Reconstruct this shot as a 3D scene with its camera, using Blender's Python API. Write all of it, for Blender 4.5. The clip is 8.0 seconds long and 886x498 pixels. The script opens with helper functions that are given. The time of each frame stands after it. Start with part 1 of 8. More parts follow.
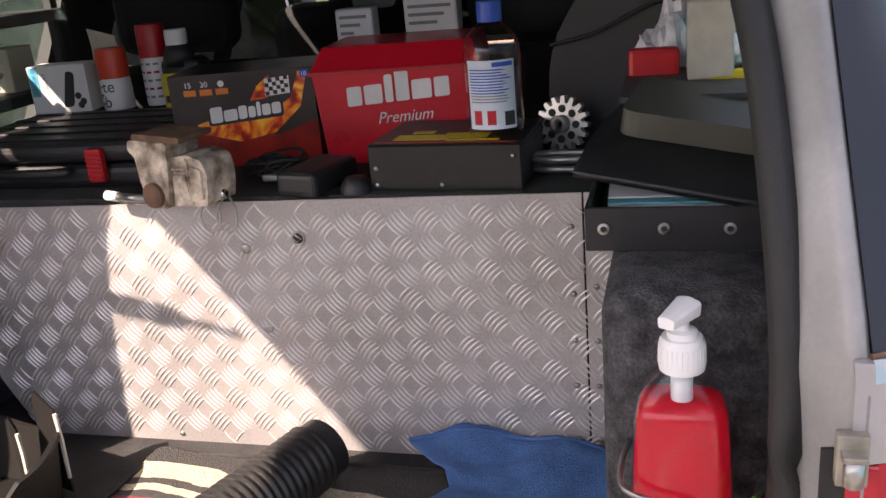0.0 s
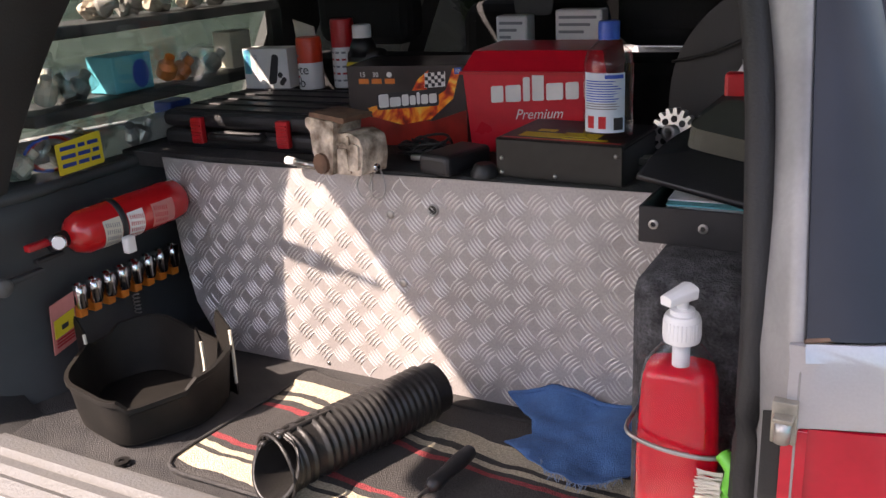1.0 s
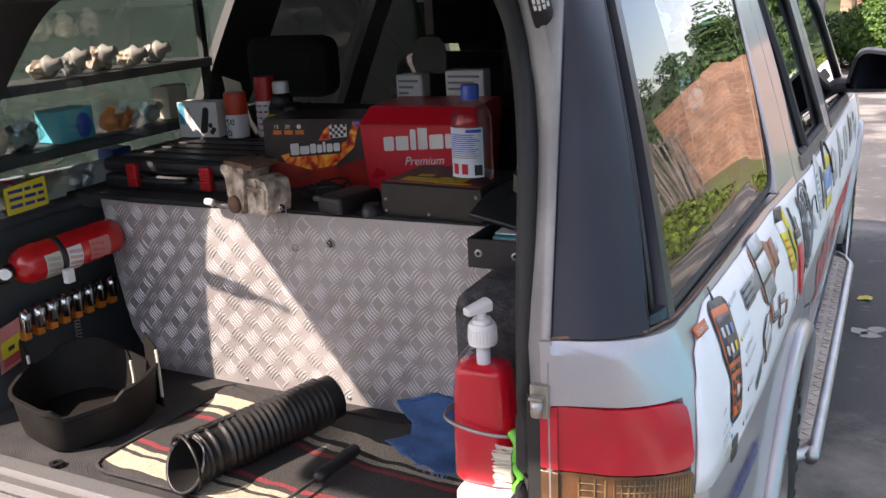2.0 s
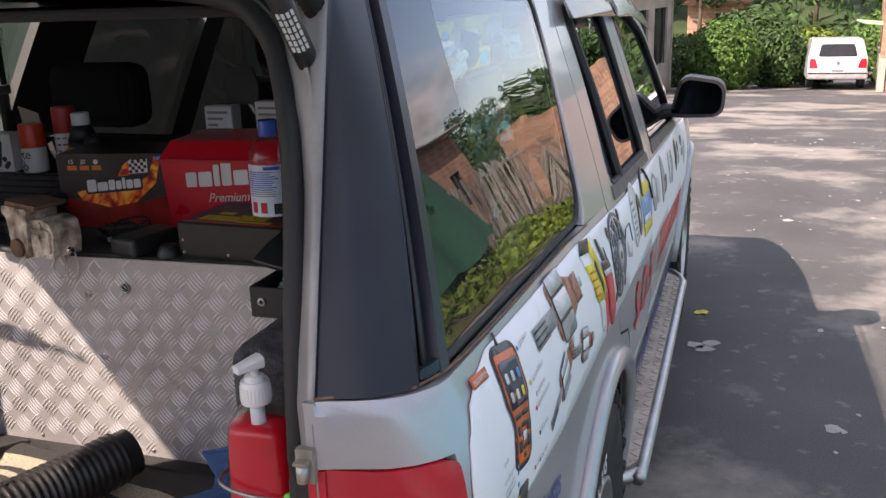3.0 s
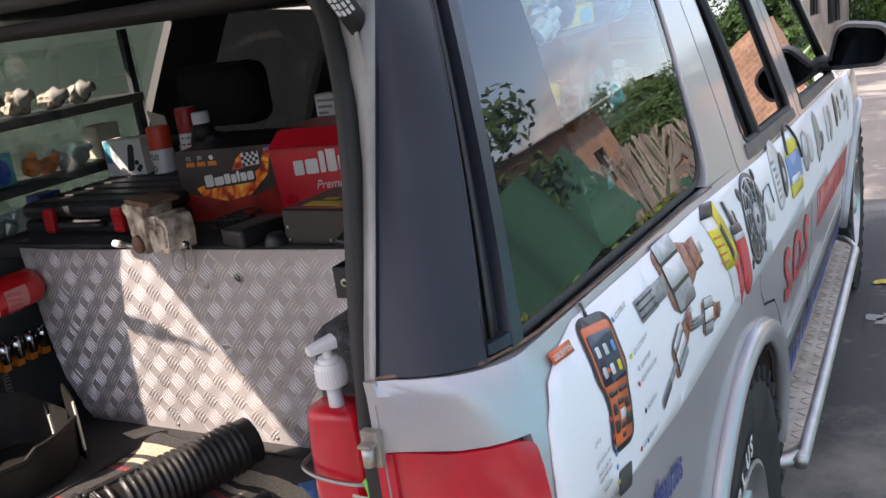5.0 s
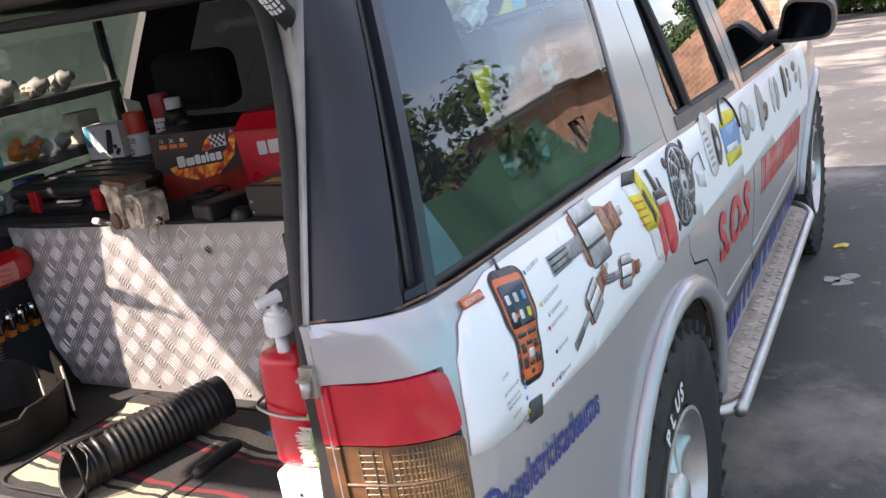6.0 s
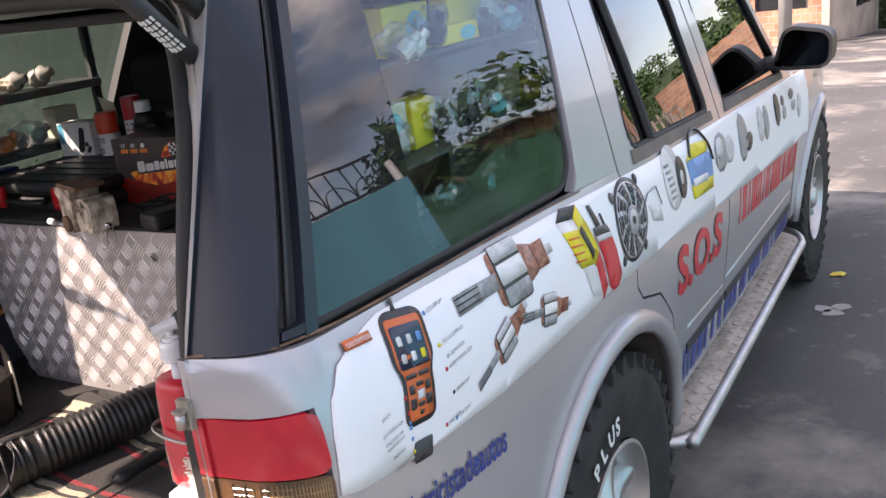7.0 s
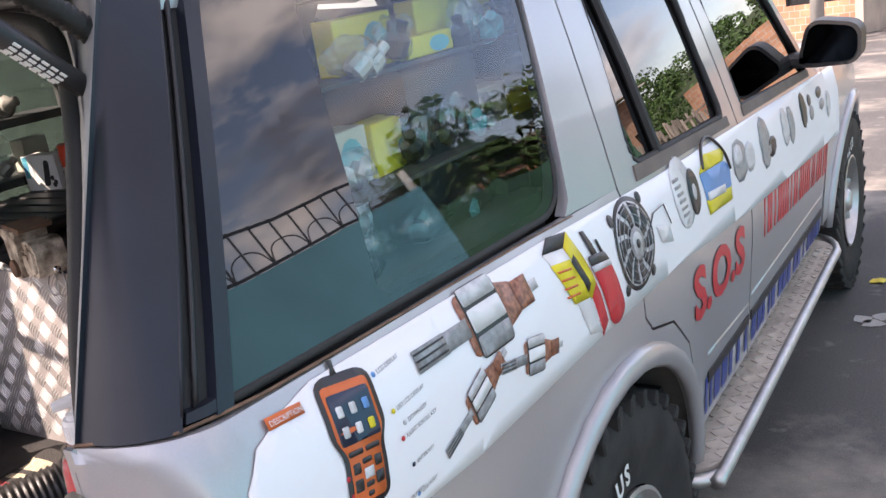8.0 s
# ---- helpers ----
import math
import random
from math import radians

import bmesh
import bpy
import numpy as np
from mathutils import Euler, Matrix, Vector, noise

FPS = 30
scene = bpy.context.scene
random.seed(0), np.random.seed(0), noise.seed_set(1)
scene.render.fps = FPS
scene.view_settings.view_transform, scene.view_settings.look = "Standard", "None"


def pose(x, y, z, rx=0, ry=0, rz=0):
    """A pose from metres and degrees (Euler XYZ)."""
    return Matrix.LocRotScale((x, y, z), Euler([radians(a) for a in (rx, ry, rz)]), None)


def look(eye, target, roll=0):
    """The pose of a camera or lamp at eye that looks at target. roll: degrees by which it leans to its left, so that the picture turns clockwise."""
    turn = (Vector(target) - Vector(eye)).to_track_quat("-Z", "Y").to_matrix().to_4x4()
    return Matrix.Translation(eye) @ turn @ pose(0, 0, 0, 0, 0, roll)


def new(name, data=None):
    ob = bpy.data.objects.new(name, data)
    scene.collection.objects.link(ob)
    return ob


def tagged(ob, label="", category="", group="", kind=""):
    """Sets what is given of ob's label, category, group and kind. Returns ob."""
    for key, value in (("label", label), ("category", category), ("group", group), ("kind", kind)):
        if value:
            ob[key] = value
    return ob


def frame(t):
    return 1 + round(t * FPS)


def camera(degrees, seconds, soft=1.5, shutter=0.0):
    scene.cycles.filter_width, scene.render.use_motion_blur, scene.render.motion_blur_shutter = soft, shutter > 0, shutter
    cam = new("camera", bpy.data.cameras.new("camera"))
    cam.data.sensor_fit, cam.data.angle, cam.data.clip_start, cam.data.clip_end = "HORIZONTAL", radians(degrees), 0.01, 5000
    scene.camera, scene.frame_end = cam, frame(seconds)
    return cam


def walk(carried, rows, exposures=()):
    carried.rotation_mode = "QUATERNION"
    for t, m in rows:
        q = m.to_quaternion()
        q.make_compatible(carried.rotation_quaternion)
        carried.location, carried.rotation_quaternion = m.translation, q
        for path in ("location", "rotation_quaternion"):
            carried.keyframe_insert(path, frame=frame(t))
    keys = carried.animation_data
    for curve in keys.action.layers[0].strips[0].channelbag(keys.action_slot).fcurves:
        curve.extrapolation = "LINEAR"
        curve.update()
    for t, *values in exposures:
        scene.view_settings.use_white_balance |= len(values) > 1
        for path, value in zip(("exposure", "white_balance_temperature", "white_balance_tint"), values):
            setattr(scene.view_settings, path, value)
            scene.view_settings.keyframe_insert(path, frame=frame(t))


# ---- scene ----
cam = camera(52.3, 8.0)
PATH = [
    (0, (0.58, -0.515, 1.491), (0.076, 1.308, 0.84), -5.1),
    (0.3, (0.677, -0.525, 1.485), (0.064, 1.244, 0.800), -4.9),
    (0.5, (0.715, -0.531, 1.481), (-0.023, 1.197, 0.796), -4.8),
    (1, (0.763, -0.661, 1.536), (-0.145, 0.999, 0.886), -3.1),
    (1.5, (0.872, -0.821, 1.561), (-0.128, 0.81, 0.977), -3.4),
    (2, (1.008, -0.793, 1.591), (0.136, 0.913, 1.014), -3.0),
    (2.2, (1.069, -0.739, 1.605), (0.223, 0.979, 1.027), -3.3),
    (3.3, (1.093, -0.691, 1.609), (0.526, 1.154, 1.083), -1.5),
    (3.5, (1.092, -0.684, 1.605), (0.508, 1.163, 1.105), -1.4),
    (4, (1.127, -0.652, 1.607), (0.382, 1.142, 1.132), -2.0),
    (4.5, (1.164, -0.618, 1.591), (0.321, 1.137, 1.137), -4.2),
    (4.7, (1.162, -0.601, 1.56), (0.252, 1.112, 1.071), -5.9),
    (5.8, (1.265, -0.655, 1.562), (0.298, 0.995, 0.976), -10.3),
    (6, (1.314, -0.701, 1.573), (0.37, 0.96, 0.982), -9.5),
    (6.5, (1.398, -0.712, 1.604), (0.421, 0.919, 0.986), -7.1),
    (7, (1.469, -0.611, 1.617), (0.469, 1.013, 1.014), -6.6),
    (7.5, (1.462, -0.494, 1.607), (0.451, 1.124, 1.008), -7.4),
    (8, (1.463, -0.399, 1.595), (0.394, 1.19, 1.019), -9.1),
]
walk(cam, [(t, look(eye, target, roll)) for t, eye, target, roll in PATH], exposures=((0.0, 1.74, 7550, 25), (1.5, 1.64, 7250, 24), (2.2, 1.28, 7150, 23), (3.5, 1.0, 7300, 23), (4.7, 1.24, 7150, 22), (6.0, 1.50, 7250, 23), (7.0, 1.45, 7400, 26), (8.0, 1.52, 7500, 26)))

# ---- daylight ----
SUN_TO = Vector((-0.62, -0.85, 1.0)).normalized()
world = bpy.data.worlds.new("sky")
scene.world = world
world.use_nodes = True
wn, wl = world.node_tree.nodes, world.node_tree.links
wn.clear()
w_out = wn.new("ShaderNodeOutputWorld")
w_bg = wn.new("ShaderNodeBackground")
w_sky = wn.new("ShaderNodeTexSky")
w_sky.sky_type, w_sky.sun_disc = "NISHITA", False
w_sky.sun_elevation = math.asin(SUN_TO.z)
w_sky.sun_rotation = math.atan2(SUN_TO.x, SUN_TO.y)
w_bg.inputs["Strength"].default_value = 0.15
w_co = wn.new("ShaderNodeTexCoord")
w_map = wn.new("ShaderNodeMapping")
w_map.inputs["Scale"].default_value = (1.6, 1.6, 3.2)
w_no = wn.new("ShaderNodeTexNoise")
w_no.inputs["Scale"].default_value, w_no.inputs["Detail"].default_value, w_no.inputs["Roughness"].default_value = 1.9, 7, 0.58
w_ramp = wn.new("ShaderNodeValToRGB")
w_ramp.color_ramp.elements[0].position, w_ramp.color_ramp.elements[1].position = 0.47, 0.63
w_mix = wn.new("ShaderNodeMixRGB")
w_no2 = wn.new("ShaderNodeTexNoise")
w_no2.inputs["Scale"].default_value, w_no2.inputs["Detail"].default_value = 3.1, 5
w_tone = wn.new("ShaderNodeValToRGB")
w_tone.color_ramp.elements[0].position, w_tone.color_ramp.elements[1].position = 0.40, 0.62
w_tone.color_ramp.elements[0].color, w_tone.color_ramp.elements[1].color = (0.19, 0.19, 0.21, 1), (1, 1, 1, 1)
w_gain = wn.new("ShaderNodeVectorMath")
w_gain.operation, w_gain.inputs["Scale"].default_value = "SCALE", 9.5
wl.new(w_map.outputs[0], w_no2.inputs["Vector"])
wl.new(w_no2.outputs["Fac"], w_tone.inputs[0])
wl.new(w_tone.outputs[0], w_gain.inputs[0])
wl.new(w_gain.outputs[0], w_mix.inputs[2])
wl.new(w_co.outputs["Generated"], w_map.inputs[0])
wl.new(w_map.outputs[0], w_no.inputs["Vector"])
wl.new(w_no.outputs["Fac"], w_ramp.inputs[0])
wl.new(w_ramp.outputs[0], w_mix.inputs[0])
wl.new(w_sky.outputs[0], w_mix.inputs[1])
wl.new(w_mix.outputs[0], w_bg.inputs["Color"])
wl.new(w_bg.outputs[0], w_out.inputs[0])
sun_data = bpy.data.lights.new("sun", "SUN")
sun_data.energy, sun_data.angle, sun_data.color = 4.6, radians(0.6), (1.0, 0.94, 0.85)
sun = new("sun", sun_data)
sun.matrix_world = look(SUN_TO * 20, (0, 0, 0))

# ---- materials ----
def node_mat(name, color, rough=0.5, metal=0.0, var=0.25, scale=8.0, bump=0.0, bump_scale=60.0, tone=None, spec=0.5, fine=0.1, coat=0.0, random_tone=0.0, sheen=0.0):
    """Principled surface with wear at a coarse and a fine scale."""
    m = bpy.data.materials.new(name)
    m.use_nodes = True
    n, l = m.node_tree.nodes, m.node_tree.links
    b = n["Principled BSDF"]
    b.inputs["Metallic"].default_value = metal
    b.inputs["Specular IOR Level"].default_value = spec
    b.inputs["Coat Weight"].default_value = coat
    b.inputs["Coat Roughness"].default_value = 0.06
    b.inputs["Sheen Weight"].default_value = sheen
    co = n.new("ShaderNodeTexCoord")
    big = n.new("ShaderNodeTexNoise")
    big.inputs["Scale"].default_value, big.inputs["Detail"].default_value = scale, 6
    small = n.new("ShaderNodeTexNoise")
    small.inputs["Scale"].default_value, small.inputs["Detail"].default_value = bump_scale, 3
    l.new(co.outputs["Object"], big.inputs["Vector"])
    l.new(co.outputs["Object"], small.inputs["Vector"])
    ramp = n.new("ShaderNodeValToRGB")
    ramp.color_ramp.elements[0].position, ramp.color_ramp.elements[1].position = 0.35, 0.68
    c = tuple(color)
    t = tuple(tone) if tone else tuple(x * (1 - var) for x in c)
    ramp.color_ramp.elements[0].color, ramp.color_ramp.elements[1].color = (*t, 1), (*c, 1)
    l.new(big.outputs["Fac"], ramp.inputs[0])
    mul = n.new("ShaderNodeMixRGB")
    mul.blend_type, mul.inputs[0].default_value = "OVERLAY", fine
    l.new(ramp.outputs[0], mul.inputs[1])
    l.new(small.outputs["Fac"], mul.inputs[2])
    last = mul.outputs[0]
    if random_tone:
        info = n.new("ShaderNodeObjectInfo")
        hsv = n.new("ShaderNodeHueSaturation")
        mr = n.new("ShaderNodeMapRange")
        mr.inputs["To Min"].default_value, mr.inputs["To Max"].default_value = 1 - random_tone, 1 + random_tone
        l.new(info.outputs["Random"], mr.inputs["Value"])
        l.new(mr.outputs[0], hsv.inputs["Value"])
        l.new(last, hsv.inputs["Color"])
        last = hsv.outputs[0]
    l.new(last, b.inputs["Base Color"])
    rr = n.new("ShaderNodeMapRange")
    rr.inputs["To Min"].default_value, rr.inputs["To Max"].default_value = max(0.02, rough - 0.12 * rough - 0.03), min(1, rough + 0.12)
    l.new(big.outputs["Fac"], rr.inputs["Value"])
    l.new(rr.outputs[0], b.inputs["Roughness"])
    if bump:
        bp = n.new("ShaderNodeBump")
        bp.inputs["Strength"].default_value, bp.inputs["Distance"].default_value = bump, 0.004
        l.new(small.outputs["Fac"], bp.inputs["Height"])
        l.new(bp.outputs[0], b.inputs["Normal"])
    return m


def glass_mat(name, tint, gloss_min=0.06, rough=0.0):
    """Thin sheet of glass: tinted see-through with a mirror gloss that grows to grazing angles."""
    m = bpy.data.materials.new(name)
    m.use_nodes = True
    n, l = m.node_tree.nodes, m.node_tree.links
    n.clear()
    out = n.new("ShaderNodeOutputMaterial")
    mix = n.new("ShaderNodeMixShader")
    tr = n.new("ShaderNodeBsdfTransparent")
    tr.inputs[0].default_value = (*tint, 1)
    gl = n.new("ShaderNodeBsdfGlossy")
    gl.inputs["Roughness"].default_value = rough
    gl.inputs["Color"].default_value = (0.95, 0.97, 1.0, 1)
    lw = n.new("ShaderNodeLayerWeight")
    lw.inputs["Blend"].default_value = 0.5
    fr = n.new("ShaderNodeMath")
    fr.operation = "POWER"
    fr.inputs[1].default_value = 3.9
    l.new(lw.outputs["Facing"], fr.inputs[0])
    mr = n.new("ShaderNodeMapRange")
    mr.inputs["From Max"].default_value = 1.0
    mr.inputs["To Min"].default_value = gloss_min + 0.045
    mr.inputs["To Max"].default_value = 1.0
    l.new(fr.outputs[0], mr.inputs["Value"])
    l.new(mr.outputs[0], mix.inputs[0])
    l.new(tr.outputs[0], mix.inputs[1])
    l.new(gl.outputs[0], mix.inputs[2])
    l.new(mix.outputs[0], out.inputs[0])
    return m


SILVER = node_mat("silver_paint", (0.46, 0.455, 0.47), 0.34, 0.5, 0.10, 3, 0.03, 400, coat=0.6, fine=0.06)
SILVER_DULL = node_mat("silver_paint_jamb", (0.36, 0.355, 0.35), 0.45, 0.3, 0.35, 9, 0.05, 200)
WHITE_FILM = node_mat("white_vinyl", (0.80, 0.80, 0.82), 0.35, 0.0, 0.04, 3, fine=0.03)
BLACK_PAINT = node_mat("black_satin_paint", (0.007, 0.009, 0.015), 0.33, 0, 0.4, 9, 0.02, 500, tone=(0.013, 0.016, 0.025), spec=0.42)
RUBBER = node_mat("rubber", (0.018, 0.018, 0.018), 0.62, 0, 0.4, 12, 0.2, 300)
TRIM = node_mat("grey_trim_plastic", (0.055, 0.058, 0.06), 0.6, 0, 0.3, 7, 0.25, 700)
DARK = node_mat("dark_cabin_fabric", (0.02, 0.02, 0.022), 0.9, 0, 0.3, 8, 0.3, 300)
ALU = node_mat("tread_aluminium", (0.46, 0.435, 0.425), 0.42, 0.35, 0.22, 5, 0.12, 260, tone=(0.33, 0.305, 0.295), fine=0.3)
CARPET = node_mat("grey_carpet", (0.052, 0.049, 0.047), 0.97, 0, 0.5, 14, 1.0, 420, tone=(0.020, 0.020, 0.021), fine=0.8)
CARPET_BLACK = node_mat("black_box_carpet", (0.085, 0.086, 0.09), 0.97, 0, 0.5, 60, 1.0, 350, tone=(0.02, 0.02, 0.023), fine=0.9)
BLACK_PLASTIC = node_mat("black_plastic", (0.018, 0.018, 0.02), 0.42, 0, 0.3, 10, 0.1, 500)
GLASS_TINT = glass_mat("tinted_glass", (0.84, 0.93, 0.90), 0.01)
GLASS_GREEN = glass_mat("green_tinted_glass", (0.085, 0.125, 0.105), 0.03)
GLASS_DARK = glass_mat("dark_tinted_glass", (0.013, 0.016, 0.016), 0.06)
BLACK_GLASS = node_mat("glass_over_black_film", (0.012, 0.013, 0.015), 0.02, 0, 0.2, 4, spec=0.75, fine=0.0)
bg = BLACK_GLASS.node_tree.nodes["Principled BSDF"]
BLACK_GLASS.node_tree.links.remove(bg.inputs["Roughness"].links[0])
bg.inputs["Roughness"].default_value = 0.015


# ---- shape helpers ----
def part(name, bm, mat, parent=None, label="", smooth=False):
    me = bpy.data.meshes.new(name)
    bmesh.ops.recalc_face_normals(bm, faces=bm.faces)
    for f in bm.faces:
        f.smooth = smooth
    bm.to_mesh(me)
    bm.free()
    me.materials.append(mat)
    ob = new(name, me)
    if parent is not None:
        ob.parent = parent
    if label:
        tagged(ob, label=label)
    return ob


def thing(name, label, category, at=(0, 0, 0), kind="", group=""):
    ob = new(name)
    ob.location = at
    ob.empty_display_size = 0.05
    return tagged(ob, label, category, group, kind)


def auto(ob, degrees=35):
    """Smooth faces with sharp edges kept."""
    me = ob.data
    for p in me.polygons:
        p.use_smooth = True
    bm = bmesh.new()
    bm.from_mesh(me)
    for e in bm.edges:
        if len(e.link_faces) == 2 and e.calc_face_angle(0) > radians(degrees):
            e.smooth = False
    bm.to_mesh(me)
    bm.free()
    return ob


def box(lo, hi, bevel=0.0, seg=2, m=None, bm=None):
    bm = bm or bmesh.new()
    lo, hi = Vector(lo), Vector(hi)
    tmp = bmesh.new()
    bmesh.ops.create_cube(tmp, size=1)
    for v in tmp.verts:
        v.co = Vector([(lo[i] + hi[i]) / 2 + v.co[i] * (hi[i] - lo[i]) for i in range(3)])
    if bevel:
        bmesh.ops.bevel(tmp, geom=tmp.edges[:], offset=bevel, segments=seg, affect="EDGES", profile=0.5)
    return merge(bm, tmp, m)


def merge(bm, tmp, m=None):
    if m is not None:
        bmesh.ops.transform(tmp, matrix=m, verts=tmp.verts)
    idx = {}
    for v in tmp.verts:
        idx[v] = bm.verts.new(v.co)
    for f in tmp.faces:
        try:
            bm.faces.new([idx[v] for v in f.verts])
        except ValueError:
            pass
    tmp.free()
    return bm


def lathe(profile, seg=24, m=None, bm=None, cap=True):
    """Solid of revolution about z from (r, z) pairs."""
    tmp = bmesh.new()
    rings = []
    for r, z in profile:
        if r < 1e-6:
            rings.append([tmp.verts.new((0, 0, z))])
        else:
            rings.append([tmp.verts.new((r * math.cos(2 * math.pi * i / seg), r * math.sin(2 * math.pi * i / seg), z)) for i in range(seg)])
    for a, b in zip(rings, rings[1:]):
        for i in range(seg):
            j = (i + 1) % seg
            if len(a) == 1 and len(b) == 1:
                continue
            if len(a) == 1:
                tmp.faces.new((a[0], b[j], b[i]))
            elif len(b) == 1:
                tmp.faces.new((a[i], a[j], b[0]))
            else:
                tmp.faces.new((a[i], a[j], b[j], b[i]))
    if cap:
        for ring in (rings[0], rings[-1]):
            if len(ring) > 1:
                tmp.faces.new(ring)
    return merge(bm or bmesh.new(), tmp, m)


def along(p0, p1):
    """Matrix that takes the z axis onto the way from p0 to p1."""
    p0, p1 = Vector(p0), Vector(p1)
    return Matrix.Translation(p0) @ (p1 - p0).to_track_quat("Z", "Y").to_matrix().to_4x4()


def rod(p0, p1, r0, r1=None, seg=16, bm=None):
    r1 = r0 if r1 is None else r1
    d = (Vector(p1) - Vector(p0)).length
    return lathe([(r0, 0), (r1, d)], seg, along(p0, p1), bm)


def sweep(points, radius, seg=10, closed=False, bm=None, flat=1.0, up=(0, 0, 1)):
    """Tube along points; radius may be a function of the share of the way."""
    tmp = bmesh.new()
    pts = [Vector(p) for p in points]
    n = len(pts)
    rings = []
    for i, p in enumerate(pts):
        a = pts[(i - 1) % n] if closed or i else p
        b = pts[(i + 1) % n] if closed or i < n - 1 else p
        d = (b - a).normalized()
        u = Vector(up)
        s = d.cross(u)
        if s.length < 0.05:
            s = d.cross(Vector((1, 0.2, 0)))
        s.normalize()
        w = s.cross(d).normalized()
        r = radius(i / max(1, n - 1)) if callable(radius) else radius
        rings.append([tmp.verts.new(p + s * r * math.cos(2 * math.pi * k / seg) + w * r * flat * math.sin(2 * math.pi * k / seg)) for k in range(seg)])
    pairs = list(zip(rings, rings[1:])) + ([(rings[-1], rings[0])] if closed else [])
    for a, b in pairs:
        for k in range(seg):
            j = (k + 1) % seg
            tmp.faces.new((a[k], a[j], b[j], b[k]))
    if not closed:
        tmp.faces.new(rings[0])
        tmp.faces.new(rings[-1])
    return merge(bm or bmesh.new(), tmp)


def smooth_path(points, steps=8, closed=False):
    """Catmull-Rom through points."""
    p = [Vector(q) for q in points]
    n = len(p)
    out = []
    for i in range(n if closed else n - 1):
        if closed:
            a, b, c, d = p[i - 1], p[i], p[(i + 1) % n], p[(i + 2) % n]
        else:
            a, b, c, d = p[max(0, i - 1)], p[i], p[i + 1], p[min(n - 1, i + 2)]
        for k in range(steps):
            t = k / steps
            out.append(0.5 * ((2 * b) + (c - a) * t + (2 * a - 5 * b + 4 * c - d) * t * t + (3 * b - a - 3 * c + d) * t ** 3))
    if not closed:
        out.append(p[-1])
    return out


def rounded(points, radius, seg=4):
    """Round the corners of a flat polygon of 2D points; radius: one for all or one a corner."""
    out = []
    n = len(points)
    for i in range(n):
        p, a, b = Vector(points[i]), Vector(points[i - 1]), Vector(points[(i + 1) % n])
        r = radius[i] if isinstance(radius, (list, tuple)) else radius
        if r <= 0:
            out.append(tuple(p))
            continue
        r0, r1 = min(r, (a - p).length * 0.45), min(r, (b - p).length * 0.45)
        s, e = p + (a - p).normalized() * r0, p + (b - p).normalized() * r1
        for k in range(seg + 1):
            t = k / seg
            out.append(tuple((1 - t) ** 2 * s + 2 * t * (1 - t) * p + t * t * e))
    return out


def flat_poly(points, cell_y=0.0, cell_z=0.0, holes=()):
    """A flat mesh in u, v from an outline, cut into strips so that it can be bent."""
    tmp = bmesh.new()
    vs = [tmp.verts.new((u, v, 0)) for u, v in points]
    es = [tmp.edges.new((vs[i], vs[(i + 1) % len(vs)])) for i in range(len(vs))]
    for h in holes:
        hv = [tmp.verts.new((u, v, 0)) for u, v in h]
        es += [tmp.edges.new((hv[i], hv[(i + 1) % len(hv)])) for i in range(len(hv))]
    bmesh.ops.triangle_fill(tmp, use_beauty=True, use_dissolve=False, edges=es)
    us, vv = [p[0] for p in points], [p[1] for p in points]
    for cell, lo, hi, ax in ((cell_y, min(us), max(us), 0), (cell_z, min(vv), max(vv), 1)):
        if cell:
            k = math.floor(lo / cell) + 1
            while k * cell < hi:
                co, no = [0, 0, 0], [0, 0, 0]
                co[ax], no[ax] = k * cell, 1
                bmesh.ops.bisect_plane(tmp, geom=tmp.verts[:] + tmp.edges[:] + tmp.faces[:], plane_co=co, plane_no=no, dist=1e-5)
                k += 1
    return tmp


def slab(points, to, thick, cell_y=0.0, cell_z=0.0, holes=()):
    """A bent sheet: outline points in u, v; to(u, v, d) gives the place at depth d; thick goes inwards."""
    tmp = flat_poly(points, cell_y, cell_z, holes)
    for f in tmp.faces:
        if f.normal.z < 0:
            f.normal_flip()
    bm = bmesh.new()
    front = {v: bm.verts.new(to(v.co.x, v.co.y, 0.0)) for v in tmp.verts}
    back = {v: bm.verts.new(to(v.co.x, v.co.y, thick)) for v in tmp.verts} if thick else {}
    for f in tmp.faces:
        bm.faces.new([front[v] for v in f.verts])
        if thick:
            bm.faces.new([back[v] for v in reversed(f.verts)])
    if thick:
        for e in tmp.edges:
            if len(e.link_faces) == 1:
                a, b = e.verts
                bm.faces.new((front[a], front[b], back[b], back[a]))
    tmp.free()
    return bm


def words(text, size, mat, to, parent, name="lettering", extrude=0.0006, stretch=1.0, shear=0.0, align="LEFT", label="", bold=0.0):
    """Lettering in the built-in font as a mesh; to(u, v, d) lays it onto a surface."""
    cu = bpy.data.curves.new(name, "FONT")
    cu.body, cu.size, cu.align_x, cu.shear, cu.offset = text, size, align, shear, bold
    cu.resolution_u = 3
    tmp_ob = bpy.data.objects.new(name, cu)
    scene.collection.objects.link(tmp_ob)
    dg = bpy.context.evaluated_depsgraph_get()
    me = bpy.data.meshes.new_from_object(tmp_ob.evaluated_get(dg))
    bpy.data.objects.remove(tmp_ob)
    bpy.data.curves.remove(cu)
    for v in me.vertices:
        v.co = to(v.co.x * stretch, v.co.y, -extrude)
    me.materials.clear()
    me.materials.append(mat)
    me.name = name
    ob = new(name, me)
    ob.parent = parent
    if label:
        tagged(ob, label=label)
    return ob

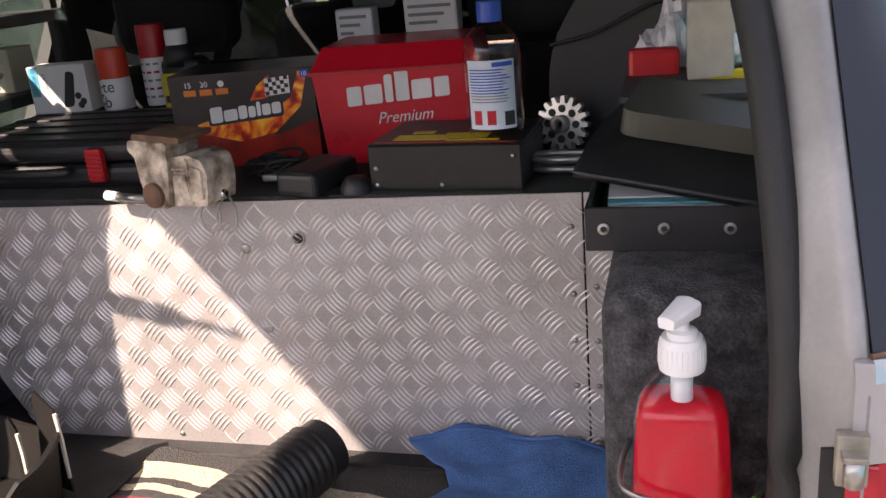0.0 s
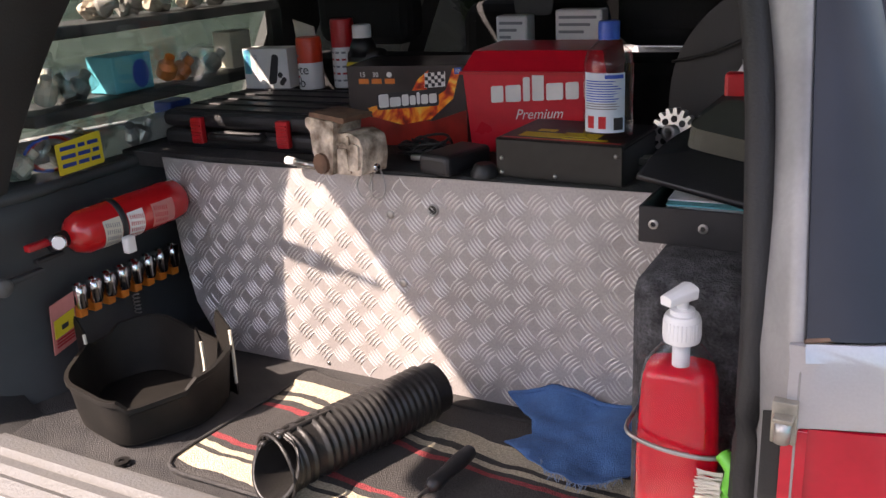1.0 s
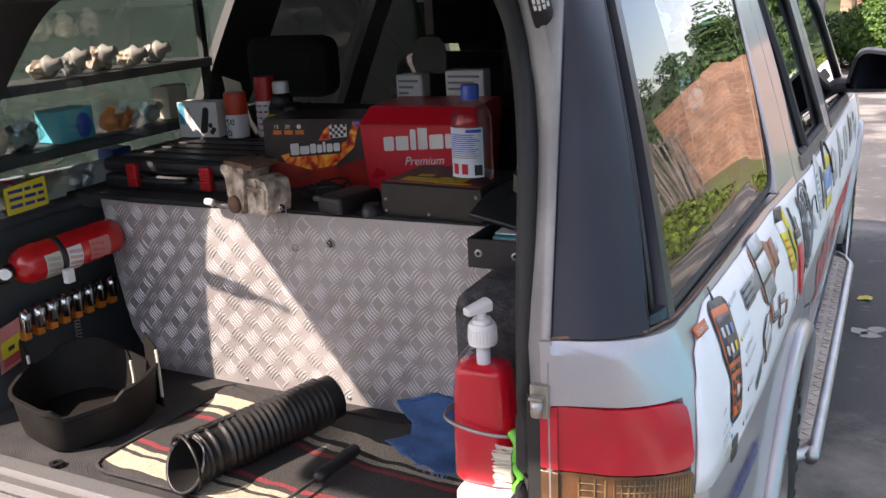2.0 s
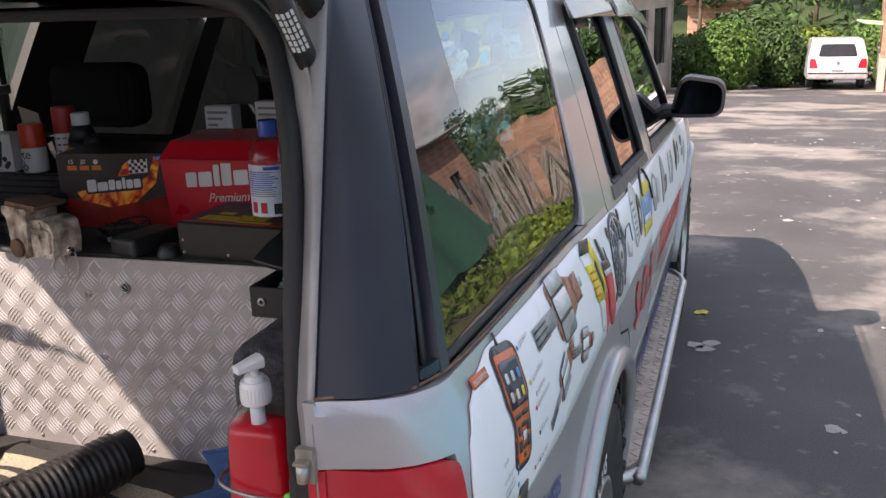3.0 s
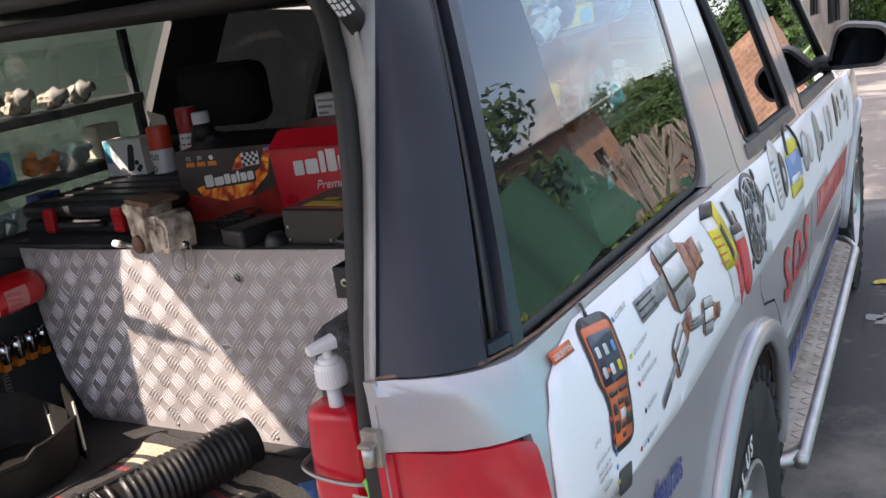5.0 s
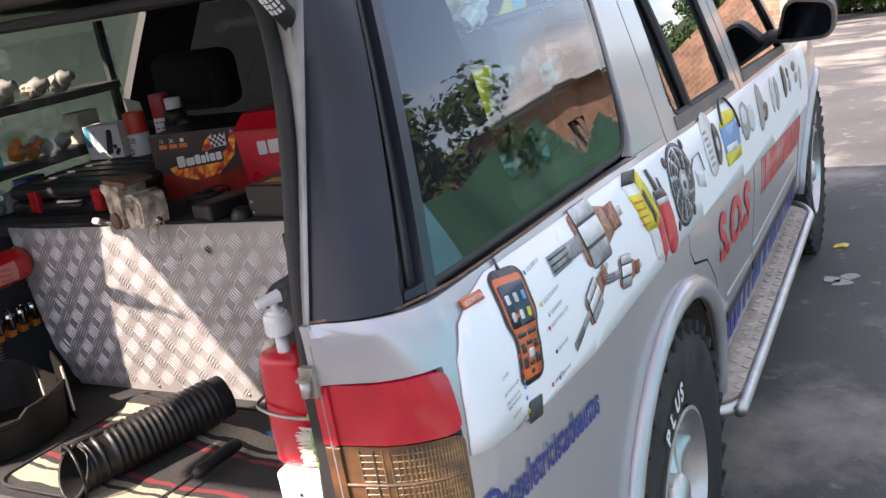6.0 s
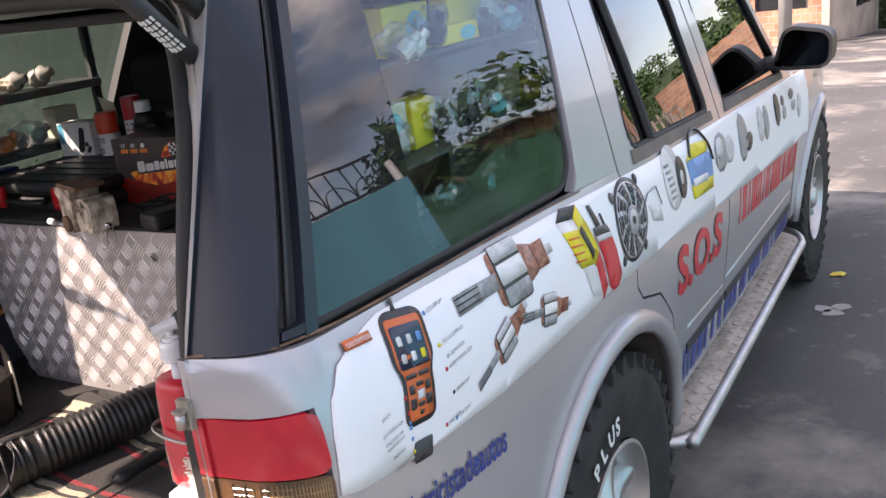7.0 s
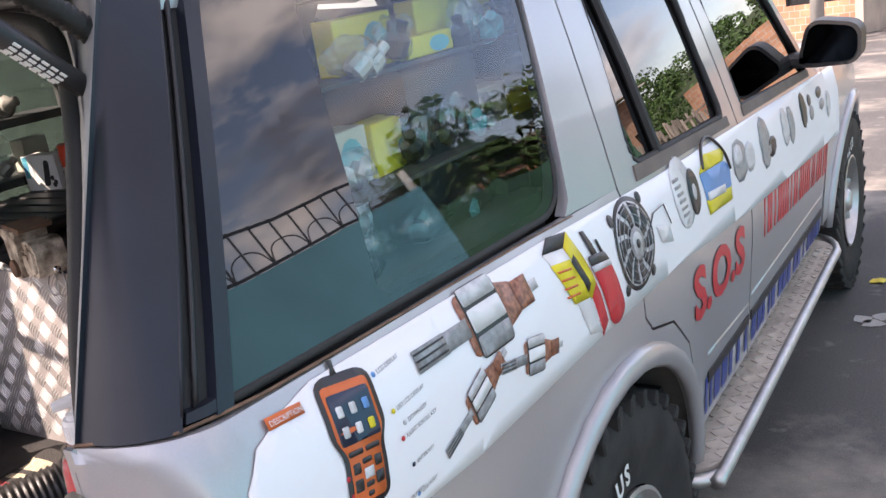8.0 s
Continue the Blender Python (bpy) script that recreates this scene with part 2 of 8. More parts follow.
# ---- the car's shape ----
def belt(y):
    return 1.226 - 0.0515 * y


def roof_z(y):
    return 1.635 - 0.018 * max(0, y - 0.4) - 0.06 * max(0, y - 1.8) ** 2


def side_x(y, z):
    """Half width of the body at a place along it and a height."""
    b = 0.872 - 0.022 * math.exp(-max(y, 0) / 0.5)
    inset = 0.05 - 0.022 * min(1.0, max(0.0, (y - 0.8) / 0.5))
    h = belt(y) - z
    if h >= 0:
        x = b - inset * (1 - min(h / 0.16, 1)) ** 2
        if z < 0.50:
            x -= 0.012 * min(1.0, (0.50 - z) / 0.10) ** 1.3
        x -= 0.03 * min(1.0, max(0.0, (y - 1.2) / 0.3)) * min(1.0, max(0.0, (0.82 - z) / 0.32))
    else:
        t = -h / (1.62 - belt(y))
        x = b - inset - (0.17 - inset) * t - 0.025 * t * t
    yy = y - max(0.0, z - 1.2) * 0.46
    u = min(1.0, max(0.0, (0.145 - yy) / 0.096))
    x -= (x - (0.702 - 0.10 * max(0.0, z - 1.2))) * (1 - math.sqrt(max(0.0, 1 - u * u)))
    if y > 3.5:
        x -= 0.10 * ((y - 3.5) / 0.9) ** 2
    return x


def on_side(y, z, d=0.0):
    return Vector((side_x(y, z) - d, y, z))


def on_left(y, z, d=0.0):
    return Vector((-(side_x(y, z) - d), y, z))


def rear_y(z):
    return 0.04 + max(0.0, z - 1.2) * 0.46


def arch(cy, cz, a, b, lo, n=18):
    """Wheel opening from the front foot over the top to the rear foot."""
    pts = []
    for i in range(n + 1):
        t = math.pi * i / n
        pts.append((cy + a * math.cos(t), max(lo, cz + b * math.sin(t))))
    return pts


REAR_WHEEL, FRONT_WHEEL = (0.985, 0.40), (3.72, 0.39)
car = thing("suv", "silver four-door SUV with raised tailgate, parked on asphalt", "car")

# quarter panel
q_out = [(0.044, 1.2145), (0.044, 1.141), (0.106, 1.1445), (0.106, 0.74), (0.09, 0.62), (0.30, 0.55), (0.50, 0.52)]
q_out += list(reversed(arch(0.985, 0.42, 0.445, 0.42, 0.42)))[1:-1]
q_out += [(1.44, 0.47), (1.445, 0.60), (1.385, 0.745), (1.285, 0.838), (1.165, 0.872), (1.132, 0.91), (1.128, 1.0), (1.130, 1.1), (1.137, belt(1.137))]
auto(part("quarter_panel", slab(q_out, on_side, 0.012, 0.0125, 0.05), SILVER, car, "silver painted rear quarter panel"))
c_out = [(0.93, belt(0.93)), (1.137, belt(1.137)), (1.175, 1.355), (1.215, 1.515), (1.238, 1.605), (1.18, 1.612), (1.10, 1.617), (1.125, 1.60), (0.96, 1.20)]
auto(part("rear_pillar", slab(c_out, on_side, 0.02, 0.08, 0.06), SILVER, car))

# white vinyl strip along the side, with its rounded rear end
d_top = [(y, belt(y) - 0.014) for y in (3.35, 2.6, 2.0, 1.4, 0.9, 0.5, 0.26)]
d_out = d_top + [(0.205, 1.190), (0.155, 1.175), (0.125, 1.145), (0.113, 1.10), (0.109, 1.028), (0.30, 0.995), (0.50, 0.977), (0.90, 0.968), (1.35, 0.946), (1.9, 0.888), (2.4, 0.848), (3.35, 0.775)]
film = thing("side_film", "white vinyl strip with printed car parts along the silver side", "decal")
part("strip", slab(d_out, lambda y, z, d: on_side(y, z, d - 0.003), 0.002, 0.0125, 0.05), WHITE_FILM, film, smooth=True)


def side_door(name, outline, window, label):
    """A door skin with its window opening; the glass and trims are added by the caller."""
    door = new(name)
    door.parent = car
    tagged(door, label=label)
    auto(part("door_skin", slab(outline, on_side, 0.03, 0.08, 0.05, holes=[window]), SILVER, door))
    return door


rd_win = rounded([(1.238, 1.184), (1.868, 1.150), (1.872, 1.540), (1.352, 1.565)], [0.05, 0.03, 0.04, 0.05])
rd_out = [(1.134, 1.0), (1.138, 0.912), (1.169, 0.877), (1.289, 0.843), (1.390, 0.749), (1.4505, 0.60), (1.4455, 0.47), (1.955, 0.46), (1.955, 1.12), (1.957, 1.572), (1.90, 1.59), (1.2445, 1.606), (1.2215, 1.515), (1.1815, 1.355), (1.1435, belt(1.1435))]
fd_win = rounded([(2.045, 1.140), (2.93, 1.085), (2.66, 1.44), (2.45, 1.51), (2.050, 1.538)], [0.03, 0.03, 0.05, 0.05, 0.05])
fd_out = [(1.966, 0.46), (3.08, 0.46), (3.12, 0.8), (3.10, 1.05), (2.99, 1.09), (2.70, 1.46), (2.46, 1.545), (1.968, 1.572), (1.966, 1.12)]
rear_door = side_door("rear_door", rd_out, rd_win, "silver rear side door with tinted window")
front_door = side_door("front_door", fd_out, fd_win, "silver front side door with tinted window")
for door, win in ((rear_door, rd_win), (front_door, fd_win)):
    part("window_pane", slab(win, lambda y, z, d: on_side(y, z, d + 0.014), 0.0, 0.1, 0.08), GLASS_DARK, door, "dark tinted door glass", smooth=True)
    part("window_seal", sweep([on_side(y, z, 0.006) for y, z in win], 0.009, 6, True), RUBBER, door, smooth=True)
for nm, joint in (("rear_joint", [(1.131, 0.90), (1.131, 1.0), (1.142, belt(1.142)), (1.181, 1.355), (1.220, 1.515), (1.244, 1.605)]), ("middle_joint", [(1.961, 0.47), (1.961, 0.8), (1.961, 1.12), (1.9615, 1.35), (1.9625, 1.57)])):
    joint = [(a[0] + (b[0] - a[0]) * k / 6, a[1] + (b[1] - a[1]) * k / 6) for a, b in zip(joint, joint[1:]) for k in range(6)] + [joint[-1]]
    part("door_joint", sweep([on_side(y, z, 0.012) for y, z in joint], 0.009, 6), RUBBER, car)
# divider bar of the rear door window
part("divider_bar", sweep([on_side(1.390, 1.178, 0.006), on_side(1.400, 1.36, 0.006), on_side(1.408, 1.558, 0.006)], 0.011, 6), RUBBER, rear_door)

# quarter glass
q_win = rounded([(0.160, 1.222), (0.93, 1.19), (1.115, 1.598), (0.374, 1.625)], [0.012, 0.07, 0.05, 0.01], 6)
q_open = rounded([(0.428, 1.225), (0.895, 1.207), (1.082, 1.580), (0.522, 1.600)], [0.03, 0.06, 0.04, 0.03], 6)
part("quarter_glass", slab(q_open, lambda y, z, d: on_side(y, z, d + 0.004), 0.0, 0.08, 0.06), GLASS_TINT, car, "green tinted quarter window reflecting sky and houses", smooth=True)
part("quarter_glass_border", slab(q_win, lambda y, z, d: on_side(y, z, d + 0.004), 0.0, 0.08, 0.06, holes=[q_open]), BLACK_GLASS, car, "dark film border of the quarter window", smooth=True)
part("quarter_glass_seal", sweep([on_side(y, z, 0.006) for y, z in q_win], 0.006, 6, True), RUBBER, car, smooth=True)

# black rear corner pillar, round the corner, with a double groove along its front edge
def groove_y(z):
    return 0.112 + (z - 1.23) * 0.52


tmp = bmesh.new()
rows = []
for k in range(15):
    z = 1.216 + 0.424 * k / 14
    y0, y1 = rear_y(z) + 0.002, groove_y(z)
    cols = [y0 + (y1 - y0) * (c / 16) ** 1.4 for c in range(17)]
    rows.append([tmp.verts.new(on_side(y, z, 0.0)) for y in cols] + [tmp.verts.new(on_side(y1, z, 0.016))])
for a, b in zip(rows, rows[1:]):
    for c in range(17):
        tmp.faces.new((a[c], a[c + 1], b[c + 1], b[c]))
auto(part("corner_pillar", tmp, BLACK_PAINT, car, "satin black corner pillar cover"), 45)


def pillar_strip(a, b, z0=1.218, z1=1.64):
    return [(groove_y(z0) + a, z0), (groove_y(z0) + b, z0), (groove_y(z1) + b, z1), (groove_y(z1) + a, z1)]


def pillar_line(a, d, z0=1.228):
    return [on_side(groove_y(z) + a, z, d) for z in (z0 + (1.64 - z0) * k / 10 for k in range(11))]


part("pillar_groove", slab(pillar_strip(-0.002, 0.040), lambda y, z, d: on_side(y, z, d + 0.013), 0.006, 0.02, 0.05), RUBBER, car)
part("pillar_ridge", sweep(pillar_line(0.018, 0.009), 0.0038, 6), BLACK_PLASTIC, car, smooth=True)
part("pillar_lip", sweep(pillar_line(0.0005, 0.0015), 0.0022, 6), BLACK_PAINT, car, smooth=True)
part("pillar_moulding", slab(pillar_strip(0.034, 0.056), lambda y, z, d: on_side(y, z, d - 0.001), 0.014, 0.02, 0.05), BLACK_PAINT, car, "black edge moulding of the quarter window")
part("groove_foot", slab([(groove_y(1.23) - 0.001, 1.221), (groove_y(1.23) + 0.036, 1.221), (groove_y(1.23) + 0.036, 1.232), (groove_y(1.23) + 0.004, 1.230)], lambda y, z, d: on_side(y, z, d), 0.012, 0.01, 0.01), BLACK_PAINT, car)

# roof
def roof_at(u, v, d=0.0):
    w = side_x(max(v, 0.3), 1.63) + 0.0
    k = abs(u) / 0.70
    return Vector((u / 0.70 * w, v, roof_z(v) + 0.055 * (1 - k ** 2.6) - d))


auto(part("roof_panel", slab([(-0.70, 0.30), (0.70, 0.30), (0.70, 2.45), (-0.70, 2.45)], roof_at, 0.03, 0.05, 0.2), SILVER, car, "silver roof"))

# front fender, bonnet and nose
f_out = [(3.135, 0.46), (3.26, 0.46)] + list(reversed(arch(3.72, 0.40, 0.45, 0.40, 0.42)))[1:-1] + [(4.30, 0.52), (4.42, 0.62), (4.40, 0.86), (4.1, 0.965), (3.6, 1.02), (3.12, 1.062)]
auto(part("front_fender", slab(f_out, on_side, 0.02, 0.06, 0.06), SILVER, car, "silver front fender"))


def hood_at(u, v, d=0.0):
    z = 1.075 - 0.055 * (v - 3.0) - 0.10 * max(0, v - 4.1) ** 1.6 * 3
    w = side_x(min(v, 4.4), 0.95) - 0.04
    return Vector((u * w, v, z + 0.05 * (1 - abs(u) ** 2.5) - d))


auto(part("bonnet", slab([(-1, 2.95), (1, 2.95), (1, 4.42), (-1, 4.42)], hood_at, 0.02, 0.25, 0.1), SILVER, car))
part("nose", box((-0.74, 4.40, 0.42), (0.74, 4.52, 0.92), 0.05), SILVER_DULL, car)
ws = [(-0.62, 2.48), (0.62, 2.48), (0.74, 3.02), (-0.74, 3.02)]
part("windscreen", slab(ws, lambda u, v, d: Vector((u, v, 1.60 - (v - 2.48) * 0.93 - d - 0.06 * abs(u) ** 2)), 0.004, 0.1, 0.1), GLASS_DARK, car)

# far side of the body
l_out = [(0.045, 1.218), (0.045, 0.74), (0.12, 0.55), (4.40, 0.50), (4.40, 0.86), (3.6, 1.02), (3.0, belt(3.0)), (0.2, belt(0.2))]
part("far_side_panel", slab(l_out, on_left, 0.02, 0.15, 0.08), SILVER, car)
lp = [(0.045, 1.22), (0.17, 1.22), (0.36, 1.63), (0.24, 1.63)]
part("far_pillar", slab(lp, on_left, 0.02, 0.03, 0.06), BLACK_PAINT, car)
for a, b in ((1.19, 1.42), (2.0, 2.12), (2.9, 3.0)):
    part("far_post", slab([(a, belt(a)), (b, belt(b)), (b + 0.12 if a < 2.5 else b - 0.35, 1.62 if a < 2.5 else 1.5), (a + 0.12 if a < 2.5 else a - 0.42, 1.62 if a < 2.5 else 1.5)], on_left, 0.03, 0.1, 0.1), TRIM, car)
l_win = [(0.18, 1.22), (1.19, 1.165), (1.31, 1.60), (0.35, 1.625)]
pane_l = part("far_quarter_glass", slab(l_win, on_left, 0.0, 0.1, 0.1), GLASS_GREEN, car, smooth=True)
pane_l.visible_shadow = False
part("far_side_glass", slab([(1.42, 1.16), (2.95, 1.08), (2.55, 1.52), (1.54, 1.60)], on_left, 0.0, 0.1, 0.1), GLASS_DARK, car)

# wheels
CHROME = node_mat("chrome", (0.75, 0.75, 0.76), 0.12, 1.0, 0.1, 20)
ALLOY = node_mat("alloy", (0.62, 0.61, 0.60), 0.35, 0.8, 0.25, 12)
TYRE = node_mat("tyre_rubber", (0.014, 0.014, 0.015), 0.7, 0, 0.5, 9, 0.3, 260, tone=(0.030, 0.029, 0.028), spec=0.35)
LINER = node_mat("dusty_wheel_liner", (0.11, 0.10, 0.09), 0.9, 0, 0.5, 7, 0.3, 120)
WHITE_PRINT = node_mat("white_print", (0.78, 0.78, 0.76), 0.6)


def wheel(cy, cz, r=0.385):
    w = new("wheel")
    w.parent = car
    w.matrix_local = Matrix.Translation((0.862, cy, cz)) @ Matrix.Rotation(radians(90), 4, "Y")
    prof = [(0.19, -0.22), (0.30, -0.235), (0.355, -0.23), (r - 0.008, -0.21), (r - 0.004, -0.13), (r - 0.004, -0.06), (r - 0.008, -0.02), (0.36, -0.002), (0.32, 0.004), (0.27, 0.0), (0.200, -0.012)]
    tyre = part("tyre", lathe(prof, 56, cap=False), TYRE, w, "worn black off-road tyre with white lettering")
    auto(tyre, 50)
    blocks = bmesh.new()
    rng = random.Random(5)
    n = 34
    for i in range(n):
        a = 2 * math.pi * i / n
        for k, (w0, w1) in enumerate(((-0.045, 0.0), (-0.105, -0.052), (-0.165, -0.112), (-0.225, -0.175))):
            aa = a + (k % 2) * math.pi / n + rng.uniform(-0.01, 0.01)
            box((r - 0.03 if k == 0 else r - 0.012, -0.026, w0), (r + 0.003, 0.024, w1), 0.004, 1, Matrix.Rotation(aa, 4, "Z") @ Matrix.Rotation(0.25 * (-1) ** k, 4, "X"), blocks)
    part("tread", blocks, TYRE, w)
    rim = lathe([(0.23, -0.20), (0.215, -0.15), (0.205, -0.05), (0.225, -0.02), (0.232, -0.004), (0.222, -0.002), (0.212, -0.018), (0.195, -0.06), (0.19, -0.12), (0.0, -0.12)], 48, cap=False)
    auto(part("rim", rim, ALLOY, w, "dull alloy rim"))
    sp = bmesh.new()
    for i in range(7):
        a = 2 * math.pi * i / 7
        tmp = bmesh.new()
        rows = []
        for k in range(7):
            t = k / 6
            rad = 0.045 + t * 0.165
            half = 0.020 + 0.008 * math.sin(t * math.pi) + 0.010 * t
            z = -0.022 - 0.035 * math.sin(t * 2.6) * 0.5
            rows.append([tmp.verts.new((rad, s * half, z - (0.03 if abs(s) == 1 else 0.0))) for s in (-1, -0.55, 0, 0.55, 1)])
        for r0, r1 in zip(rows, rows[1:]):
            for j in range(4):
                tmp.faces.new((r0[j], r0[j + 1], r1[j + 1], r1[j]))
        merge(sp, tmp, Matrix.Rotation(a, 4, "Z"))
    part("spokes", sp, ALLOY, w, smooth=True)
    part("hub_cap", lathe([(0.062, -0.06), (0.06, -0.02), (0.045, -0.006), (0, -0.002)], 24), ALLOY, w, smooth=True)
    for piece in w.children:
        if not piece.name.startswith(("tyre", "tread")):
            for v in piece.data.vertices:
                v.co.x, v.co.y = v.co.x * 0.86, v.co.y * 0.86
    return w


rear_wheel = wheel(*REAR_WHEEL)
front_wheel = wheel(*FRONT_WHEEL)
for cy in (0.985, 3.72):
    far = new("wheel")
    far.parent = car
    far.matrix_local = Matrix.Translation((-0.60, cy, 0.40))
    tw = part("tyre", lathe([(0.2, -0.24), (0.36, -0.24), (0.385, -0.2), (0.385, -0.04), (0.36, 0), (0.2, 0)], 32, Matrix.Rotation(radians(90), 4, "Y")), TYRE, far)
# wheel housings, flares, axle
for (cy, cz), a, nm in ((REAR_WHEEL, 0.445, "rear"), (FRONT_WHEEL, 0.45, "front")):
    tmp = bmesh.new()
    arc = arch(cy, cz + 0.02, a + 0.008, 0.432, 0.0, 16)
    rows = [[tmp.verts.new((x, y, z)) for y, z in arc] for x in (0.845, 0.55)]
    for i in range(len(arc) - 1):
        tmp.faces.new((rows[0][i], rows[0][i + 1], rows[1][i + 1], rows[1][i]))
    tmp.faces.new(rows[1])
    part("wheel_housing", tmp, LINER, car)
    fl = [on_side(y, z, -0.004) for y, z in arch(cy, cz + 0.02, a + 0.018, 0.438, 0.42)]
    part("wheel_flare", sweep(fl, 0.026, 8, flat=0.7, up=(1, 0, 0)), SILVER, car, "silver wheel arch lip", smooth=True)

# side step
STEP_TREAD = node_mat("step_tread", (0.60, 0.54, 0.47), 0.6, 0.0, 0.35, 14, 0.2, 200, tone=(0.40, 0.35, 0.30))
step = new("side_step")
step.parent = car
tagged(step, label="aluminium tread side step with rounded tube edge")
st_out = rounded([(0.70, 1.415), (0.885, 1.455), (0.885, 3.15), (0.70, 3.24)], [0.02, 0.09, 0.09, 0.02])
auto(part("tread_board", slab(st_out, lambda u, v, d: Vector((u, v, 0.385 - d)), 0.02), STEP_TREAD, step))
part("edge_tube", sweep(smooth_path([(0.70, 1.405, 0.372), (0.82, 1.415, 0.372), (0.882, 1.46, 0.372), (0.893, 1.56, 0.372), (0.893, 2.9, 0.372), (0.885, 3.12, 0.372), (0.82, 3.24, 0.372), (0.70, 3.27, 0.372)], 6), 0.018, 12), ALLOY, step, smooth=True)
ribs = bmesh.new()
for i in range(52):
    for j in range(5):
        y, x = 1.50 + i * 0.031, 0.725 + j * 0.036
        box((-0.013, -0.003, 0), (0.013, 0.003, 0.003), 0, 1, Matrix.Translation((x, y, 0.385)) @ Matrix.Rotation(0.7 * (-1) ** (i + j), 4, "Z"), ribs)
tagged(part("tread_pattern", ribs, STEP_TREAD, step), kind="stuff")
# sill tucked under the doors
part("sill", box((0.60, 1.50, 0.40), (0.735, 3.26, 0.50), 0.03), SILVER_DULL, car)
part("underbody", box((-0.72, 0.2, 0.42), (0.62, 4.3, 0.60), 0.02), RUBBER, car)

# ---- rear end: jamb, seal, lamps, tailgate, bumper ----
RED_LENS = node_mat("red_lens", (0.50, 0.006, 0.022), 0.14, 0, 0.22, 14, 0.05, 120, coat=0.6)
AMBER_LENS = node_mat("amber_lens", (0.15, 0.062, 0.022), 0.16, 0, 0.4, 26, 0.1, 260, tone=(0.055, 0.032, 0.016), coat=0.5)
LENS_RIB = node_mat("amber_lens_rib", (0.26, 0.16, 0.06), 0.2, 0, 0.6, 45, tone=(0.08, 0.05, 0.02), coat=0.5)
WHITE_PLASTIC = node_mat("white_plastic", (0.78, 0.78, 0.77), 0.35, 0, 0.08, 9)
STEEL = node_mat("worn_steel", (0.45, 0.44, 0.42), 0.4, 0.9, 0.3, 30)
R_EDGE = [(0.40, 0.06, 0.792), (0.56, 0.065, 0.80), (0.635, 0.075, 0.86), (0.652, 0.085, 0.98), (0.656, 0.09, 1.15), (0.65, 0.115, 1.27), (0.635, 0.165, 1.40), (0.61, 0.21, 1.50), (0.57, 0.245, 1.575), (0.49, 0.268, 1.612), (0.30, 0.28, 1.626)]
L_EDGE = [(-0.10, 0.287, 1.628), (-0.25, 0.28, 1.62), (-0.39, 0.262, 1.575), (-0.47, 0.225, 1.47), (-0.525, 0.175, 1.34), (-0.565, 0.125, 1.20), (-0.60, 0.10, 1.06), (-0.615, 0.085, 0.93), (-0.585, 0.07, 0.835), (-0.50, 0.06, 0.795), (-0.30, 0.056, 0.785), (0.05, 0.056, 0.788)]
seal_path = smooth_path(R_EDGE + L_EDGE, 6, True)
centre = Vector((0.02, 0.12, 1.2))


def outward(p, d, back):
    o = Vector((p.x - centre.x, 0, p.z - centre.z))
    o.x, o.z = o.x / 0.62, o.z / 0.42
    o.normalize()
    return p + Vector((o.x * d, back, o.z * d))


part("rubber_seal", sweep(seal_path, 0.0135, 8, True), RUBBER, car, "black rubber seal round the tailgate opening", smooth=True)


def ring(offsets, name, mat, label=""):
    """Band round the opening from offsets (outwards, along the car)."""
    tmp = bmesh.new()
    rows = [[tmp.verts.new(outward(p, d, b)) for p in seal_path] for d, b in offsets]
    n = len(seal_path)
    for r0, r1 in zip(rows, rows[1:]):
        for i in range(n):
            j = (i + 1) % n
            tmp.faces.new((r0[i], r0[j], r1[j], r1[i]))
    return part(name, tmp, mat, car, label, smooth=True)


ring([(-0.002, 0.16), (-0.004, 0.02), (0.004, 0.012), (0.02, 0.006)], "inner_jamb", RUBBER)
ring([(0.010, 0.006), (0.022, 0.012), (0.030, 0.004), (0.040, -0.012), (0.046, -0.012)], "door_jamb", SILVER_DULL, "scuffed silver door jamb")
# corner faces that close the body behind the jamb, right and left
for sgn in (1, -1):
    tmp = bmesh.new()
    rows = []
    for k in range(19):
        z = 0.74 + k * 0.05
        up = max(0.0, z - 1.2)
        xo = 0.702 - 0.10 * up
        xi = 0.664 - 0.12 * up - 0.30 * max(0, z - 1.42)
        if sgn < 0:
            xi = 0.62 - 0.22 * up - 0.40 * max(0, z - 1.42)
        y = rear_y(z)
        rows.append([tmp.verts.new((sgn * x, yy, z)) for x, yy in ((xi - 0.012, y + 0.055), (xi, y + 0.040), (xi + 0.6 * (xo - xi), y + 0.012), (xo - 0.003, y + 0.003), (xo, y + 0.008))])
    for a, b in zip(rows, rows[1:]):
        for q in range(4):
            tmp.faces.new((a[q], a[q + 1], b[q + 1], b[q]))
    part("corner_face", tmp, SILVER_DULL, car, smooth=True)

# tail lamp: three lenses round the corner
def lens(name, z0, z1, mat, label):
    out = rounded([(0.044, z0), (0.103, z0), (0.103, z1), (0.044, z1)], [0.003, 0.014, 0.012, 0.003])
    lo = [(y, z) for y, z in out]
    ob = part(name, slab(lo, lambda y, z, d: on_side(y, z + (y - 0.05) * 0.06, d - 0.006), 0.02, 0.008, 0.03), mat, lamp, label)
    return auto(ob, 50)


